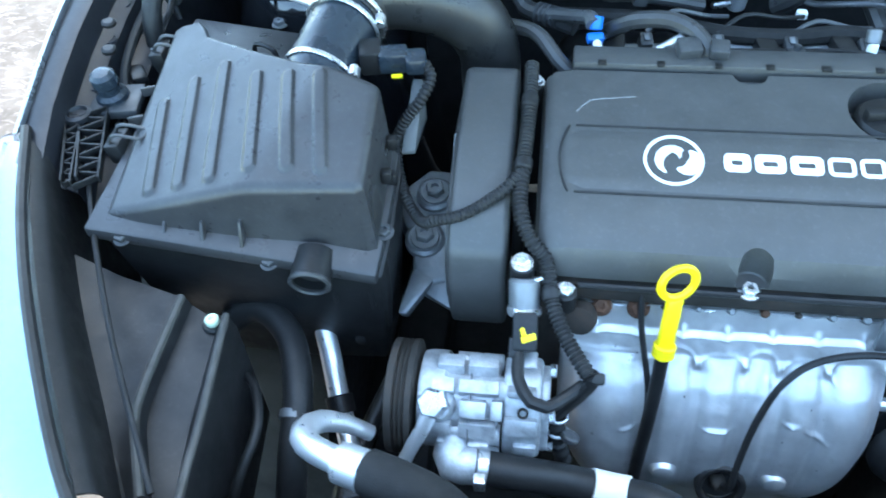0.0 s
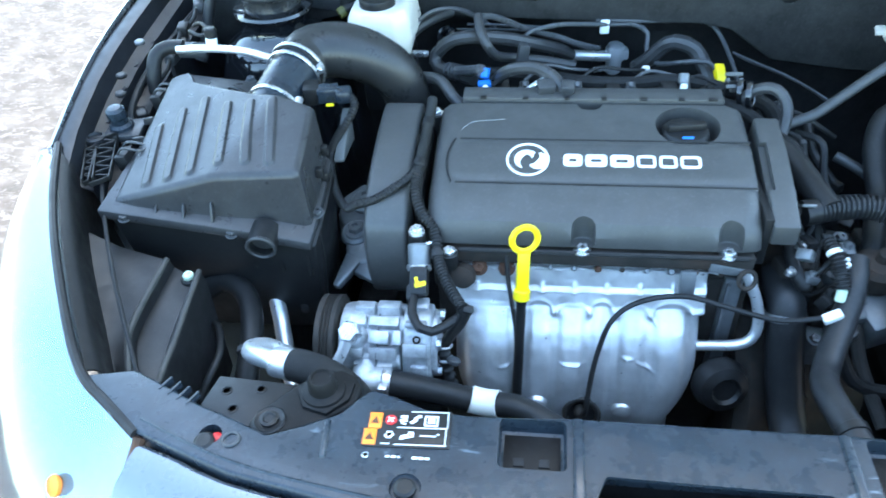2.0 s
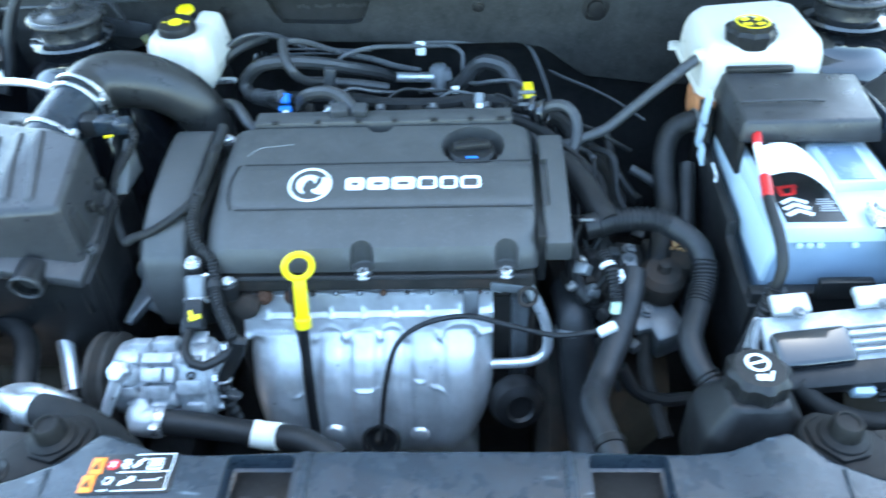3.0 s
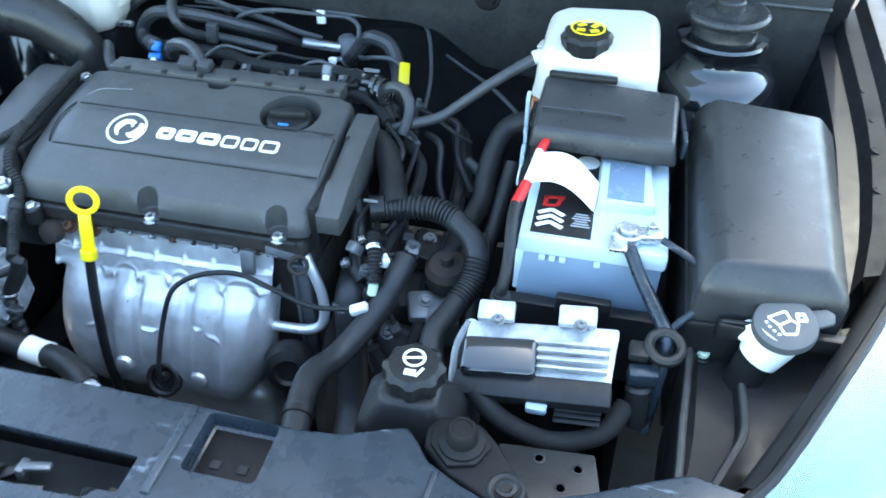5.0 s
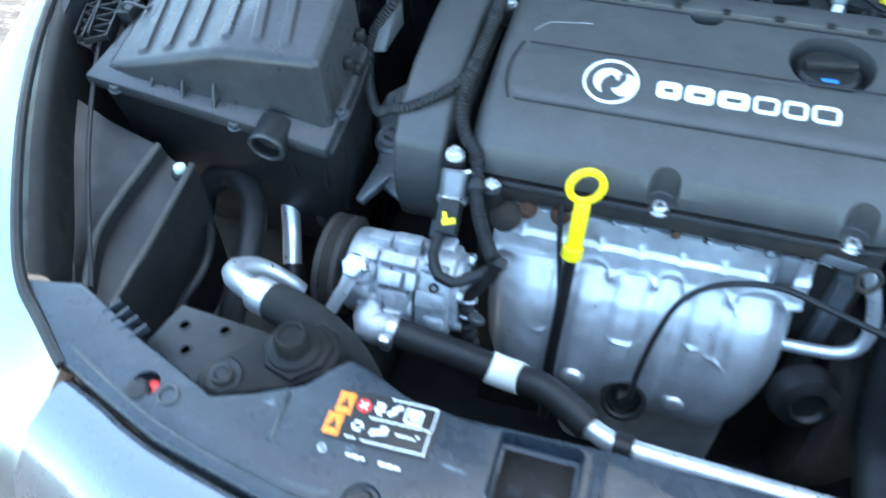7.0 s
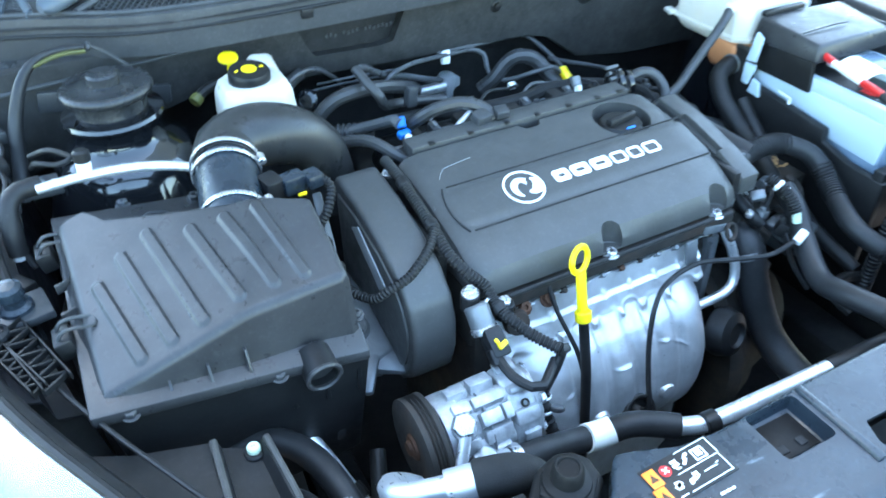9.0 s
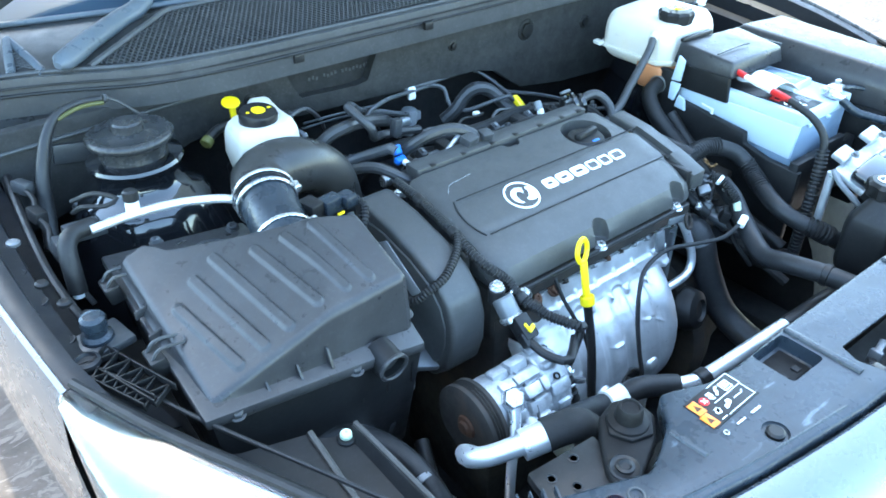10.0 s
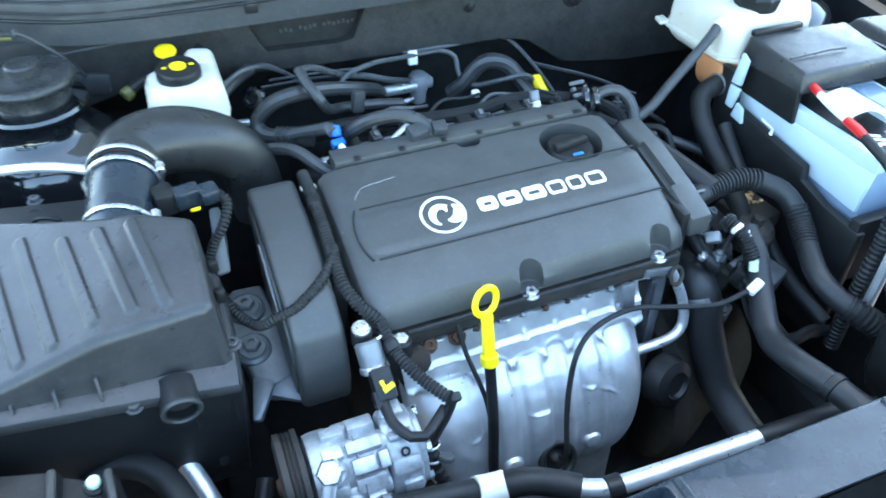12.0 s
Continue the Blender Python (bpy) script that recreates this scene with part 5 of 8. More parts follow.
for c, sz, rot in (((-0.341, 0.2215, 0.7415), (0.030, 0.016, 0.008), (-28, 0, 0)), ((-0.341, 0.197, 0.715), (0.034, 0.010, 0.020), (-30, 0, 0)), ((-0.336, 0.189, 0.682), (0.024, 0.008, 0.018), (-6, 0, 0)), ((-0.341, 0.259, 0.7440), (0.028, 0.020, 0.007), (8, 0, 0))):
    b = BM()
    box(b, c, sz, rot, bev=0.0025)
    part("pad", b, CAST, ac)
b = BM()
ring(b, (-0.339, 0.206, 0.7265), (0, -0.62, 0.78), 0.0058, 0.0026, 0.003, 16)
part("port_cap", b, IRON, ac)
for p in ((-0.313, 0.262, 0.722), (-0.313, 0.212, 0.716), (-0.313, 0.205, 0.668)):
    b = BM()
    rod(b, p, V(*p) + V(0.007, 0, 0), 0.0080, 6, 0.001)
    part("bolt", b, STEEL, ac)
b = BM()
lathe(b, (-0.428, 0.206, 0.734), (-0.2, -0.55, 0.82), [(0.0165, 0), (0.0165, 0.013), (0.0135, 0.017), (0.006, 0.0175)], 6)
part("union_nut", b, STEEL, ac, "pale hexagonal union nut")
b = BM()
lathe(b, (-0.424, 0.214, 0.718), (-0.2, -0.55, 0.82), [(0.018, 0), (0.018, 0.014), (0.015, 0.020), (0.010, 0.021)], 20)
part("union_seat", b, CAST, ac)
b = BM()
lathe(b, (-0.484, 0.238, 0.690), (1, 0, 0), [(0.02, 0.004), (0.05, 0.0), (0.062, 0.003), (0.062, 0.010), (0.058, 0.012), (0.062, 0.014), (0.058, 0.017), (0.062, 0.019), (0.058, 0.022), (0.062, 0.024), (0.062, 0.030), (0.045, 0.032)], 36)
pul = part("pulley", b, IRON, ac, "ribbed dark pulley")
b = BM()
lathe(b, (-0.4805, 0.238, 0.690), (-1, 0, 0), [(0.018, 0), (0.016, 0.003), (0.011, 0.004), (0.009, 0.008), (0.002, 0.0085)], 24)
part("hub", b, RUST, pul, "brown rusty hub")
b = BM()
tube(b, [(-0.432, 0.198, 0.736), (-0.438, 0.186, 0.722), (-0.452, 0.172, 0.695), (-0.468, 0.158, 0.655), (-0.475, 0.150, 0.60)], [0.0095, 0.008, 0.0075, 0.0072, 0.0072], 12)
part("pipe", b, PIPE, ac, "pale alloy pipe")
b = BM()
tube(b, [(-0.408, 0.196, 0.690), (-0.410, 0.180, 0.680), (-0.405, 0.170, 0.676), (-0.385, 0.166, 0.682), (-0.370, 0.166, 0.682)], [0.017, 0.021, 0.022, 0.019, 0.017], 18)
part("port", b, CAST, ac, "cast elbow port")


# ---- left side of the bay ----
def air_box():
    t = thing("air_filter_housing", (-0.65, 0.45, 0.55), "ribbed black plastic air filter housing with wire clips", "air filter")
    # lid: two sloping planes that meet along a fold, ribs, a hump at the outer back corner
    high = [V(-0.779, 0.327, 0.866), V(-0.648, 0.329, 0.904), V(-0.524, 0.337, 0.909), V(-0.507, 0.437, 0.944), V(-0.690, 0.545, 0.940)]
    ribs = ((-0.764, 0.462, -0.742, 0.345), (-0.731, 0.486, -0.707, 0.346), (-0.696, 0.500, -0.671, 0.348), (-0.649, 0.473, -0.627, 0.353), (-0.609, 0.464, -0.587, 0.353), (-0.571, 0.456, -0.552, 0.352))

    def plane(a, c, d):
        n_ = (c - a).cross(d - a).normalized()
        return lambda x, y: a.z - (n_.x * (x - a.x) + n_.y * (y - a.y)) / n_.z

    left_z, right_z = plane(high[0], high[1], high[4]), plane(high[1], high[2], high[3])
    back = ((-0.792, 0.584), (-0.780, 0.592), (-0.757, 0.592), (-0.745, 0.578), (-0.736, 0.562), (-0.664, 0.520), (-0.645, 0.510), (-0.60, 0.486), (-0.515, 0.452), (-0.506, 0.446))
    front = ((-0.792, 0.322), (-0.648, 0.325), (-0.515, 0.331), (-0.506, 0.336))
    floor_z = ((-0.80, 0.858), (-0.62, 0.836), (-0.50, 0.813))

    def edge(line, x):
        return float(np.interp(x, [p[0] for p in line], [p[1] for p in line]))

    def lid_z(x, y):
        zl, zr = left_z(x, y) - 0.002, right_z(x, y) + 0.003
        k_ = max(0.0, 0.004 - abs(zl - zr)) / 0.004
        z = min(zl, zr) - k_ * k_ * 0.0010
        for x0, y0, x1, y1 in ribs:
            dx, dy = x1 - x0, y1 - y0
            u = min(1.0, max(0.0, ((x - x0) * dx + (y - y0) * dy) / (dx * dx + dy * dy)))
            d = math.hypot(x - x0 - u * dx, y - y0 - u * dy)
            w = min(1.0, max(0.0, (0.0080 - d) / 0.0026))
            z += 0.0042 * w * w * (3 - 2 * w)
        near = min(y - edge(front, x), edge(back, x) - y, x + 0.792, -0.506 - x)
        e = max(0.0, 0.010 - near)
        return z - (0.010 - math.sqrt(max(0.0, 0.0001 - e * e)))

    m, n = 96, 190
    steps = [0.5 - 0.5 * math.cos(math.pi * (0.06 + 0.88 * k / m)) for k in range(m + 1)]
    steps = [(q - steps[0]) / (steps[-1] - steps[0]) for q in steps]
    grid = []
    for q in steps:
        row = []
        for i in range(n + 1):
            x = -0.792 + 0.286 * i / n
            y = edge(front, x) + (edge(back, x) - edge(front, x)) * q
            row.append(V(x, y, lid_z(x, y)))
        grid.append(row)
    b = BM()
    vv = [[b.verts.new(p) for p in r] for r in grid]
    for j in range(m):
        for i in range(n):
            b.faces.new((vv[j][i], vv[j][i + 1], vv[j + 1][i + 1], vv[j + 1][i]))
    rim = [(0, i) for i in range(n + 1)] + [(j, n) for j in range(1, m + 1)] + [(m, i) for i in range(n - 1, -1, -1)] + [(j, 0) for j in range(m - 1, 0, -1)]
    centre = V(-0.65, 0.44, 0)
    under = []
    for j, i in rim:
        p = vv[j][i].co
        zb = edge(floor_z, p.x) + max(0.0, p.y - 0.34) * 0.20
        out = V(p.x - centre.x, p.y - centre.y, 0).normalized() * 0.006
        under.append(b.verts.new((p.x + out.x, p.y + out.y * 0.8, min(zb, p.z - 0.004))))
    for k, (j, i) in enumerate(rim):
        k2 = (k + 1) % len(rim)
        b.faces.new((vv[j][i], under[k], under[k2], vv[rim[k2][0]][rim[k2][1]]))
    b.faces.new(under)
    lid = part("lid", b, LID, t, sharp=50)
    # dark block as painted shade of the side wall's open front wedge, and lugs along the side
    b = BM()
    block(b, [V(-0.5045, 0.340, 0.832), V(-0.5010, 0.340, 0.832), V(-0.5010, 0.375, 0.842), V(-0.5045, 0.375, 0.842)], [V(-0.5060, 0.347, 0.886), V(-0.5025, 0.347, 0.886), V(-0.5025, 0.365, 0.886), V(-0.5060, 0.365, 0.886)], 0.001)
    part("side_recess", b, BAY, lid)
    for y, z in ((0.392, 0.872), (0.432, 0.884), (0.412, 0.850)):
        b = BM()
        box(b, (-0.497, y, z), (0.012, 0.012, 0.016), (0, 0, 8), bev=0.003)
        part("lug", b, BLACK, lid)
    # skirt lip and lower box
    b = BM()
    rimline = [(-0.806, 0.303, 0.852), (-0.60, 0.298, 0.827), (-0.500, 0.304, 0.802), (-0.4945, 0.365, 0.825), (-0.493, 0.445, 0.850), (-0.545, 0.485, 0.862), (-0.585, 0.51, 0.868), (-0.600, 0.63, 0.874), (-0.80, 0.66, 0.880)]
    loops(b, [[V(x, y, z - 0.008) for x, y, z in rimline], [V(x, y, z + 0.008) for x, y, z in rimline]])
    bmesh.ops.recalc_face_normals(b, faces=b.faces)
    soften(b, b.verts, 0.004, 2)
    part("lip", b, LID, t)
    b = BM()
    foot = [(-0.77, 0.34), (-0.61, 0.335), (-0.515, 0.34), (-0.512, 0.37), (-0.512, 0.44), (-0.56, 0.47), (-0.60, 0.50), (-0.61, 0.60), (-0.77, 0.62)]
    block(b, [V(x, y, 0.60) for x, y in foot], [V(x * 0.99 - 0.001, y + (-0.006 if y > 0.42 else 0.010), z - 0.007) for x, y, z in rimline], 0.006, 2)
    part("lower_box", b, BLACK, t)
    b = BM()
    tube(b, [(-0.505, 0.345, 0.80), (-0.508, 0.350, 0.74), (-0.515, 0.352, 0.67)], 0.008, 10, flat=1.8)
    part("side_strap", b, BLACK, t)
    b = BM()
    block(b, [V(-0.494, 0.455, 0.845), V(-0.478, 0.458, 0.845), V(-0.472, 0.515, 0.852), V(-0.485, 0.515, 0.852)], [V(-0.494, 0.455, 0.850), V(-0.478, 0.458, 0.850), V(-0.472, 0.515, 0.908), V(-0.485, 0.515, 0.908)], 0.002)
    part("pale_bracket", b, SPANNER, t, "pale grey plastic bracket at the side")
    for k in range(7):
        x = -0.765 + k * 0.042
        zz = 0.852 - (x + 0.79) * 0.13
        b = BM()
        if k in (0, 1, 2, 3):
            block(b, [V(x - 0.002, 0.301, zz - 0.004), V(x + 0.002, 0.301, zz - 0.004), V(x + 0.002, 0.335, zz - 0.004), V(x - 0.002, 0.335, zz - 0.004)],
                  [V(x - 0.0015, 0.318, zz + 0.006 + 0.009 * k), V(x + 0.0015, 0.318, zz + 0.006 + 0.009 * k), V(x + 0.0015, 0.335, zz + 0.008 + 0.009 * k), V(x - 0.0015, 0.335, zz + 0.008 + 0.009 * k)], 0.0005)
            part("web", b, LID, t)
        else:
            box(b, (x, 0.322, zz - 0.05), (0.006, 0.012, 0.06), bev=0.001)
            part("web", b, BLACK, t)
    for p in ((-0.768, 0.306, 0.846), (-0.611, 0.302, 0.826), (-0.497, 0.352, 0.828), (-0.62, 0.62, 0.884)):
        bolt(t, p, (0, -0.25, 1), 0.0075, COWL)
    # open stub at the front
    b = BM()
    ring(b, (-0.566, 0.303, 0.818), (0.03, -0.90, -0.15), 0.0215, 0.0035, 0.040, 28)
    part("stub", b, BLACK, t, "open black stub")
    b = BM()
    ring(b, (-0.565, 0.285, 0.816), (0.03, -0.90, -0.15), 0.0225, 0.005, 0.006, 28)
    part("stub_lip", b, LID, t)
    b = BM()
    lathe(b, (-0.565, 0.302, 0.818), (0.03, -0.90, -0.15), [(0.019, 0), (0.019, 0.004), (0.001, 0.004)], 24)
    part("stub_inside", b, BAY, t)
    b = BM()
    lathe(b, (-0.545, 0.360, 0.632), (0.05, -0.15, 1), [(0.018, 0), (0.025, 0.003), (0.0265, 0.014), (0.026, 0.030), (0.022, 0.045), (0.010, 0.05)], 26)
    part("drain", b, LID, t, "round drain cup below the housing")
    # wire clips on the outer side
    for y, z in ((0.425, 0.882), (0.575, 0.900)):
        b = BM()
        box(b, (-0.812, y, z - 0.015), (0.020, 0.034, 0.026), (0, -10, 0), bev=0.003)
        clip = part("clip", b, BLACK, t)
        b = BM()
        tube(b, [(-0.822, y - 0.009, z - 0.01), (-0.808, y - 0.009, z + 0.008), (-0.778, y - 0.008, z + 0.004), (-0.778, y + 0.008, z + 0.004), (-0.808, y + 0.009, z + 0.008), (-0.822, y + 0.009, z - 0.01)], 0.0022, 6, step=0.006)
        part("wire", b, COWL, clip)
    # retaining hook behind the lid
    b = BM()
    tube(b, [(-0.690, 0.575, 0.875), (-0.688, 0.575, 0.905), (-0.660, 0.560, 0.908), (-0.658, 0.560, 0.878)], 0.0030, 6, step=0.006)
    part("hook", b, BLACK, t)
    for y, z in ((0.455, 0.884), (0.50, 0.892)):
        b = BM()
        box(b, (-0.800, y, z - 0.004), (0.018, 0.003, 0.012), (0, 0, 20), bev=0.0006)
        part("side_tooth", b, LID, t)
    return t


air_box()


def intake():
    t = thing("intake_hose", (-0.52, 0.6, 0.85), "dark rubber intake elbow with steel hose clamps", "hose")
    b = BM()
    tube(b, [(-0.592, 0.490, 0.908), (-0.583, 0.540, 0.921), (-0.573, 0.592, 0.932)], 0.041, 28)
    part("sensor_tube", b, GREY, t, "dark plastic air flow meter tube")
    b = BM()
    tube(b, [(-0.573, 0.590, 0.932), (-0.561, 0.628, 0.938), (-0.535, 0.642, 0.941), (-0.502, 0.648, 0.937), (-0.462, 0.655, 0.920), (-0.428, 0.662, 0.888), (-0.412, 0.667, 0.845), (-0.408, 0.668, 0.78)], [0.043, 0.045, 0.045, 0.045, 0.043, 0.041, 0.040, 0.04], 28)
    part("elbow", b, DUCT, t)
    for p, w, r in (((-0.589, 0.506, 0.913), (0.19, 0.95, 0.22), 0.0435), ((-0.576, 0.580, 0.930), (0.2, 0.95, 0.2), 0.0455), ((-0.572, 0.597, 0.933), (0.22, 0.95, 0.18), 0.0475)):
        b = BM()
        ring(b, p, w, r, 0.003, 0.006, 36)
        part("clamp", b, STEEL, t)
    for p in ((-0.530, 0.575, 0.940), (-0.546, 0.495, 0.925)):
        b = BM()
        rod(b, V(*p) - V(0, 0.006, 0), V(*p) + V(0, 0.008, 0.004), 0.007, 10)
        part("clamp_screw", b, STEEL, t)
    b = BM()
    box(b, (-0.533, 0.528, 0.926), (0.026, 0.034, 0.030), (0, 0, 12), bev=0.004)
    part("sensor", b, BLACK, t, "black air flow sensor")
    b = BM()
    box(b, (-0.506, 0.522, 0.928), (0.032, 0.024, 0.024), (0, 0, 10), bev=0.003)
    box(b, (-0.480, 0.517, 0.929), (0.024, 0.028, 0.020), (0, 0, 10), bev=0.005)
    plug_ = part("plug", b, GREY, t, "dark grey sensor plug")
    b = BM()
    box(b, (-0.500, 0.503, 0.919), (0.012, 0.004, 0.004), (0, 0, 10), bev=0.001)
    part("lock", b, YELLOW, plug_, "yellow lock")
    return t


intake()

# brake fluid reservoir
br = thing("brake_fluid_reservoir", (-0.47, 0.81, 0.78), "white brake fluid reservoir with black and yellow cap", "reservoir")
b = BM()
loops(b, [[V(-0.473 + sx * 0.056 * f, 0.80 + sy * 0.051 * f, z) for sx, sy in ((-1, -0.55), (-0.5, -1), (0.6, -1), (1, -0.5), (1, 0.8), (0.6, 1), (-0.6, 1), (-1, 0.6))] for f, z in ((0.75, 0.85), (0.95, 0.87), (1.05, 0.90), (1.0, 0.935), (0.85, 0.953))])
bmesh.ops.recalc_face_normals(b, faces=b.faces)
soften(b, b.verts, 0.006, 3)
part("tank", b, TANK, br)
b = BM()
block(b, [V(-0.490, 0.82, 0.885), V(-0.412, 0.79, 0.885), V(-0.410, 0.888, 0.885), V(-0.490, 0.888, 0.885)], [V(-0.458, 0.845, 0.958), V(-0.424, 0.815, 0.952), V(-0.418, 0.878, 0.958), V(-0.456, 0.882, 0.962)], 0.010, 3)
part("filler_neck", b, TANK, br)
b = BM()
lathe(b, (-0.477, 0.800, 0.945), (0.05, -0.12, 1), [(0.030, 0), (0.0325, 0.004), (0.0325, 0.021), (0.030, 0.0255), (0.012, 0.026)], 26)
cap = part("cap", b, BLACK, br, "black screw cap")
b = BM()
lathe(b, (-0.4755, 0.797, 0.9705), (0.05, -0.12, 1), [(0.012, 0), (0.012, 0.0012), (0.001, 0.0014)], 20)
for k in (-1, 1):
    box(b, (-0.4755 + k * 0.0195, 0.797, 0.9713), (0.0065, 0.006, 0.001), bev=0.0003)
part("mark", b, YELLOW, cap, "yellow warning print")
b = BM()
lathe(b, (-0.487, 0.884, 0.955), (0.0, -0.22, 0.97), [(0.004, 0), (0.0155, 0.001), (0.0165, 0.004), (0.0155, 0.0065), (0.004, 0.0075)], 20)
box(b, (-0.486, 0.882, 0.943), (0.011, 0.007, 0.026), (0, 0, 0), 0.002)
part("small_cap", b, YELLOW, br, "yellow clutch fluid cap tab")
b = BM()
tube(b, [(-0.500, 0.868, 0.925), (-0.520, 0.862, 0.928), (-0.540, 0.852, 0.926), (-0.556, 0.842, 0.920)], 0.0085, 10)
part("spout", b, BLACK, br)
b = BM()
rod(b, (-0.550, 0.846, 0.922), (-0.561, 0.839, 0.917), 0.0105, 14)
part("spout_end", b, OLIVE, br, "dull yellow spout end")
b = BM()
box(b, (-0.47, 0.83, 0.80), (0.09, 0.12, 0.10), bev=0.01)
part("master_cylinder", b, BLACK, br)

# air conditioning pipe across the strut tower
acp = thing("aircon_pipe", (-0.72, 0.65, 0.86), "bright aluminium air conditioning pipe with black rubber elbow", "pipe")
b = BM()
tube(b, [(-0.802, 0.655, 0.935), (-0.744, 0.659, 0.935), (-0.68, 0.648, 0.936), (-0.62, 0.628, 0.930), (-0.575, 0.612, 0.912)], 0.0066, 12)
part("pipe", b, PIPE, acp)
b = BM()
tube(b, [(-0.795, 0.667, 0.934), (-0.822, 0.662, 0.935), (-0.838, 0.645, 0.928), (-0.843, 0.628, 0.90), (-0.845, 0.622, 0.87)], 0.0125, 14)
part("elbow", b, RUBBER, acp)
b = BM()
rod(b, (-0.845, 0.622, 0.875), (-0.846, 0.62, 0.862), 0.008, 12)
part("end", b, WHITE, acp, "white pipe end")
b = BM()
rod(b, (-0.741, 0.662, 0.934), (-0.739, 0.664, 0.953), 0.0095, 14)
sv = part("service_valve", b, WHITE, acp, "white service valve collar")
b = BM()
rod(b, (-0.739, 0.664, 0.952), (-0.738, 0.666, 0.970), 0.0108, 16, 0.003)
part("valve_cap", b, BLACK, sv)

# stud and brackets on the inner wing
st = thing("bump_stop", (-0.855, 0.51, 0.865), "grey rubber bump stop on a bracket of the inner wing", "bump stop")
b = BM()
lathe(b, (-0.855, 0.507, 0.872), (0, -0.1, 1), [(0.020, 0), (0.019, 0.006), (0.014, 0.010), (0.013, 0.018), (0.016, 0.022), (0.015, 0.034), (0.010, 0.038), (0.001, 0.039)], 24)
part("rubber", b, GREY, st)
b = BM()
box(b, (-0.85, 0.505, 0.866), (0.06, 0.055, 0.012), (0, 0, 10), bev=0.003)
part("bracket", b, COWL, st)
for k, (x, y, z) in enumerate(((-0.885, 0.60, 0.912), (-0.892, 0.70, 0.925), (-0.872, 0.56, 0.90))):
    b = BM()
    lathe(b, (x, y, z), (0.1, -0.05, 1), [(0.009, 0), (0.009, 0.004), (0.006, 0.006), (0.001, 0.006)], 14)
    part("stud" if k else "hole_plug", b, BLACK if k != 1 else MOUNT, st)
lb = thing("lattice_bracket", (-0.86, 0.42, 0.86), "grey plastic lattice bracket on the inner wing", "bracket")
for side, width in ((0.0, 0.030), (-0.026, 0.016)):
    a, z = V(-0.866 + side, 0.478, 0.874), V(-0.826 + side * 0.7, 0.362, 0.864)
    along = (z - a).normalized()
    cross = V(-along.y, along.x, 0).normalized() * -width / 2
    for off in (-1, 1):
        b = BM()
        mid = (a + z) / 2 + cross * off
        box(b, mid, ((z - a).length, 0.0022, 0.010), (0, 0, math.degrees(math.atan2(along.y, along.x))), bev=0.0005)
        part("rail", b, BLACK, lb)
    count = 11 if width > 0.02 else 15
    for k in range(count):
        p = a.lerp(z, k / count) + cross * (1 if k % 2 else -1)
        q = a.lerp(z, (k + 1) / count) + cross * (-1 if k % 2 else 1)
        d = q - p
        b = BM()
        box(b, (p + q) / 2, (d.length, 0.0018, 0.008), (0, 0, math.degrees(math.atan2(d.y, d.x))), bev=0.0003)
        part("strut", b, BLACK, lb)
b = BM()
lathe(b, (-0.880, 0.466, 0.872), (0, 0, 1), [(0.016, 0), (0.016, 0.006), (0.012, 0.008), (0.010, 0.004), (0.002, 0.004)], 18)
part("round_end", b, WING, lb)

# hoses and small fittings over the left strut tower
b = BM()
tube(b, [(-0.838, 0.80, 0.84), (-0.826, 0.83, 0.88), (-0.812, 0.85, 0.938), (-0.787, 0.87, 0.990), (-0.760, 0.885, 1.013), (-0.726, 0.895, 1.018), (-0.690, 0.90, 1.014)], [0.012, 0.0115, 0.0105, 0.0085, 0.0065, 0.0055, 0.005], 12)
oh = solo("heater_line", b, HOSE, "grey heater line arching over the strut tower", "hose")
b = BM()
tube(b, [(-0.683, 0.90, 1.014), (-0.668, 0.90, 1.004), (-0.648, 0.90, 0.984), (-0.630, 0.90, 0.964), (-0.62, 0.90, 0.94)], 0.0028, 8)
part("thin_line", b, COWL, oh)
b = BM()
tube(b, [(-0.765, 0.878, 1.007), (-0.735, 0.887, 1.0125), (-0.712, 0.892, 1.0125), (-0.690, 0.895, 1.009)], 0.0032, 8)
part("sleeve", b, OLIVE, oh, "dull yellow-green sleeve")
b = BM()
rod(b, (-0.688, 0.899, 1.0145), (-0.682, 0.900, 1.013), 0.0072, 12)
part("clip", b, COWL, oh)
b = BM()
tube(b, [(-0.68, 0.955, 0.975), (-0.655, 0.95, 0.968), (-0.63, 0.92, 0.955), (-0.61, 0.90, 0.93)], 0.003, 8)
solo("bonnet_cable", b, RUBBER, "thin black cable below the scuttle panel", "cable")
b = BM()
tube(b, [(-0.805, 0.735, 0.925), (-0.795, 0.705, 0.945), (-0.77, 0.688, 0.945), (-0.752, 0.690, 0.95), (-0.775, 0.715, 0.955), (-0.802, 0.74, 0.94)], 0.0035, 8)
solo("valve_cap_strap", b, RUBBER, "looped black strap beside the service valve", "strap")
for k, (x, y, z) in enumerate(((-0.838, 0.70, 0.90), (-0.845, 0.78, 0.915), (-0.842, 0.86, 0.925), (-0.848, 0.56, 0.862))):
    b = BM()
    box(b, (x, y, z), (0.020, 0.034, 0.020), (0, 10, 12 * k), bev=0.004)
    wc = solo("wing_connector", b, BLACK if k % 2 else COWL, "small black wiring connector on the inner wing", "connector", "wing connectors")
    b = BM()
    tube(b, [(x, y - 0.016, z), (x + 0.004, y - 0.04, z - 0.006), (x - 0.004, y - 0.07, z - 0.02), (x + 0.006, y - 0.09, z - 0.05)], 0.004, 8)
    part("lead", b, RUBBER, wc)
b = BM()
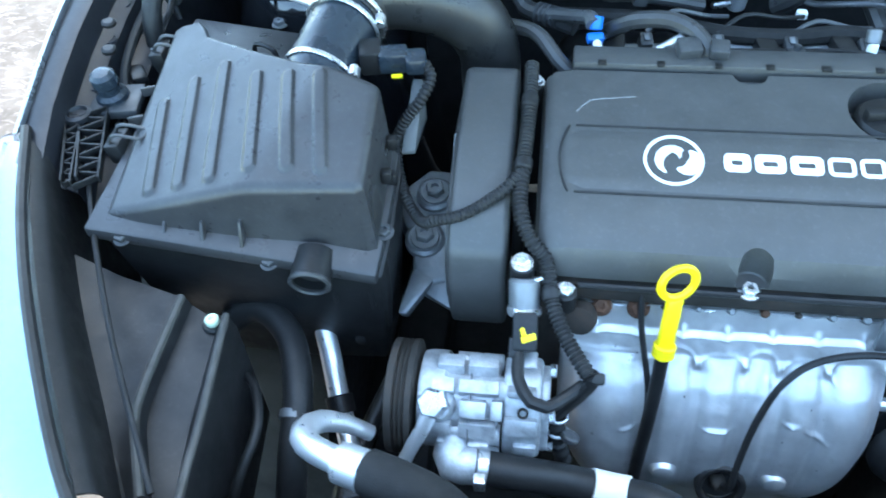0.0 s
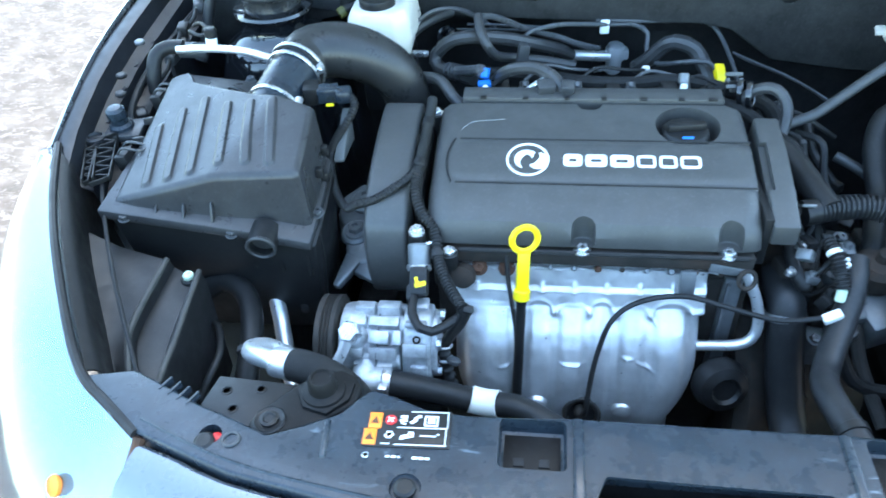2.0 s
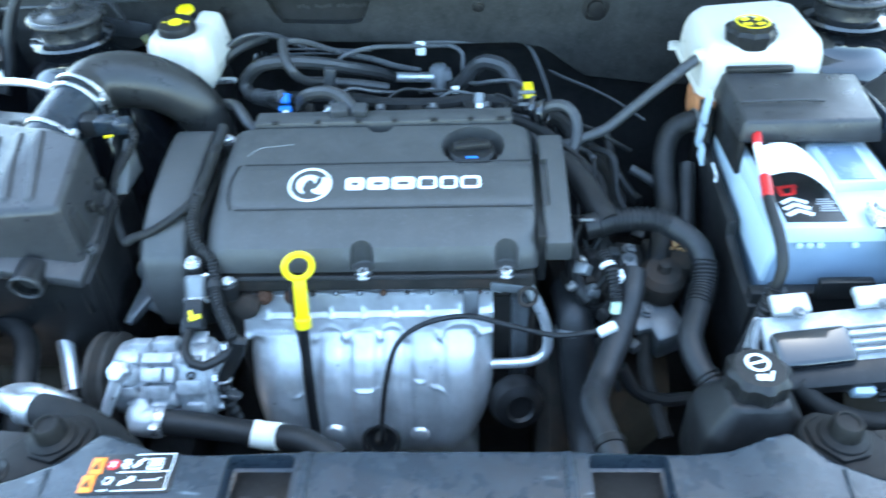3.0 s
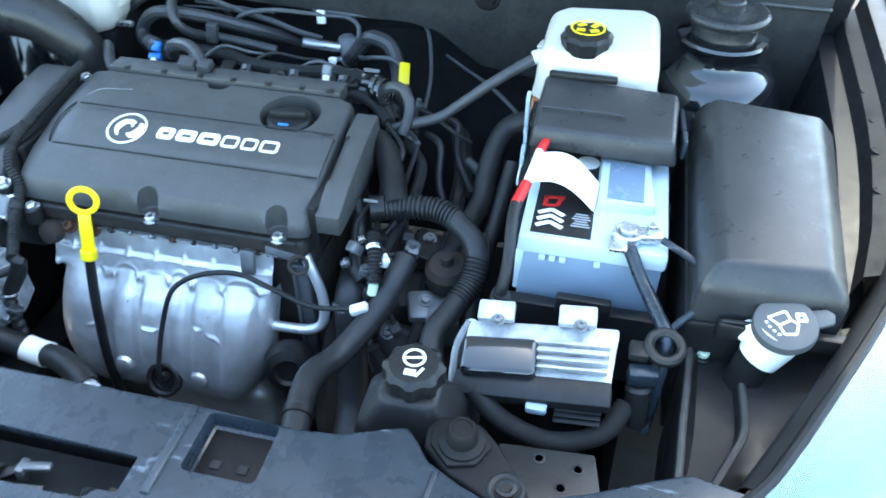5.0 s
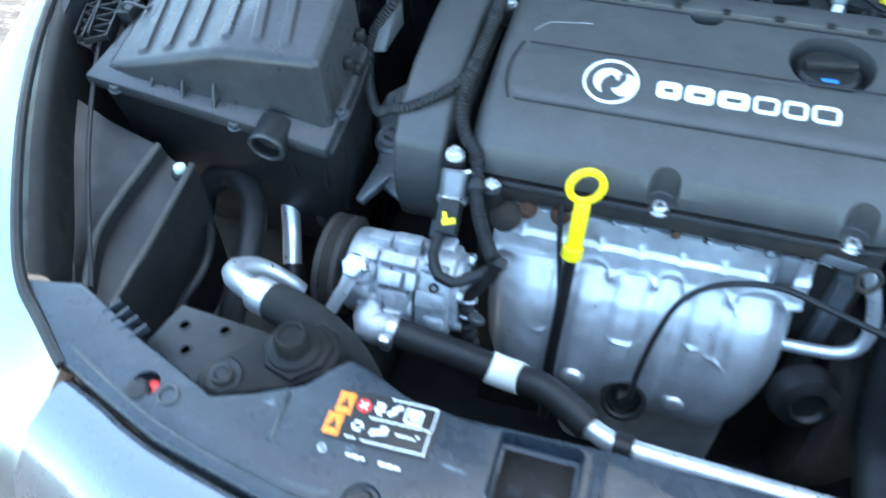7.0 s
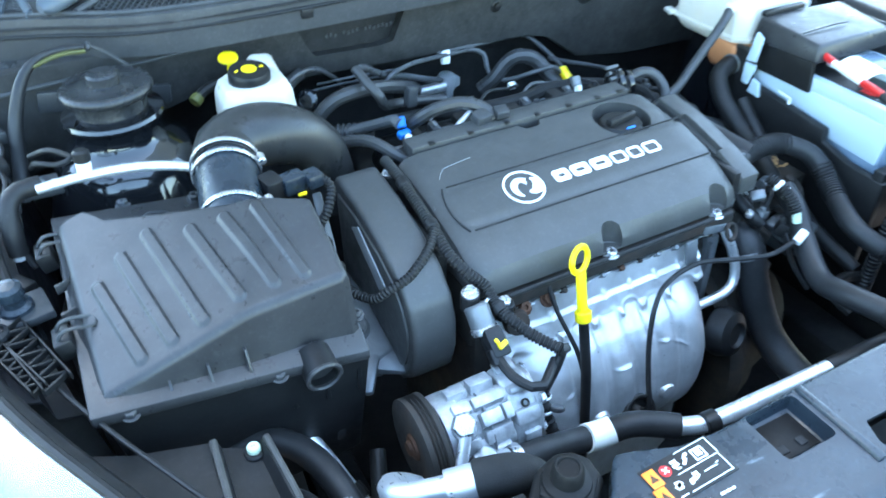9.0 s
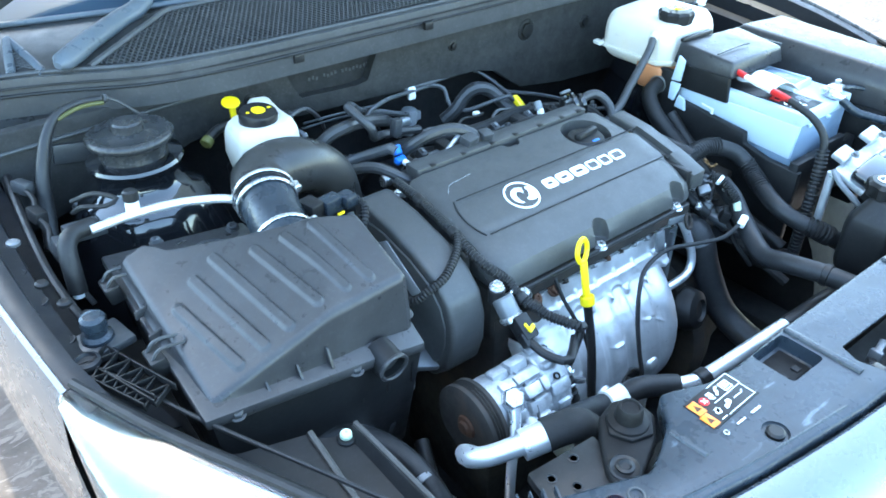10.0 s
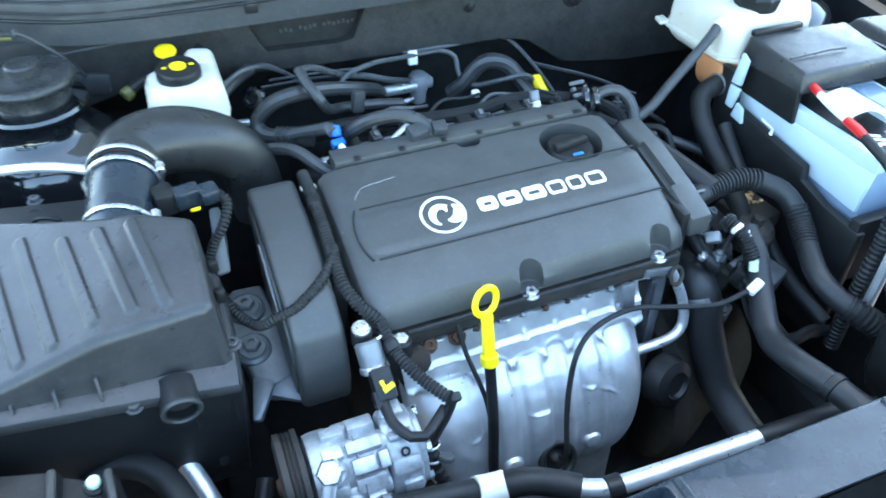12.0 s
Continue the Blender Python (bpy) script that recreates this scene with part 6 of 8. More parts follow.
tube(b, [(-0.852, 0.93, 0.915), (-0.862, 0.80, 0.905), (-0.868, 0.66, 0.893), (-0.862, 0.57, 0.878), (-0.852, 0.53, 0.86), (-0.842, 0.50, 0.82)], 0.006, 8)
solo("wing_loom", b, RUBBER, "black wiring loom along the inner wing", "loom")
b = BM()
box(b, (-0.80, 0.715, 0.905), (0.05, 0.045, 0.012), (0, 6, 8), bev=0.003)
wb = solo("wing_bracket", b, COWL, "grey bracket plate on the inner wing", "bracket")
bolt(wb, (-0.80, 0.715, 0.911), (0, 0, 1), 0.007, MOUNT)


# ---- right side of the bay ----
res = thing("coolant_reservoir", (0.48, 0.70, 0.75), "white plastic coolant tank with black and yellow cap", "reservoir")
pts = ((-1, -0.75), (-0.75, -1), (0.75, -1), (1, -0.75), (1, 0.75), (0.75, 1), (-0.75, 1), (-1, 0.75))


def tank_ring(f, z, dx=0.0, dy=0.0):
    return [V(0.488 + dx + sx * 0.092 * f, 0.724 + dy + sy * 0.098 * f, z + 0.004 * sx) for sx, sy in pts]


b = BM()
loops(b, [tank_ring(f, z) for f, z in ((0.80, 0.868), (0.94, 0.880), (1.0, 0.894), (1.0, 0.926), (0.985, 0.945), (0.93, 0.964), (0.84, 0.974))])
bmesh.ops.recalc_face_normals(b, faces=b.faces)
soften(b, b.verts, 0.008, 3)
part("tank", b, TANK, res)
b = BM()
loops(b, [tank_ring(f, z) for f, z in ((0.99, 0.893), (1.035, 0.894), (1.035, 0.899), (0.99, 0.901))])
part("seam", b, TANK, res)
b = BM()
block(b, [V(0.380, 0.800, 0.892), V(0.400, 0.800, 0.892), V(0.405, 0.828, 0.892), V(0.386, 0.828, 0.892)], [V(0.380, 0.800, 0.900), V(0.400, 0.800, 0.900), V(0.405, 0.828, 0.900), V(0.386, 0.828, 0.900)], 0.003)
part("mounting_ear", b, TANK, res)
for y in (0.665, 0.715, 0.765):
    b = BM()
    block(b, [V(0.3975, y - 0.003, 0.900), V(0.404, y - 0.003, 0.900), V(0.404, y + 0.003, 0.900), V(0.3975, y + 0.003, 0.900)], [V(0.4005, y - 0.003, 0.940), V(0.406, y - 0.003, 0.940), V(0.406, y + 0.003, 0.940), V(0.4005, y + 0.003, 0.940)], 0.001)
    part("moulded_rib", b, TANK, res)
b = BM()
loops(b, [[V(0.438 + sx * 0.044 * f, 0.668 + sy * 0.040 * f, z) for sx, sy in pts] for f, z in ((0.55, 0.822), (0.85, 0.828), (0.98, 0.842), (1.02, 0.872), (1.0, 0.884))])
bmesh.ops.recalc_face_normals(b, faces=b.faces)
soften(b, b.verts, 0.005, 2)
part("lower_tank", b, COOLANT, res, "orange-stained lower part")
b = BM()
lathe(b, (0.466, 0.668, 0.952), (0, 0, 1), [(0.032, 0), (0.033, 0.012), (0.036, 0.014), (0.036, 0.034), (0.032, 0.040), (0.01, 0.040)], 30)
for i, v in enumerate(b.verts):
    r_ = V(v.co.x - 0.466, v.co.y - 0.668, 0)
    if 0.970 < v.co.z < 0.996 and (i % 30) % 3 == 0:
        v.co += r_.normalized() * 0.004
cap = part("cap", b, BLACK, res, "black ribbed pressure cap")
b = BM()
ring(b, (0.466, 0.668, 0.9985), (0, 0, 1), 0.026, 0.003, 0.0012, 28)
for k in range(4):
    box(b, (0.466 + 0.010 * (k % 2 * 2 - 1), 0.668 + 0.009 * (k // 2 * 2 - 1), 0.9988), (0.013, 0.009, 0.001), (0, 0, 20 * k), bev=0.0003)
part("mark", b, YELLOW, cap, "yellow warning print")
b = BM()
rod(b, (0.425, 0.678, 0.952), (0.388, 0.664, 0.943), 0.011, 12)
part("nipple", b, TANK, res)
b = BM()
tube(b, [(0.396, 0.667, 0.944), (0.366, 0.650, 0.930), (0.325, 0.637, 0.902), (0.285, 0.628, 0.870), (0.25, 0.617, 0.846), (0.205, 0.602, 0.836), (0.17, 0.60, 0.822)], 0.0086, 12)
solo("vent_hose", b, COWL, "thin grey rubber vent hose from the coolant tank", "hose")

# battery
bat = thing("battery", (0.52, 0.46, 0.70), "pale blue-grey car battery with black label under a black cover", "battery")
b = BM()
box(b, (0.515, 0.465, 0.78), (0.178, 0.30, 0.15), bev=0.005)
part("case", b, SHADED_CASE, bat)
b = BM()
box(b, (0.515, 0.465, 0.8645), (0.184, 0.306, 0.026), bev=0.004)
part("top", b, BATTERY, bat)
b = BM()
block(b, [V(0.512, 0.387, 0.872), V(0.590, 0.391, 0.872), V(0.582, 0.494, 0.872), V(0.512, 0.494, 0.872)], [V(0.514, 0.390, 0.891), V(0.588, 0.394, 0.891), V(0.580, 0.492, 0.891), V(0.514, 0.492, 0.891)], 0.004)
part("vent_block", b, BATTERY, bat)
b = BM()
box(b, (0.549, 0.438, 0.8918), (0.047, 0.082, 0.0012), bev=0.0004)
part("window", b, GLASSY, bat, "smoky blue-grey panel")
for k in range(4):
    b = BM()
    box(b, (0.455 + k * 0.013 + (0.03 if k > 2 else 0), 0.3105, 0.8495), (0.008, 0.006, 0.006), bev=0.001)
    part("lid_tooth", b, BATTERY, bat)
b = BM()
box(b, (0.474, 0.418, 0.8782), (0.076, 0.190, 0.001), bev=0.0003)
label = part("label", b, BLACK, bat, "black label with white chevrons and red mark")
for k in range(3):
    b = BM()
    for s in (-1, 1):
        box(b, (0.458 + s * 0.0080, 0.342 + k * 0.013, 0.8792), (0.020, 0.0065, 0.0008), (0, 0, -s * 32), bev=0.0002)
    part("chevron", b, PRINT, label)
b = BM()
for x, y, w, d, r in ((0.448, 0.390, 0.006, 0.022, 0), (0.460, 0.400, 0.026, 0.006, 8), (0.466, 0.391, 0.006, 0.016, -20), (0.456, 0.382, 0.016, 0.005, 8)):
    box(b, (x, y, 0.8792), (w, d, 0.0008), (0, 0, r), bev=0.0002)
part("red_mark", b, RED, label, "red angular mark")
for k in range(6):
    b = BM()
    box(b, (0.497, 0.345 + k * 0.005, 0.8792), (0.024 - 0.004 * (k % 3), 0.0022, 0.0008), bev=0.0001)
    part("mark", b, LABEL, label)
b = BM()
lathe(b, (0.496, 0.492, 0.878), (0, 0, 1), [(0.016, 0), (0.016, 0.0012), (0.001, 0.0013)], 20)
part("white_disc", b, WHITE, label)
b = BM()
rows = []
for k in range(17):
    s = k / 16
    a = V(0.418, 0.386, 0.906).lerp(V(0.511, 0.372, 0.886), s)
    c = V(0.428, 0.446, 0.915).lerp(V(0.514, 0.432, 0.888), s)
    lift = V(0, 0.004 * math.sin(s * math.pi), 0.018 * math.sin(s * math.pi) ** 1.1)
    rows.append([a.lerp(c, u) + lift + V(0, 0, 0.002 * math.sin(u * math.pi)) for u in (0, 0.33, 0.66, 1)])
sheet(b, rows, 0.0012)
solo("white_tag", b, WHITE, "curled white paper tag lying on the battery", "tag")
b = BM()
tube(b, [(0.438, 0.500, 0.914), (0.434, 0.475, 0.915), (0.429, 0.452, 0.913)], 0.0065, 10)
rs = solo("red_cable_sleeve", b, RED, "red positive battery cable in two sleeves", "cable")
b = BM()
tube(b, [(0.421, 0.386, 0.905), (0.417, 0.363, 0.904), (0.413, 0.343, 0.902)], 0.0072, 10)
part("front_sleeve", b, RED, rs)
b = BM()
tube(b, [(0.429, 0.453, 0.913), (0.425, 0.42, 0.908), (0.421, 0.384, 0.905)], 0.006, 10)
part("wrap", b, WHITE, rs, "white wrap")
b = BM()
tube(b, [(0.414, 0.348, 0.902), (0.413, 0.325, 0.897), (0.416, 0.290, 0.882), (0.417, 0.262, 0.855), (0.410, 0.250, 0.815)], 0.0075, 12)
bc = solo("battery_cable", b, RUBBER, "black battery cable hanging beside the tray in a ribbed sleeve", "cable")
b = BM()
tube(b, [(0.414, 0.254, 0.83), (0.405, 0.247, 0.79), (0.394, 0.242, 0.73), (0.386, 0.24, 0.66), (0.386, 0.24, 0.58)], 0.0115, 12, step=0.004, ribs=(0.008, 0.0022))
part("ribbed_sleeve", b, HOSE, bc)
# terminal and earth cable
b = BM()
rod(b, (0.555, 0.332, 0.872), (0.555, 0.332, 0.90), 0.011, 16)
term = solo("battery_clamp", b, STEEL, "steel battery terminal clamp", "clamp")
b = BM()
ring(b, (0.555, 0.332, 0.888), (0, 0, 1), 0.019, 0.007, 0.014, 24)
box(b, (0.580, 0.336, 0.888), (0.034, 0.022, 0.012), (0, 0, 8), bev=0.003)
box(b, (0.545, 0.312, 0.886), (0.022, 0.026, 0.006), (0, 0, 0), bev=0.002)
part("jaw", b, STEEL, term)
b = BM()
rod(b, (0.583, 0.337, 0.888), (0.583, 0.337, 0.905), 0.006, 6)
part("nut", b, STEEL, term)
b = BM()
tube(b, [(0.59, 0.336, 0.888), (0.618, 0.318, 0.885), (0.646, 0.302, 0.877), (0.656, 0.285, 0.868), (0.648, 0.258, 0.858), (0.630, 0.24, 0.850), (0.612, 0.222, 0.835), (0.606, 0.20, 0.81)], 0.0045, 10)
solo("earth_cable", b, GREY, "thin grey earth cable from the battery clamp", "cable")
b = BM()
tube(b, [(0.556, 0.325, 0.884), (0.568, 0.305, 0.868), (0.582, 0.285, 0.852), (0.600, 0.245, 0.845), (0.612, 0.212, 0.84), (0.610, 0.19, 0.80), (0.606, 0.17, 0.72)], 0.0085, 12)
solo("earth_lead", b, GREY, "thick grey earth lead", "cable")
# cover over the rear half
bc = thing("battery_cover", (0.51, 0.56, 0.88), "black plastic battery terminal cover", "cover")
b = BM()
block(b, [V(0.410, 0.470, 0.905), V(0.612, 0.478, 0.895), V(0.620, 0.600, 0.90), V(0.408, 0.618, 0.90)],
      [V(0.416, 0.478, 0.936), V(0.605, 0.486, 0.930), V(0.607, 0.600, 0.944), V(0.416, 0.612, 0.946)], 0.006, 3)
shell = part("shell", b, LID, bc)
b = BM()
box(b, (0.541, 0.570, 0.947), (0.007, 0.105, 0.010), (4, -2, -2), bev=0)
carve(shell, b)
b = BM()
tube(b, [(0.420, 0.520, 0.943), (0.50, 0.524, 0.942), (0.536, 0.523, 0.940)], 0.0018, 6)
part("crease", b, LID, bc)
b = BM()
box(b, (0.47, 0.61, 0.948), (0.10, 0.012, 0.010), bev=0.003)
part("tab", b, BLACK, bc)
b = BM()
box(b, (0.617, 0.54, 0.915), (0.006, 0.09, 0.03), (0, 0, 3), bev=0.002)
part("side_panel", b, GREY, bc)
# pale panel added over the battery's side, as that side catches the light
b = BM()
block(b, [V(0.4205, 0.318, 0.782), V(0.430, 0.318, 0.782), V(0.430, 0.60, 0.800), V(0.4205, 0.60, 0.800)], [V(0.4215, 0.314, 0.853), V(0.432, 0.314, 0.853), V(0.432, 0.612, 0.853), V(0.4215, 0.612, 0.853)], 0.002)
part("side_skirt", b, BATTERY, bat)
# battery tray wall with pale tabs
tr = thing("battery_tray", (0.41, 0.45, 0.55), "black battery tray wall with pale tabs", "tray")
b = BM()
prism(b, [(0.28, 0.55), (0.64, 0.55), (0.64, 0.885), (0.600, 0.885), (0.590, 0.832), (0.560, 0.828), (0.412, 0.812), (0.408, 0.790), (0.352, 0.776), (0.28, 0.772)], "x", 0.398, 0.414, 0.003)
part("wall", b, BLACK, tr)
b = BM()
block(b, [V(0.4155, 0.475, 0.850), V(0.424, 0.475, 0.850), V(0.424, 0.60, 0.850), V(0.4155, 0.60, 0.850)], [V(0.413, 0.480, 0.906), V(0.424, 0.480, 0.906), V(0.424, 0.61, 0.906), V(0.413, 0.61, 0.906)], 0.002)
part("cover_flap", b, BLACK, tr, "black side flap below the battery cover")
for pts_ in ([(0.602, 0.870), (0.580, 0.872), (0.576, 0.918), (0.592, 0.926)], [(0.603, 0.828), (0.588, 0.826), (0.578, 0.866), (0.602, 0.866)], [(0.584, 0.815), (0.556, 0.812), (0.562, 0.838), (0.578, 0.842)]):
    b = BM()
    prism(b, pts_, "x", 0.392, 0.398, 0.001)
    part("tab", b, BATTERY, tr, "pale plastic tab")
b = BM()
for pts_ in ([(0.492, 0.838), (0.520, 0.842), (0.520, 0.839), (0.492, 0.835)], [(0.490, 0.826), (0.496, 0.826), (0.494, 0.838), (0.491, 0.838)]):
    prism(b, pts_, "x", 0.3965, 0.399, 0)
part("mark", b, PRINT, tr, "small white outline mark")
b = BM()
box(b, (0.51, 0.295, 0.73), (0.22, 0.02, 0.12), bev=0.004)
box(b, (0.515, 0.284, 0.80), (0.07, 0.014, 0.03), bev=0.004)
part("front_wall", b, BLACK, tr)

# fuse box
fb = thing("fuse_box", (0.73, 0.42, 0.75), "large satin black fuse box with a domed lid", "fuse box")
b = BM()
low = [V(0.634, 0.242, 0.842), V(0.800, 0.250, 0.842), V(0.838, 0.625, 0.842), V(0.640, 0.650, 0.842)]
mid = [V(0.637, 0.245, 0.895), V(0.799, 0.253, 0.895), V(0.836, 0.622, 0.895), V(0.643, 0.645, 0.900)]
high = [V(0.655, 0.262, 0.926), V(0.772, 0.270, 0.926), V(0.806, 0.608, 0.930), V(0.664, 0.626, 0.932)]
vs = loops(b, [low, mid, high])
bmesh.ops.recalc_face_normals(b, faces=b.faces)
soften(b, vs, 0.009, 4, angle=12)
part("lid", b, LID, fb, sharp=40)
b = BM()
block(b, [V(0.645, 0.26, 0.62), V(0.80, 0.26, 0.62), V(0.82, 0.62, 0.62), V(0.645, 0.63, 0.62)], [V(0.630, 0.238, 0.846), V(0.806, 0.246, 0.846), V(0.843, 0.630, 0.846), V(0.636, 0.655, 0.846)], 0.005)
part("base", b, BLACK, fb)
b = BM()
tube(b, [(0.668, 0.240, 0.852), (0.670, 0.234, 0.862), (0.690, 0.233, 0.864), (0.710, 0.235, 0.862), (0.714, 0.241, 0.852)], 0.0025, 6, step=0.005)
part("wire_latch", b, BLACK, fb)
for x, y in ((0.69, 0.235), (0.72, 0.642), (0.79, 0.235)):
    b = BM()
    box(b, (x, y, 0.85), (0.05, 0.014, 0.022), bev=0.003)
    part("latch", b, BLACK, fb)

# control unit with cooling fins
cu = thing("control_unit", (0.47, 0.18, 0.72), "cast aluminium control unit with fins and plugs", "control unit")
b = BM()
block(b, [V(0.385, 0.125, 0.775), V(0.555, 0.125, 0.795), V(0.56, 0.205, 0.82), V(0.383, 0.205, 0.80)], [V(0.383, 0.135, 0.792), V(0.555, 0.135, 0.815), V(0.56, 0.212, 0.845), V(0.383, 0.212, 0.82)], 0.004)
part("case", b, CAST, cu)
for x in (0.415, 0.51):
    b = BM()
    box(b, (x, 0.216, 0.836 + (x - 0.415) * 0.13), (0.044, 0.026, 0.012), (20, -7, 0), bev=0.003)
    part("lug", b, CAST, cu)
    bolt(cu, (x + 0.004, 0.197, 0.842 + (x - 0.415) * 0.13), (0, -0.3, 1), 0.006, MOUNT)
for k in range(4):
    b = BM()
    box(b, (0.508, 0.180 - k * 0.0085, 0.838 - k * 0.0045), (0.084, 0.0035, 0.010), (15, -7, 0), bev=0.001)
    part("fin", b, CAST, cu)
b = BM()
box(b, (0.470, 0.136, 0.800), (0.178, 0.030, 0.026), (22, -7, 0), bev=0.004)
part("lower_case", b, BLACK, cu, "black finned lower case")
b = BM()
box(b, (0.428, 0.160, 0.818), (0.088, 0.048, 0.022), (18, -7, 2), bev=0.008, seg=3)
part("plug", b, DARKMETAL, cu, "large glossy black plug")
b = BM()
box(b, (0.465, 0.135, 0.800), (0.03, 0.022, 0.02), (18, -7, 4), bev=0.004)
part("plug_latch", b, BLACK, cu)
b = BM()
box(b, (0.478, 0.125, 0.79), (0.024, 0.018, 0.018), (20, 0, 0), bev=0.003)
part("tab", b, BATTERY, cu, "pale blue locking tab")
b = BM()
tube(b, [(0.405, 0.13, 0.795), (0.44, 0.112, 0.770), (0.50, 0.105, 0.755), (0.555, 0.125, 0.760), (0.578, 0.16, 0.775)], 0.012, 12)
part("loom", b, SLEEVE, cu)
for k in range(5):
    b = BM()
    box(b, (0.524, 0.140 - 0.003 * k, 0.806 - k * 0.0065), (0.052, 0.022, 0.003), (12, -6, 0), bev=0.0008)
    part("fin", b, BLACK, cu)
b = BM()
tube(b, [(0.384, 0.212, 0.815), (0.374, 0.19, 0.80), (0.374, 0.165, 0.785), (0.378, 0.14, 0.765), (0.39, 0.125, 0.74)], 0.0055, 8)
part("bracket", b, MOUNT, cu)
b = BM()
tube(b, [(0.386, 0.215, 0.81), (0.383, 0.213, 0.77), (0.380, 0.212, 0.70)], 0.008, 10)
part("support_arm", b, PIPE, cu, "bright support arm")

# ring bracket beside it
rb = thing("earth_bracket", (0.605, 0.19, 0.76), "black ring clamp and grey plug holding the earth lead", "bracket")
b = BM()
ring(b, (0.610, 0.197, 0.842), (0, -0.3, 1), 0.0235, 0.011, 0.014, 26)
box(b, (0.582, 0.190, 0.836), (0.022, 0.024, 0.012), bev=0.003)
part("ring", b, BLACK, rb)
b = BM()
box(b, (0.590, 0.176, 0.812), (0.034, 0.018, 0.026), (10, 0, 8), bev=0.004)
part("plug", b, GREY, rb)
b = BM()
rod(b, (0.588, 0.172, 0.80), (0.592, 0.155, 0.75), 0.015, 14, 0.004)
part("plug_body", b, BLACK, rb)

# steering fluid tank
ps = thing("steering_fluid_tank", (0.34, 0.09, 0.66), "black steering fluid tank with marked screw cap", "tank")
b = BM()
loops(b, [[V(0.342 + sx * 0.058 * f, 0.088 + sy * 0.045 * f, z) for sx, sy in pts] for f, z in ((0.8, 0.66), (1.0, 0.70), (1.02, 0.775), (0.95, 0.795), (0.62, 0.822), (0.55, 0.83))])
bmesh.ops.recalc_face_normals(b, faces=b.faces)
soften(b, b.verts, 0.006, 3)
part("tank", b, BLACK, ps)
b = BM()
lathe(b, (0.343, 0.100, 0.825), (0, 0, 1), [(0.028, 0), (0.031, 0.005), (0.031, 0.024), (0.027, 0.030), (0.01, 0.030)], 32)
for i, v in enumerate(b.verts):
    if 0.828 < v.co.z < 0.851 and (i % 32) % 4 in (0, 1):
        v.co += V(v.co.x - 0.343, v.co.y - 0.100, 0).normalized() * 0.004
cap = part("cap", b, BLACK, ps, "black screw cap")
b = BM()
ring(b, (0.342, 0.107, 0.8555), (0, 0, 1), 0.013, 0.003, 0.0012, 24)
box(b, (0.342, 0.107, 0.8556), (0.024, 0.003, 0.001), (0, 0, 15), bev=0.0002)
box(b, (0.342, 0.086, 0.8556), (0.012, 0.008, 0.001), (0, 0, 0), bev=0.0002)
box(b, (0.352, 0.088, 0.8556), (0.003, 0.014, 0.001), (0, 0, -25), bev=0.0002)
part("mark", b, PRINT, cap, "white pictogram")

# washer filler
wf = thing("washer_filler", (0.72, 0.20, 0.74), "pale washer filler neck with grey hinged cap", "filler")
b = BM()
tube(b, [(0.716, 0.222, 0.826), (0.726, 0.226, 0.850), (0.731, 0.229, 0.868)], [0.024, 0.027, 0.029], 22)
neck = part("neck", b, WHITE, wf, "milky white filler neck")
b = BM()
tube(b, [(0.700, 0.215, 0.70), (0.708, 0.219, 0.77), (0.716, 0.222, 0.828)], 0.0225, 18)
part("lower_neck", b, BLACK, wf)
b = BM()
box(b, (0.700, 0.234, 0.852), (0.018, 0.016, 0.026), (0, 20, 20), bev=0.005)
part("hinge", b, WHITE, wf)
cap_up = V(-0.12, -0.26, 0.96).normalized()
cap_x = V(0.94, 0.30, 0.0)
cap_x = (cap_x - cap_up * cap_x.dot(cap_up)).normalized()
cap_y = cap_up.cross(cap_x)
cap_at = V(0.733, 0.229, 0.868)
b = BM()
lathe(b, cap_at, cap_up, [(0.032, 0), (0.0345, 0.003), (0.0345, 0.010), (0.033, 0.0135), (0.029, 0.0145), (0.01, 0.0145)], 32)
tab = [cap_at + cap_x * x + cap_y * y for x, y in ((0.026, -0.012), (0.050, -0.009), (0.054, 0.002), (0.048, 0.010), (0.026, 0.012))]
block(b, [p + cap_up * 0.006 for p in tab], [p + cap_up * 0.0125 for p in tab], 0.002)
cap = part("cap", b, SPANNER, wf, "grey hinged cap with finger tab")
for x0, y0, x1, y1, w in ((-0.016, 0.010, 0.004, 0.014, 0.0028), (0.004, 0.014, 0.006, 0.002, 0.0028), (0.006, 0.002, -0.008, -0.002, 0.0028), (-0.008, -0.002, -0.016, 0.010, 0.0028), (-0.008, -0.002, -0.006, -0.014, 0.0028), (-0.006, -0.014, 0.006, -0.016, 0.0028), (0.006, -0.016, 0.012, -0.004, 0.0028), (0.012, -0.004, 0.006, 0.002, 0.0028), (0.013, 0.008, 0.022, 0.006, 0.004), (0.013, 0.000, 0.022, -0.002, 0.004), (0.0135, 0.008, 0.0135, 0.0, 0.003), (0.0215, 0.006, 0.0215, -0.002, 0.003), (-0.020, 0.006, -0.019, 0.003, 0.0025), (-0.019, 0.000, -0.017, -0.003, 0.0025), (-0.016, -0.006, -0.014, -0.009, 0.0025), (-0.013, -0.012, -0.010, -0.014, 0.0025)):
    p, q = cap_at + cap_x * x0 + cap_y * y0, cap_at + cap_x * x1 + cap_y * y1
    side = (q - p).cross(cap_up).normalized() * w / 2
    b = BM()
    block(b, [v_ + cap_up * 0.0143 for v_ in (p - side, p + side, q + side, q - side)], [v_ + cap_up * 0.0152 for v_ in (p - side, p + side, q + side, q - side)], 0)
    part("mark", b, PRINT, cap)


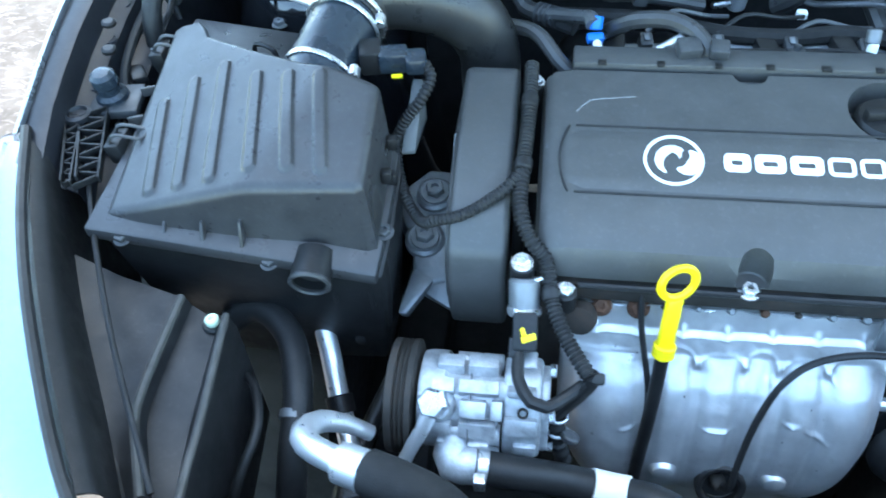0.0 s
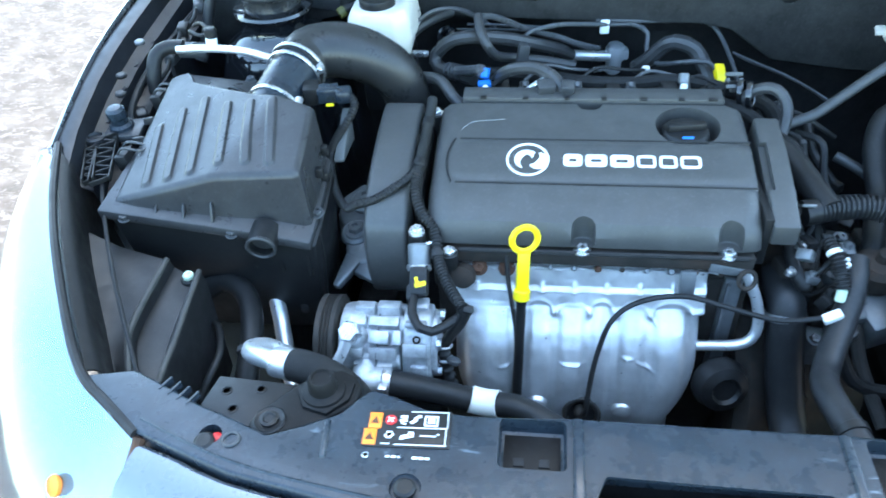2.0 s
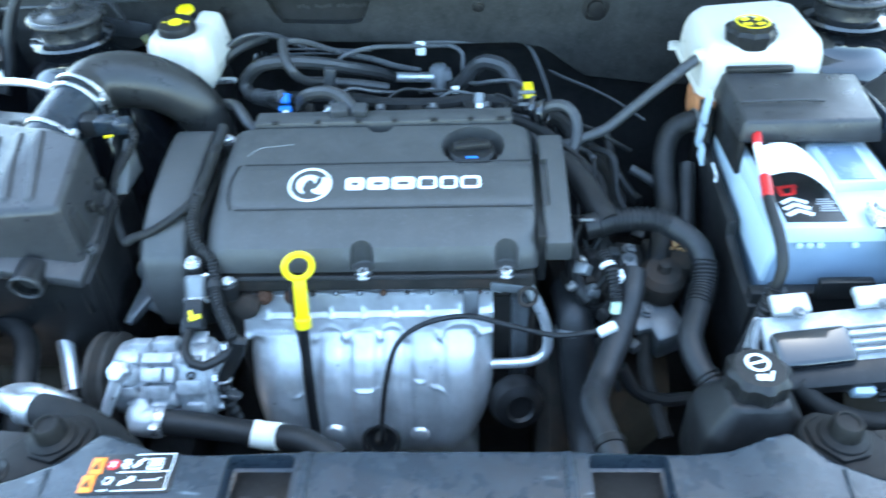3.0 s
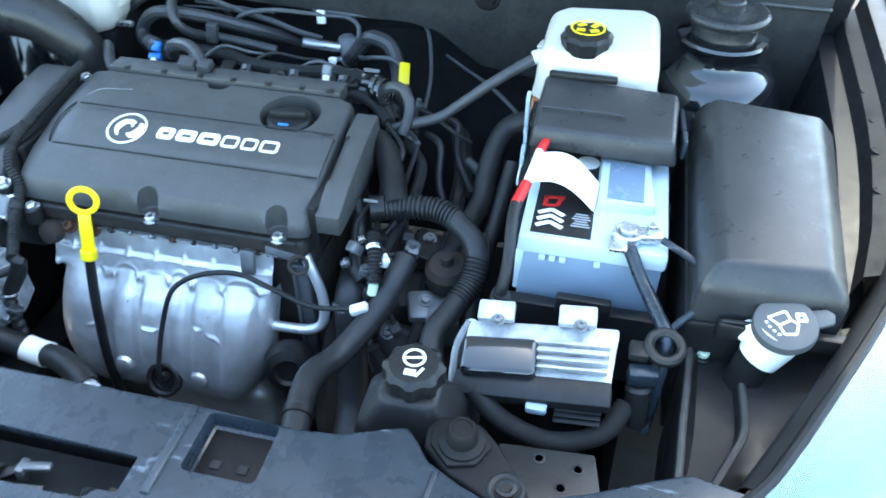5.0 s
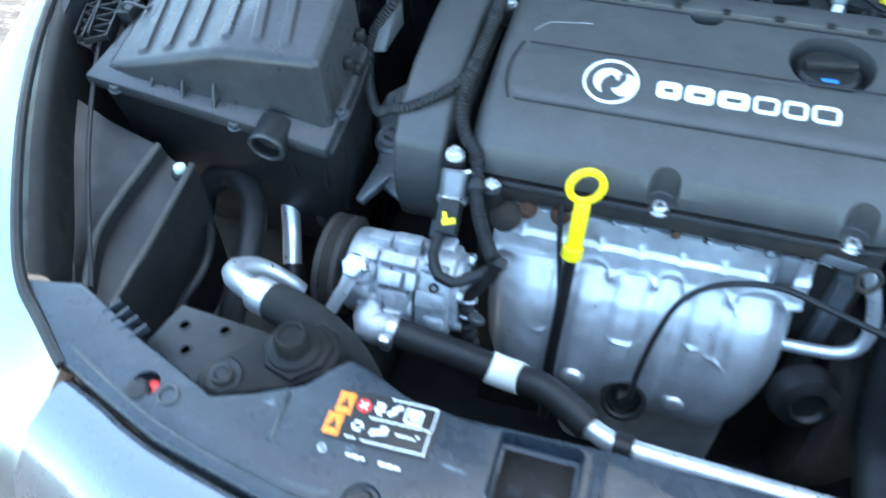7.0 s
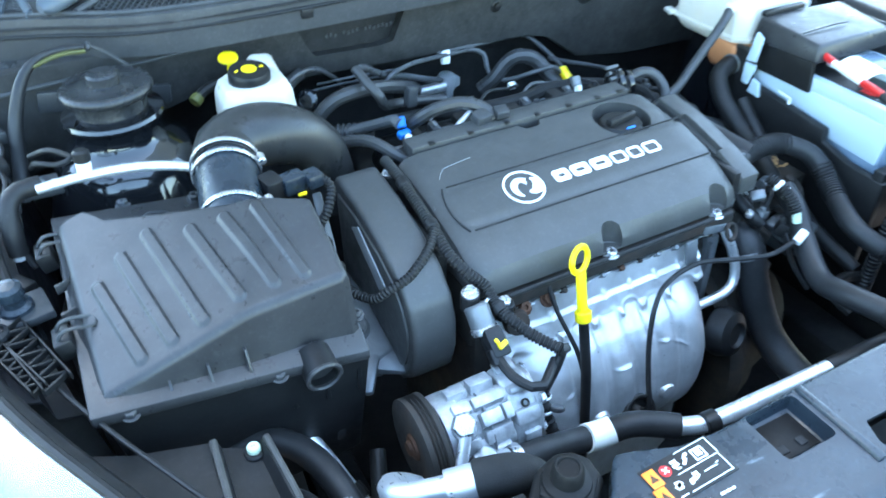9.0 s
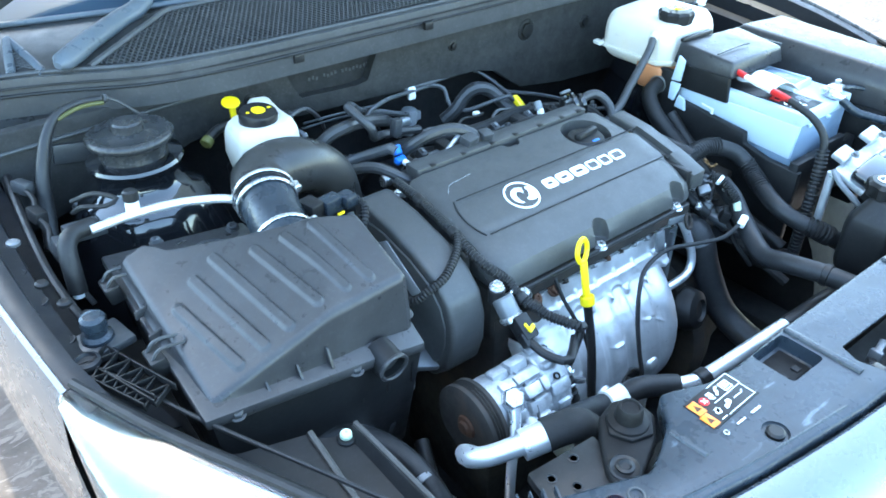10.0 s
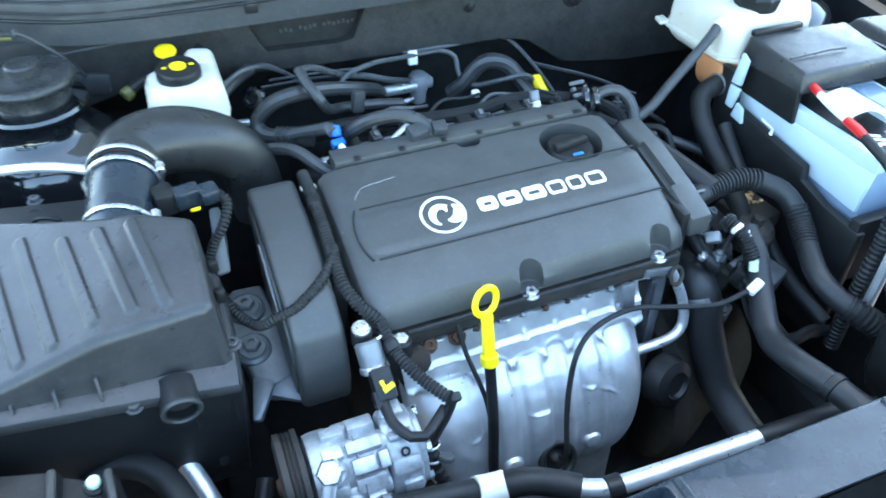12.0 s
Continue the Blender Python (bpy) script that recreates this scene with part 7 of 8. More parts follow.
# ---- hoses, pipes and looms ----
def hose(name, pts, r, mat, label, category="hose", ribs=None, seg=12):
    return solo(name, tube(BM(), pts, r, seg, ribs=ribs), mat, label, category)


fill = hose("suction_pipe", [(-0.498, 0.188, 0.690), (-0.517, 0.184, 0.712), (-0.540, 0.172, 0.738), (-0.549, 0.150, 0.756), (-0.538, 0.131, 0.768), (-0.508, 0.114, 0.779), (-0.465, 0.099, 0.787)], [0.0085, 0.0095, 0.0115, 0.0128, 0.013, 0.013, 0.013], PIPE, "bent bright aluminium suction pipe", "pipe", seg=18)
b = BM()
tube(b, [(-0.50, 0.112, 0.777), (-0.465, 0.100, 0.784), (-0.445, 0.095, 0.786)], 0.0195, 18)
part("ferrule", b, PIPE, fill)
hose("suction_hose", [(-0.472, 0.1014, 0.7857), (-0.450, 0.0938, 0.7895), (-0.426, 0.088, 0.784), (-0.404, 0.088, 0.758), (-0.390, 0.092, 0.71), (-0.38, 0.10, 0.62)], 0.0212, SLEEVE, "black sleeved air conditioning hose", seg=16)
v = hose("condenser_pipe", [(-0.612, 0.46, 0.735), (-0.594, 0.357, 0.676), (-0.575, 0.306, 0.646), (-0.556, 0.255, 0.614), (-0.52, 0.17, 0.584)], 0.0128, PIPE, "straight bright aluminium pipe", "pipe", seg=14)
b = BM()
rod(b, (-0.561, 0.268, 0.622), (-0.554, 0.250, 0.611), 0.0170, 14)
part("clip", b, BLACK, v)
b = BM()
box(b, (-0.516, 0.165, 0.590), (0.045, 0.018, 0.022), (0, 0, 20), bev=0.003)
part("end_bracket", b, COWL, v)
lower = hose("compressor_hose", [(-0.385, 0.165, 0.685), (-0.34, 0.165, 0.677), (-0.29, 0.172, 0.655), (-0.245, 0.170, 0.645), (-0.20, 0.160, 0.652), (-0.165, 0.145, 0.648), (-0.14, 0.130, 0.645)], 0.0175, RUBBER, "black rubber hose with a white paper label", seg=16)
b = BM()
tube(b, [(-0.264, 0.171, 0.650), (-0.244, 0.170, 0.6455), (-0.224, 0.166, 0.649)], 0.0192, 18)
part("label", b, TAGPAPER, lower, "white paper label wrapped round")
b = BM()
ring(b, (-0.378, 0.165, 0.684), (1, 0, -0.15), 0.021, 0.004, 0.012, 24)
box(b, (-0.378, 0.145, 0.69), (0.012, 0.012, 0.02), bev=0.002)
part("clamp", b, STEEL, lower)
hp = hose("pressure_pipe", [(-0.14, 0.130, 0.645), (-0.115, 0.118, 0.647), (-0.085, 0.112, 0.650), (0.0, 0.106, 0.655), (0.11, 0.100, 0.660)], 0.0125, PIPE, "bright aluminium pipe along the radiator", "pipe", seg=14)
for x in (-0.10,):
    b = BM()
    rod(b, (x - 0.012, 0.114, 0.649), (x + 0.008, 0.112, 0.651), 0.016, 16)
    part("clip", b, BLACK, hp)
hose("pressure_hose", [(0.105, 0.100, 0.660), (0.17, 0.095, 0.665), (0.22, 0.09, 0.67), (0.28, 0.085, 0.66)], 0.014, RUBBER, "black rubber end of the pressure pipe")

rh = hose("radiator_hose", [(0.262, 0.36, 0.765), (0.254, 0.325, 0.752), (0.237, 0.283, 0.724), (0.203, 0.215, 0.702), (0.187, 0.163, 0.718), (0.194, 0.103, 0.726), (0.206, 0.05, 0.724)], 0.0178, HOSE, "thick black radiator hose", seg=18)
b = BM()
ring(b, (0.196, 0.095, 0.726), (0.15, -1, 0), 0.0200, 0.003, 0.012, 26)
part("clamp", b, BLACK, rh)
lr = hose("lower_radiator_hose", [(0.178, 0.40, 0.70), (0.183, 0.34, 0.69), (0.190, 0.31, 0.62), (0.20, 0.26, 0.54), (0.21, 0.17, 0.50), (0.22, 0.08, 0.49)], 0.027, HOSE, "thick black lower radiator hose", seg=18)
b = BM()
ring(b, (0.183, 0.335, 0.678), (0.1, -0.5, -0.9), 0.0295, 0.003, 0.012, 26)
part("clamp", b, MOUNT, lr)
hose("thermostat_pipe", [(0.165, 0.545, 0.835), (0.186, 0.527, 0.832), (0.205, 0.49, 0.822), (0.222, 0.445, 0.812), (0.232, 0.420, 0.806)], 0.020, BLACK, "black plastic thermostat outlet pipe", "pipe", seg=16)
ch = hose("corrugated_hose", [(0.212, 0.420, 0.803), (0.245, 0.427, 0.806), (0.290, 0.428, 0.807), (0.322, 0.417, 0.804)], 0.0165, HOSE, "ribbed black breather hose at the cover end", ribs=(0.0068, 0.0038), seg=18)
b = BM()
tube(b, [(0.196, 0.416, 0.802), (0.216, 0.421, 0.804)], 0.019, 16)
part("collar", b, BLACK, ch)
hh = hose("heater_hose", [(0.318, 0.418, 0.804), (0.350, 0.396, 0.790), (0.363, 0.372, 0.769), (0.358, 0.343, 0.750), (0.340, 0.300, 0.736), (0.326, 0.262, 0.728), (0.332, 0.225, 0.716), (0.350, 0.190, 0.705), (0.385, 0.155, 0.68)], 0.0168, HOSE, "curving black heater hose", seg=16)
b = BM()
tube(b, [(0.3635, 0.374, 0.771), (0.359, 0.345, 0.751), (0.348, 0.318, 0.741)], 0.0176, 16, ribs=(0.0058, 0.0026))
part("ribbed_sleeve", b, RUBBER, hh)
b = BM()
tube(b, [(0.338, 0.213, 0.712), (0.350, 0.190, 0.705), (0.365, 0.174, 0.695)], 0.0185, 16, ribs=(0.007, 0.003))
part("ribbed_end", b, RUBBER, hh)
th = hose("tank_hose", [(0.43, 0.645, 0.848), (0.396, 0.637, 0.848), (0.362, 0.630, 0.835), (0.346, 0.600, 0.810), (0.341, 0.56, 0.785), (0.341, 0.52, 0.762), (0.326, 0.47, 0.748), (0.312, 0.42, 0.73), (0.30, 0.38, 0.70)], 0.0172, RUBBER, "black hose below the coolant tank", seg=16)
b = BM()
ring(b, (0.398, 0.637, 0.848), (1, 0.2, 0), 0.0195, 0.003, 0.010, 24)
part("clamp", b, MOUNT, th)
hose("tank_return_hose", [(0.38, 0.58, 0.80), (0.372, 0.52, 0.76), (0.362, 0.44, 0.71), (0.36, 0.35, 0.66), (0.375, 0.26, 0.62)], 0.013, RUBBER, "black return hose beside the battery tray", seg=14)
hose("vacuum_stub", [(0.30, 0.615, 0.77), (0.318, 0.603, 0.765), (0.345, 0.575, 0.757), (0.36, 0.55, 0.74)], 0.0085, COWL, "grey plastic pipe stub beside the gearbox", "pipe")
hose("exhaust_pipe", [(0.02, 0.318, 0.622), (0.075, 0.310, 0.632), (0.118, 0.310, 0.636), (0.138, 0.314, 0.646), (0.144, 0.320, 0.668), (0.138, 0.330, 0.702), (0.124, 0.338, 0.735), (0.114, 0.345, 0.755)], 0.0080, PIPE, "bright bent steel pipe beside the heat shield", "pipe", seg=14)
hose("breather_pipe", [(0.166, 0.43, 0.80), (0.176, 0.42, 0.785), (0.182, 0.385, 0.76), (0.188, 0.352, 0.742), (0.200, 0.34, 0.73)], 0.011, BLACK, "bent black pipe below the cable duct", "pipe")
sw = hose("sensor_wire", [(-0.105, 0.250, 0.546), (-0.102, 0.226, 0.557), (-0.099, 0.222, 0.576), (-0.097, 0.234, 0.607), (-0.088, 0.256, 0.662), (-0.070, 0.276, 0.712), (-0.032, 0.296, 0.730), (0.027, 0.300, 0.740), (0.088, 0.285, 0.735), (0.149, 0.270, 0.731), (0.208, 0.275, 0.734)], 0.0040, RUBBER, "thin black sensor wire with a pale plug", "wire", seg=8)
b = BM()
box(b, (0.217, 0.275, 0.737), (0.026, 0.014, 0.012), (10, -20, 15), bev=0.003)
part("plug", b, WHITE, sw)
b = BM()
rod(b, (0.229, 0.296, 0.746), (0.231, 0.304, 0.762), 0.007, 10)
part("coupling", b, GREEN, sw)
b = BM()
tube(b, [(0.231, 0.304, 0.762), (0.228, 0.318, 0.778), (0.224, 0.335, 0.792), (0.215, 0.36, 0.80)], 0.009, 10, ribs=(0.005, 0.003))
part("tail", b, RUBBER, sw)
b = BM()
rod(b, (0.222, 0.338, 0.793), (0.220, 0.344, 0.796), 0.0105, 12)
part("band", b, WHITE, sw)

# loom along the timing cover
cl = hose("cam_loom", [(-0.353, 0.575, 0.888), (-0.352, 0.52, 0.883), (-0.353, 0.47, 0.874), (-0.355, 0.42, 0.866), (-0.355, 0.378, 0.852), (-0.344, 0.350, 0.836), (-0.325, 0.335, 0.816), (-0.318, 0.308, 0.796), (-0.310, 0.285, 0.787), (-0.297, 0.260, 0.778), (-0.276, 0.226, 0.772)], 0.0076, RUBBER, "ribbed black wiring loom over the timing cover", "loom", ribs=(0.0052, 0.0020), seg=10)
for p_, q_ in (((-0.352, 0.522, 0.883), (-0.353, 0.506, 0.880)), ((-0.354, 0.432, 0.868), (-0.355, 0.418, 0.8655)), ((-0.3195, 0.313, 0.799), (-0.317, 0.302, 0.793))):
    b = BM()
    rod(b, p_, q_, 0.0098, 12)
    part("tape", b, BLACK, cl, "black tape band")
hose("sensor_loom", [(-0.470, 0.514, 0.929), (-0.462, 0.502, 0.918), (-0.474, 0.486, 0.897), (-0.490, 0.480, 0.876), (-0.501, 0.466, 0.848), (-0.489, 0.424, 0.820), (-0.464, 0.384, 0.815), (-0.442, 0.370, 0.832), (-0.412, 0.371, 0.843), (-0.375, 0.392, 0.858), (-0.355, 0.415, 0.868)], 0.0062, RUBBER, "thin black loom across the timing cover", "loom", ribs=(0.0050, 0.0014), seg=10)
cs = thing("cam_sensor", (-0.34, 0.285, 0.76), "cam position sensor with black plug and yellow lock", "sensor")
b = BM()
rod(b, (-0.346, 0.322, 0.803), (-0.344, 0.300, 0.776), 0.0165, 20, 0.003)
part("body", b, MOUNT, cs, "bright alloy sensor body")
b = BM()
rod(b, (-0.3445, 0.303, 0.780), (-0.344, 0.297, 0.772), 0.0185, 20, 0.002)
box(b, (-0.332, 0.318, 0.806), (0.016, 0.006, 0.004), (-40, 0, 30), bev=0.001)
part("collar", b, STEEL, cs)
b = BM()
box(b, (-0.342, 0.277, 0.770), (0.026, 0.040, 0.026), (38, 0, 2), bev=0.004)
box(b, (-0.352, 0.262, 0.762), (0.012, 0.022, 0.016), (38, 0, 2), bev=0.003)
part("plug", b, BLACK, cs)
b = BM()
box(b, (-0.338, 0.264, 0.777), (0.016, 0.007, 0.004), (38, 0, 25), bev=0.001)
box(b, (-0.344, 0.269, 0.780), (0.005, 0.009, 0.004), (38, 0, 25), bev=0.001)
part("lock", b, YELLOW, cs, "yellow plug lock")
b = BM()
tube(b, [(-0.347, 0.256, 0.760), (-0.346, 0.228, 0.757), (-0.332, 0.205, 0.752), (-0.316, 0.203, 0.748), (-0.297, 0.217, 0.748), (-0.280, 0.230, 0.752)], 0.0066, 10)
part("lead", b, RUBBER, cs)
hb = thing("harness_bracket", (-0.28, 0.23, 0.72), "flat black plastic harness bracket by the compressor", "bracket")
b = BM()
tube(b, [(-0.276, 0.228, 0.774), (-0.271, 0.228, 0.764), (-0.283, 0.226, 0.738), (-0.297, 0.222, 0.716), (-0.302, 0.220, 0.704)], [0.008, 0.011, 0.013, 0.012, 0.010], 12, flat=0.55)
part("plate", b, BLACK, hb)
b = BM()
box(b, (-0.270, 0.229, 0.766), (0.016, 0.012, 0.016), (30, 20, 10), bev=0.003)
part("corner_clip", b, BLACK, hb)
b = BM()
tube(b, [(-0.302, 0.220, 0.704), (-0.303, 0.214, 0.690), (-0.300, 0.208, 0.672), (-0.292, 0.20, 0.64)], 0.0085, 10, ribs=(0.012, 0.002))
part("lead", b, RUBBER, hb)
for z_ in (0.704, 0.684):
    b = BM()
    ring(b, (-0.3025 + (0.704 - z_) * 0.08, 0.2185 - (0.704 - z_) * 0.3, z_), (0.1, -0.35, -1), 0.0115, 0.003, 0.004, 16)
    part("clip_ring", b, STEEL, hb)
b = BM()
rod(b, (-0.288, 0.206, 0.692), (-0.290, 0.203, 0.686), 0.0105, 12)
part("band", b, COWL, hb)
lh = hose("coolant_hose", [(-0.71, 0.30, 0.64), (-0.695, 0.315, 0.69), (-0.655, 0.325, 0.71), (-0.61, 0.29, 0.71), (-0.585, 0.225, 0.70), (-0.58, 0.16, 0.67), (-0.585, 0.11, 0.60)], 0.0165, RUBBER, "black moulded coolant hose behind the headlight", seg=16)
b = BM()
ring(b, (-0.583, 0.20, 0.69), (0, -1, -0.3), 0.0185, 0.003, 0.010, 24)
part("clamp", b, MOUNT, lh)
hose("headlight_lead", [(-0.66, 0.24, 0.70), (-0.63, 0.22, 0.72), (-0.61, 0.17, 0.72), (-0.62, 0.12, 0.70), (-0.64, 0.09, 0.64)], 0.0055, RUBBER, "thin black headlight wiring lead", "wire")
hose("lower_pipe", [(-0.50, 0.32, 0.60), (-0.53, 0.24, 0.57), (-0.545, 0.16, 0.56), (-0.52, 0.08, 0.55)], 0.012, BLACK, "thin black lower coolant pipe", "pipe")

# clutter behind the engine: fuel rail, vacuum lines, plugs
random.seed(11)
rail = thing("fuel_rail", (-0.1, 0.72, 0.78), "fuel rail with injector plugs and black lines behind the engine", "fuel rail")
b = BM()
tube(b, [(-0.30, 0.70, 0.815), (0.10, 0.70, 0.815)], 0.011, 12)
part("rail", b, STEEL, rail)
for k in range(4):
    x = -0.25 + k * 0.095
    b = BM()
    box(b, (x, 0.70, 0.838), (0.026, 0.034, 0.026), (12, 0, 6 * k), bev=0.004)
    part("plug", b, BLACK, rail)
mf = thing("inlet_manifold", (-0.1, 0.78, 0.55), "black plastic inlet manifold behind the engine", "manifold")
for k in range(4):
    x = -0.25 + k * 0.1
    b = BM()
    tube(b, [(x, 0.62, 0.74), (x, 0.70, 0.775), (x, 0.78, 0.76), (x, 0.83, 0.68), (x, 0.82, 0.55)], 0.034, 14)
    part("runner", b, BLACK, mf)
b = BM()
box(b, (-0.10, 0.84, 0.62), (0.45, 0.12, 0.26), bev=0.04, seg=3)
part("plenum", b, BLACK, mf)
for name, pts, r, mat, label in (
        ("vacuum_hose", [(-0.300, 0.742, 0.835), (-0.338, 0.762, 0.838), (-0.371, 0.786, 0.838), (-0.377, 0.801, 0.854), (-0.350, 0.798, 0.882), (-0.313, 0.794, 0.893), (-0.252, 0.818, 0.879), (-0.192, 0.852, 0.851), (-0.149, 0.898, 0.818), (-0.125, 0.945, 0.784)], 0.0122, REARHOSE, "looped black vacuum hose behind the engine"),
        ("fuel_line", [(-0.345, 0.765, 0.840), (-0.318, 0.742, 0.853), (-0.297, 0.715, 0.868), (-0.284, 0.690, 0.882), (-0.281, 0.678, 0.880)], 0.0095, LINES, "grey fuel line with black coupling"),
        ("purge_line", [(-0.297, 0.806, 0.926), (-0.268, 0.842, 0.909), (-0.21, 0.894, 0.861), (-0.157, 0.911, 0.840), (-0.116, 0.918, 0.822), (-0.07, 0.94, 0.80)], 0.0058, LINES, "thin dark purge line bent over behind the engine"),
        ("servo_line", [(-0.298, 0.809, 0.926), (-0.291, 0.779, 0.912), (-0.278, 0.760, 0.892), (-0.262, 0.778, 0.864), (-0.230, 0.808, 0.846), (-0.18, 0.82, 0.835), (-0.12, 0.83, 0.82)], 0.0085, REARHOSE, "black servo line bent down behind the engine"),
        ("brake_pipe", [(-0.425, 0.845, 0.893), (-0.387, 0.858, 0.914), (-0.348, 0.876, 0.911), (-0.312, 0.910, 0.880), (-0.284, 0.938, 0.848), (-0.27, 0.955, 0.82)], 0.0036, LINES, "thin grey steel brake pipe beside the reservoir"),
        ("brake_pipe", [(-0.425, 0.860, 0.890), (-0.380, 0.874, 0.909), (-0.338, 0.893, 0.903), (-0.302, 0.926, 0.868), (-0.276, 0.950, 0.838)], 0.0036, LINES, "thin grey steel brake pipe beside the reservoir"),
        ("breather_hose", [(-0.262, 0.705, 0.852), (-0.247, 0.678, 0.880), (-0.226, 0.661, 0.899), (-0.192, 0.645, 0.909), (-0.166, 0.628, 0.905), (-0.151, 0.613, 0.893), (-0.146, 0.605, 0.878)], 0.0105, REARHOSE, "ribbed black breather hose"),
        ("lower_hose", [(-0.385, 0.695, 0.865), (-0.357, 0.661, 0.880), (-0.340, 0.635, 0.882), (-0.324, 0.612, 0.873), (-0.305, 0.60, 0.860)], 0.0095, REARHOSE, "short black hose running under the coil cover"),
        ("wiring_loom", [(-0.30, 0.645, 0.845), (-0.20, 0.655, 0.852), (-0.08, 0.66, 0.852), (0.05, 0.665, 0.85), (0.13, 0.64, 0.845), (0.17, 0.60, 0.835)], 0.010, SLEEVE, "black wiring loom behind the cover"),
        ("rear_loom", [(-0.34, 0.78, 0.83), (-0.2, 0.77, 0.832), (-0.116, 0.72, 0.845), (-0.03, 0.712, 0.846), (0.041, 0.72, 0.848), (0.12, 0.70, 0.845), (0.19, 0.655, 0.835), (0.205, 0.61, 0.81)], 0.012, SLEEVE, "black sleeved rear wiring loom"),
        ("throttle_hose", [(0.0, 0.90, 0.78), (0.022, 0.884, 0.806), (0.042, 0.879, 0.832), (0.062, 0.868, 0.849), (0.098, 0.862, 0.838), (0.121, 0.832, 0.808), (0.135, 0.784, 0.783), (0.14, 0.75, 0.75)], 0.0145, REARHOSE, "black throttle body hose loop"),
        ("thermostat_hose", [(0.140, 0.640, 0.852), (0.152, 0.642, 0.870), (0.170, 0.640, 0.879), (0.188, 0.632, 0.880), (0.201, 0.618, 0.868), (0.204, 0.603, 0.850), (0.197, 0.585, 0.825)], 0.0092, REARHOSE, "short black thermostat hose"),
        ("tag_wire", [(-0.215, 0.876, 0.855), (-0.200, 0.884, 0.864), (-0.150, 0.899, 0.869), (-0.094, 0.918, 0.861), (-0.042, 0.935, 0.853), (-0.006, 0.931, 0.854), (0.018, 0.921, 0.842), (0.019, 0.902, 0.812), (0.036, 0.868, 0.805), (0.070, 0.831, 0.826), (0.102, 0.816, 0.836), (0.122, 0.818, 0.830), (0.138, 0.812, 0.812)], 0.0045, LINES, "thin wire from a white clip to a yellow tag"),
        ("firewall_line", [(-0.08, 0.935, 0.862), (0.005, 0.934, 0.860), (0.08, 0.945, 0.855), (0.131, 0.958, 0.847), (0.152, 0.945, 0.836), (0.170, 0.895, 0.812), (0.182, 0.84, 0.785), (0.185, 0.78, 0.76)], 0.0038, LINES, "thin dark line along the firewall"),
        ("clutch_line", [(-0.33, 0.926, 0.858), (-0.25, 0.926, 0.856), (-0.16, 0.926, 0.850)], 0.0025, LINES, "thin grey clutch line along the firewall"),
        ("clutch_line", [(-0.36, 0.928, 0.846), (-0.27, 0.93, 0.846), (-0.20, 0.93, 0.842)], 0.0025, LINES, "thin grey clutch line along the firewall"),
        ("manifold_hose", [(-0.02, 0.735, 0.80), (0.05, 0.745, 0.812), (0.10, 0.735, 0.806), (0.135, 0.71, 0.79), (0.15, 0.68, 0.76)], 0.011, REARHOSE, "black hose over the inlet manifold"),
        ("manifold_hose", [(-0.10, 0.69, 0.82), (-0.04, 0.70, 0.832), (0.02, 0.69, 0.828), (0.07, 0.665, 0.82)], 0.009, REARHOSE, "black hose over the inlet manifold"),
        ("servo_hose", [(-0.44, 0.86, 0.86), (-0.412, 0.87, 0.882), (-0.386, 0.90, 0.885), (-0.36, 0.925, 0.885)], 0.011, REARHOSE, "black servo hose behind the reservoir"),
        ("shift_cable", [(0.19, 0.945, 0.79), (0.229, 0.914, 0.784), (0.27, 0.884, 0.778), (0.311, 0.851, 0.768), (0.36, 0.81, 0.75)], 0.0024, LINES, "grey steel gear shift cable"),
        ("shift_cable", [(0.20, 0.95, 0.781), (0.237, 0.922, 0.775), (0.28, 0.892, 0.769), (0.32, 0.86, 0.759), (0.36, 0.825, 0.742)], 0.0024, LINES, "grey steel gear shift cable"),
        ("heater_return", [(0.25, 0.80, 0.70), (0.265, 0.74, 0.715), (0.285, 0.66, 0.71), (0.29, 0.56, 0.68)], 0.017, HOSE, "black heater return hose below the firewall"),
        ("gearbox_loom", [(0.20, 0.60, 0.80), (0.235, 0.56, 0.79), (0.24, 0.50, 0.775), (0.232, 0.455, 0.76), (0.222, 0.40, 0.745), (0.21, 0.36, 0.71), (0.20, 0.34, 0.66)], 0.009, SLEEVE, "black loom along the engine's gearbox end"),
        ("lower_loom", [(0.25, 0.50, 0.70), (0.275, 0.42, 0.68), (0.285, 0.34, 0.66), (0.282, 0.28, 0.64), (0.30, 0.20, 0.60)], 0.010, SLEEVE, "black loom over the gearbox"),
        ("gearbox_hose", [(0.238, 0.259, 0.68), (0.262, 0.25, 0.64), (0.30, 0.245, 0.625), (0.345, 0.252, 0.62), (0.40, 0.25, 0.60)], 0.010, RUBBER, "black gearbox breather hose")):
    hose(name, pts, r, mat, label, "hose", seg=10)
b = BM()
tube(b, [(-0.122, 0.957, 0.778), (-0.085, 0.966, 0.772), (-0.045, 0.976, 0.766)], 0.0105, 14)
sv = solo("purge_valve", b, PIPE, "bright metal purge valve with grey body", "valve")
b = BM()
lathe(b, (-0.034, 0.992, 0.722), (0.02, -0.1, 1), [(0.012, 0), (0.016, 0.004), (0.016, 0.030), (0.019, 0.032), (0.020, 0.056), (0.016, 0.064), (0.006, 0.066)], 18)
part("body", b, LABEL, sv)
b = BM()
box(b, (-0.020, 0.985, 0.768), (0.026, 0.024, 0.022), (0, 0, 12), bev=0.004)
part("plug", b, LABEL, sv)
b = BM()
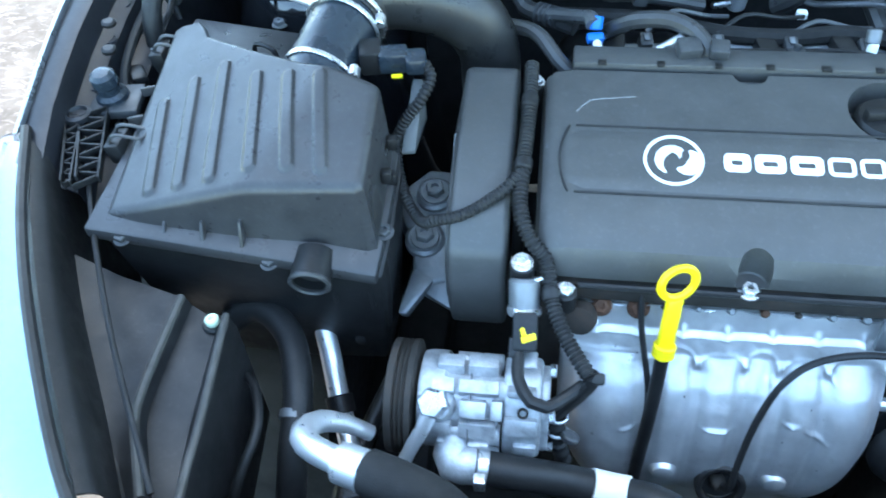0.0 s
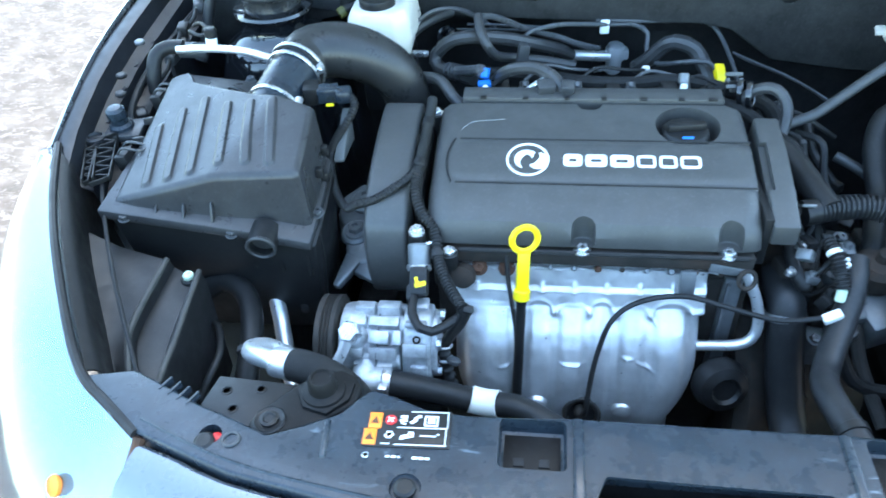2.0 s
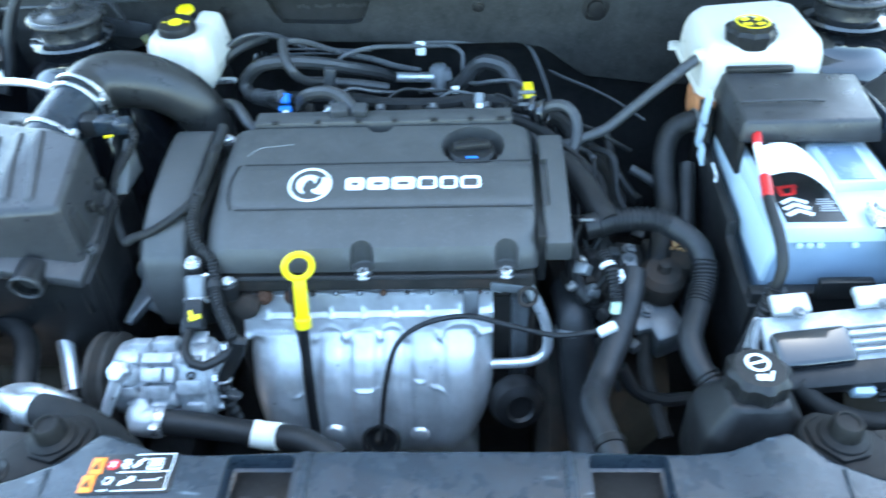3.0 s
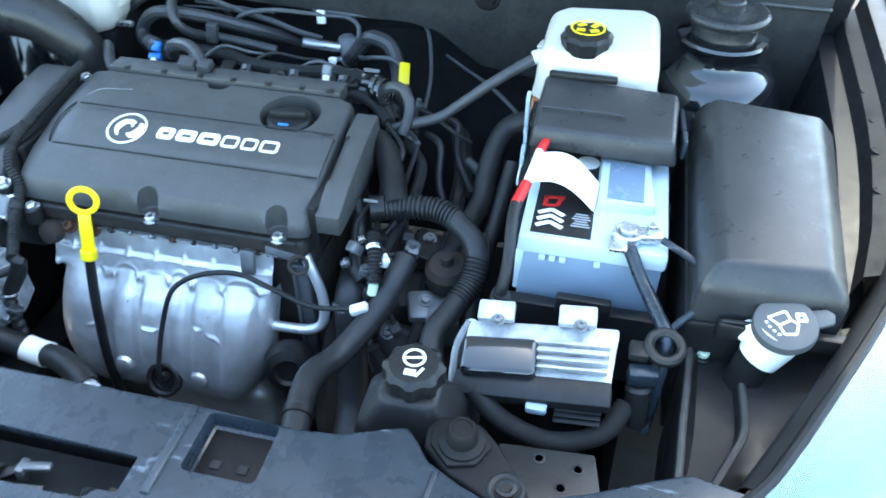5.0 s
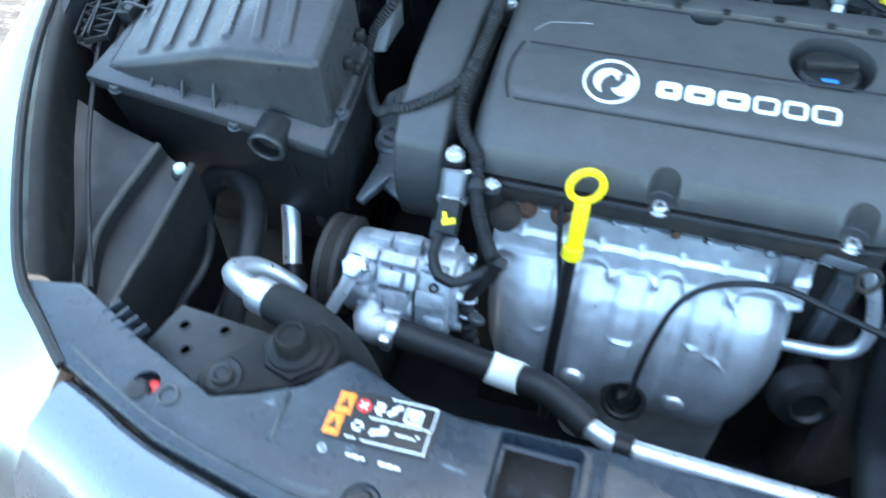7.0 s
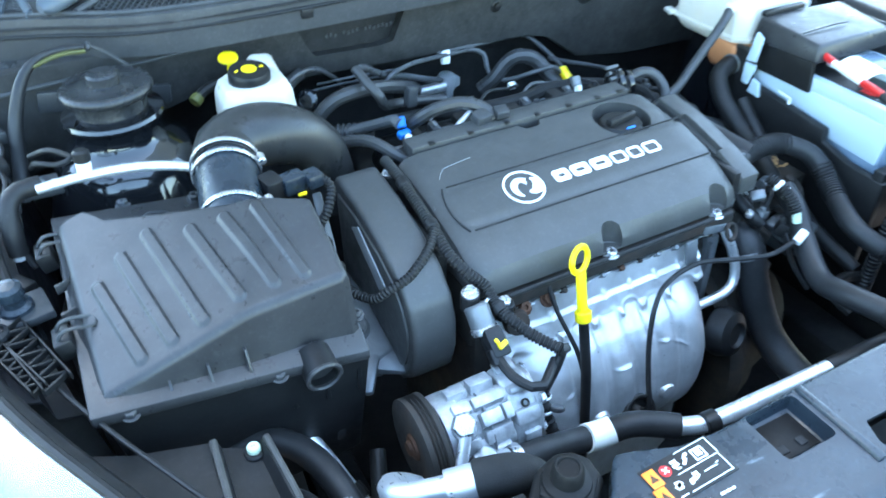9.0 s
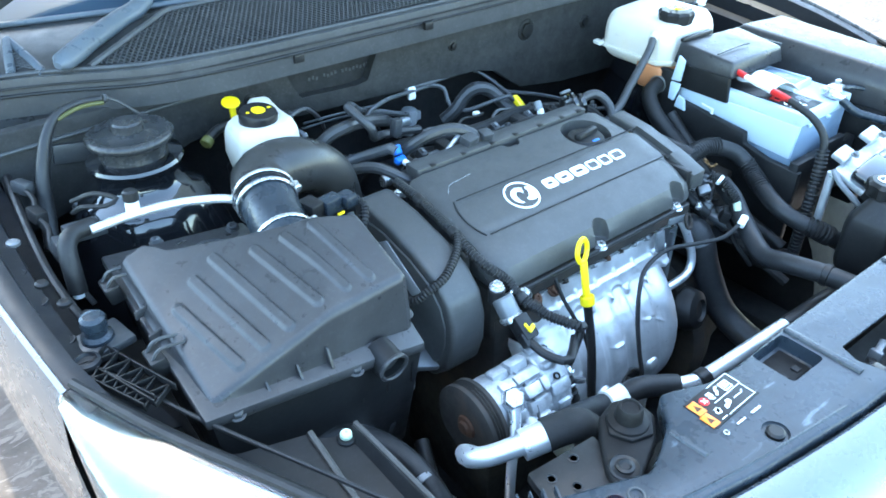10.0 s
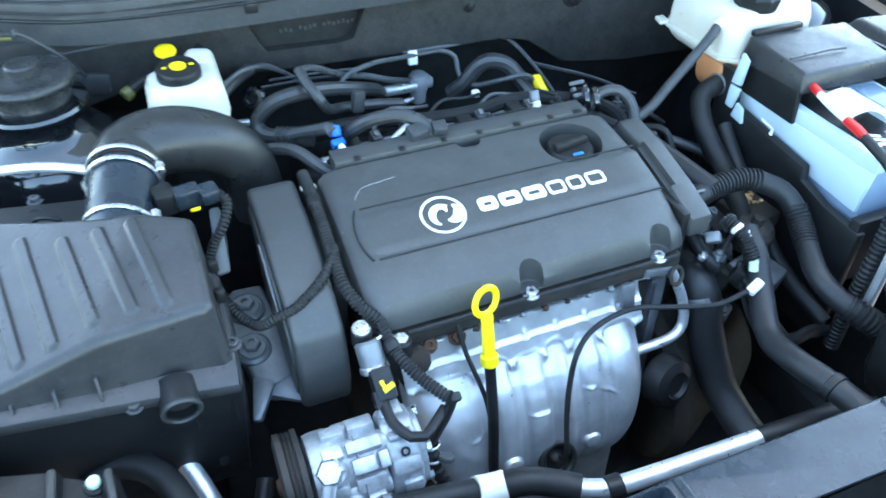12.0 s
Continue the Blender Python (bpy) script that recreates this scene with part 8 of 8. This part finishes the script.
tube(b, [(-0.165, 0.945, 0.783), (-0.122, 0.957, 0.778)], 0.0085, 12, ribs=(0.010, 0.005))
part("ribbed_end", b, RUBBER, sv)
b = BM()
rod(b, (-0.075, 0.975, 0.735), (-0.042, 0.985, 0.735), 0.006, 10)
part("port", b, STEEL, sv)
# coupling with rings on the vacuum hose
b = BM()
tube(b, [(-0.352, 0.772, 0.838), (-0.322, 0.752, 0.842)], 0.0135, 14, ribs=(0.009, 0.004))
solo("hose_coupling", b, COWL, "grey ringed coupling on the vacuum hose", "coupling")
# servo valve: a dark drum with bright edges
b = BM()
lathe(b, (-0.360, 0.895, 0.845), (-0.5, -0.8, 0.5), [(0.012, 0), (0.021, 0.003), (0.021, 0.016), (0.018, 0.020), (0.012, 0.021), (0.010, 0.016), (0.002, 0.016)], 20)
vd = solo("servo_valve", b, DARKMETAL, "glossy black round servo valve with a bright rim", "valve")
b = BM()
ring(b, (-0.3685, 0.882, 0.853), (-0.5, -0.8, 0.5), 0.0165, 0.003, 0.003, 20)
part("rim", b, STEEL, vd)
# square-holed plug standing at the end of the coil cover
b = BM()
for dx, dz, sx, sz in ((0, 0.011, 0.032, 0.007), (0, -0.011, 0.032, 0.007), (-0.0125, 0, 0.007, 0.017), (0.0125, 0, 0.007, 0.017)):
    box(b, (0.126 + dx * 0.85, 0.655 + dz * 0.7, 0.884 + dz * 0.62), (sx * 0.85, 0.006, sz * 0.7), (48, 0, 0), bev=0.001)
pq = solo("tag_plug", b, SPANNER, "grey square plug with a hole behind the cover", "connector")
b = BM()
box(b, (0.126, 0.662, 0.866), (0.020, 0.010, 0.026), bev=0.003)
part("stem", b, BLACK, pq)
# glossy hose clamps beside it
for k, (x, y) in enumerate(((0.140, 0.650), (0.152, 0.640))):
    b = BM()
    ring(b, (x, y, 0.866), (0.9, -0.35, 0.2), 0.0225, 0.004, 0.009, 24)
    solo("hose_clamp", b, DARKMETAL, "glossy black spring clamp at the thermostat hose", "clamp", group="spring clamps")
for name, c, s, rot, mat, label in (
        ("blue_coupling", (-0.277, 0.672, 0.864), (0.022, 0.013, 0.012), (20, 0, 12), BLUE, "blue quick coupling on a fuel line"),
        ("white_plug", (0.048, 0.650, 0.868), (0.011, 0.011, 0.024), (-20, 6, 0), WHITE, "white plug with grey boot behind the cover"),
        ("white_clip", (-0.063, 0.932, 0.850), (0.018, 0.010, 0.028), (0, 0, 0), WHITE, "white clip on the rear line"),
        ("yellow_tag", (0.140, 0.806, 0.813), (0.020, 0.044, 0.012), (38, 12, 20), YELLOW, "yellow tape tag on a wire"),
        ("silver_tag", (-0.189, 0.630, 0.890), (0.042, 0.009, 0.006), (0, -34, 8), PIPE, "crumpled silver foil tag"),
        ("line_clip", (-0.215, 0.772, 0.872), (0.020, 0.016, 0.036), (0, 8, 10), COWL, "grey clip holding the lines behind the engine"),
        ("strap", (0.132, 0.665, 0.868), (0.022, 0.018, 0.014), (0, 0, 10), MOUNT, "dark steel cable strap"),
        ("metal_union", (-0.409, 0.79, 0.862), (0.040, 0.011, 0.011), (0, 0, 2), STEEL, "bright metal union beside the brake reservoir"),
        ("injector_plug", (-0.173, 0.606, 0.897), (0.028, 0.024, 0.016), (12, 0, 10), COWL, "grey injector plug behind the engine"),
        ("injector_plug", (-0.139, 0.602, 0.899), (0.022, 0.022, 0.014), (12, 0, -6), COWL, "grey injector plug behind the engine"),
        ("rail_clip", (0.006, 0.797, 0.829), (0.014, 0.012, 0.012), (0, 0, 0), WHITE, "white clip on the fuel rail"),
        ("loom_clip", (0.198, 0.408, 0.822), (0.022, 0.005, 0.005), (0, 5, 6), MOUNT, "steel spring clip beside the cable duct"),
        ("loom_plug", (0.222, 0.45, 0.775), (0.03, 0.03, 0.03), (10, 30, 10), BLACK, "black plug on the gearbox loom"),
        ("sensor_plug", (0.205, 0.395, 0.755), (0.026, 0.024, 0.034), (0, 20, 30), BLACK, "black sensor plug beside the engine"),
        ("bracket_lug", (0.19, 0.375, 0.775), (0.014, 0.012, 0.010), (0, 0, 30), STEEL, "small bright bracket lug beside the engine")):
    b = BM()
    box(b, c, s, rot, bev=0.003)
    ob = solo(name, b, mat, label, "connector")
    if name in ("blue_coupling", "white_plug"):
        b = BM()
        rod(b, V(*c) + V(0, 0.006, 0.008), V(*c) + V(0.001, 0.016, 0.022), 0.0085, 12)
        part("boot", b, MOUNT if name == "white_plug" else BLUE, ob)
b = BM()
rod(b, (-0.273, 0.650, 0.862), (-0.275, 0.664, 0.864), 0.0055, 10)
solo("white_pin", b, WHITE, "white pin below the blue coupling", "connector")
# fuel rail with injector plugs and short wires behind the coil cover
b = BM()
tube(b, [(-0.250, 0.700, 0.828), (-0.10, 0.706, 0.830), (0.04, 0.708, 0.830), (0.10, 0.706, 0.828)], 0.009, 12)
fr = solo("fuel_rail", b, MOUNT, "dull alloy fuel rail behind the coil cover", "fuel rail")
for x in (-0.21, -0.12, -0.03, 0.06):
    b = BM()
    box(b, (x, 0.700, 0.842), (0.017, 0.020, 0.020), (25, 0, 8), bev=0.003)
    pl = part("plug", b, COWL, fr, "grey injector plug")
    b = BM()
    box(b, (x, 0.695, 0.8535), (0.007, 0.010, 0.003), (25, 0, 8), bev=0.0008)
    part("lock", b, MOUNT, pl, "pale locking tab")
for k, (p, q, lift) in enumerate((((-0.21, 0.712, 0.850), (-0.10, 0.760, 0.846), 0.020), ((-0.12, 0.712, 0.850), (0.00, 0.770, 0.842), 0.016), ((-0.03, 0.712, 0.850), (0.08, 0.745, 0.842), 0.014), ((0.06, 0.712, 0.850), (0.13, 0.70, 0.846), 0.012))):
    p, q = V(*p), V(*q)
    solo("injector_wire", tube(BM(), [p, p.lerp(q, 0.3) + V(0, 0.006, lift), p.lerp(q, 0.7) + V(0, -0.006, lift * 0.6), q], 0.0030, 8), (LINES, RUBBER)[k % 2], "thin wire from an injector plug", "wire", "injector wires")
# gearbox mass below the right side
gb = thing("gearbox", (0.25, 0.42, 0.2), "dark grimy gearbox casing with rusty patches", "gearbox")
b = BM()
lathe(b, (0.13, 0.43, 0.45), (1, 0, 0), [(0.17, 0), (0.18, 0.02), (0.165, 0.06), (0.14, 0.10), (0.12, 0.18), (0.09, 0.22)], 28)
part("casing", b, IRON, gb)
for k, (c, s, r, m) in enumerate((((0.20, 0.45, 0.65), (0.09, 0.10, 0.10), (10, 0, 12), IRON), ((0.255, 0.40, 0.64), (0.07, 0.06, 0.09), (20, 10, 30), IRON), ((0.29, 0.36, 0.675), (0.055, 0.05, 0.02), (15, 5, 20), MOUNT),
                                 ((0.235, 0.35, 0.60), (0.05, 0.03, 0.06), (0, 20, 10), MOUNT), ((0.17, 0.36, 0.56), (0.06, 0.05, 0.05), (30, 10, 0), IRON), ((0.275, 0.44, 0.715), (0.05, 0.06, 0.03), (5, 10, 0), BLACK),
                                 ((0.21, 0.30, 0.53), (0.05, 0.04, 0.04), (0, 30, 30), IRON), ((0.30, 0.45, 0.60), (0.06, 0.10, 0.10), (0, 0, 10), IRON), ((0.335, 0.435, 0.722), (0.075, 0.075, 0.036), (4, 0, 8), IRON), ((0.315, 0.36, 0.655), (0.05, 0.07, 0.06), (12, -8, 20), MOUNT), ((0.19, 0.385, 0.715), (0.045, 0.04, 0.05), (0, 0, 15), IRON))):
    b = BM()
    box(b, c, s, r, bev=0.007)
    part("lug", b, m, gb)
b = BM()
lathe(b, (0.315, 0.40, 0.70), (0, -0.2, 1), [(0.034, 0), (0.034, 0.03), (0.026, 0.04), (0.010, 0.042), (0.008, 0.055), (0.001, 0.056)], 20)
part("selector_turret", b, IRON, gb)
for p in ((0.29, 0.36, 0.69), (0.235, 0.335, 0.63), (0.20, 0.40, 0.705), (0.275, 0.45, 0.732)):
    bolt(gb, p, (0.2, -0.4, 1), 0.008, MOUNT)
b = BM()
for k in range(40):
    random.seed(k)
    box(b, (0.338 + random.uniform(-0.018, 0.018), 0.446 + random.uniform(-0.014, 0.014), 0.744 + random.uniform(-0.004, 0.004)), (0.007, 0.004, 0.002), (random.uniform(-30, 30), 0, random.uniform(0, 180)), bev=0)
part("leaf_litter", b, LITTER, gb, "brown leaf litter").data.name = "litter"
b = BM()
lathe(b, (0.095, 0.285, 0.585), (0.2, -0.9, 0.3), [(0.04, 0), (0.042, 0.01), (0.036, 0.03), (0.022, 0.036), (0.018, 0.03), (0.008, 0.03)], 24)
solo("oil_filter_housing", b, BLACK, "round black oil filter housing beside the heat shield", "oil filter")

# small wiring at the gearbox end of the engine
for k, (p, q, bend, r) in enumerate((((0.175, 0.58, 0.845), (0.205, 0.40, 0.76), (0.03, 0.0, 0.01), 0.0045), ((0.19, 0.60, 0.83), (0.245, 0.43, 0.74), (0.02, 0.02, 0.02), 0.004), ((0.20, 0.50, 0.80), (0.20, 0.35, 0.70), (0.025, -0.01, 0.0), 0.005),
                                    ((0.178, 0.46, 0.79), (0.19, 0.35, 0.78), (0.012, 0.0, 0.02), 0.0035), ((0.23, 0.62, 0.81), (0.30, 0.50, 0.72), (0.01, 0.0, 0.03), 0.006), ((0.215, 0.355, 0.80), (0.26, 0.30, 0.68), (0.02, 0.0, 0.0), 0.004),
                                    ((0.25, 0.70, 0.79), (0.31, 0.60, 0.72), (0.0, 0.02, 0.02), 0.008), ((0.14, 0.70, 0.84), (0.20, 0.62, 0.80), (0.02, 0.01, 0.02), 0.006))):
    p, q, bend = V(*p), V(*q), V(*bend)
    w = hose("gearbox_wire", [p, p.lerp(q, 0.3) + bend, p.lerp(q, 0.62) + bend * 0.4 - V(0.01, 0, 0), q], r, (RUBBER, SLEEVE)[k % 2], "thin black wire hanging at the gearbox end", "wire", seg=8)
    tagged(w, group="gearbox wires", label="thin black wire hanging at the gearbox end", category="wire")
    b = BM()
    box(b, q, (0.018, 0.016, 0.022), (20 * k, 15 * k, 10 * k), bev=0.003)
    part("plug", b, (BLACK, COWL, BLACK, MOUNT)[k % 4], w)
    if k % 2:
        b = BM()
        c = p.lerp(q, 0.3) + bend
        rod(b, c - (q - p).normalized() * 0.004, c + (q - p).normalized() * 0.004, r * 1.35, 10)
        part("tie", b, COWL, w)


# clips and plugs scattered at the gearbox end and behind the cover
for k, (c, s, r, m) in enumerate((((0.238, 0.335, 0.775), (0.012, 0.010, 0.016), (10, 20, 30), WHITE), ((0.205, 0.345, 0.742), (0.020, 0.016, 0.014), (0, 20, 10), MOUNT), ((0.222, 0.315, 0.728), (0.022, 0.018, 0.024), (20, 0, 40), BLACK),
                                  ((0.175, 0.345, 0.752), (0.014, 0.012, 0.010), (0, 0, 25), STEEL), ((0.262, 0.395, 0.752), (0.022, 0.022, 0.018), (15, 10, 0), MOUNT), ((0.245, 0.375, 0.722), (0.030, 0.020, 0.016), (30, 0, 50), COWL),
                                  ((0.205, 0.655, 0.835), (0.018, 0.014, 0.020), (0, 15, 20), COWL), ((0.090, 0.660, 0.858), (0.024, 0.018, 0.018), (10, 0, 15), BLACK), ((-0.035, 0.655, 0.860), (0.020, 0.016, 0.014), (0, 0, 30), COWL))):
    b = BM()
    box(b, c, s, r, bev=0.003)
    lathe(b, V(*c) + V(0, 0, s[2] * 0.3), (0.2, 0.3, 1), [(s[1] * 0.34, 0), (s[1] * 0.34, s[2] * 0.5), (s[1] * 0.2, s[2] * 0.6)], 10)
    solo("wiring_clip", b, m, "small plastic clip on the wiring at the engine", "clip", group="wiring clips")
for k, (p, q, sag, r) in enumerate((((0.175, 0.345, 0.752), (0.250, 0.375, 0.722), 0.03, 0.0035), ((0.205, 0.345, 0.742), (0.262, 0.395, 0.752), -0.02, 0.004), ((0.222, 0.315, 0.728), (0.240, 0.250, 0.64), 0.02, 0.0045), ((0.205, 0.655, 0.835), (0.300, 0.640, 0.79), -0.012, 0.004), ((-0.035, 0.655, 0.86), (0.090, 0.660, 0.858), -0.012, 0.0035))):
    p, q = V(*p), V(*q)
    w = hose("clip_wire", [p, p.lerp(q, 0.35) - V(0, 0.01, sag), p.lerp(q, 0.7) - V(0, 0.012, sag * 0.7), q], r, RUBBER, "thin black wire between two clips", "wire", seg=8)
    tagged(w, group="clip wires", label="thin black wire between two clips", category="wire")
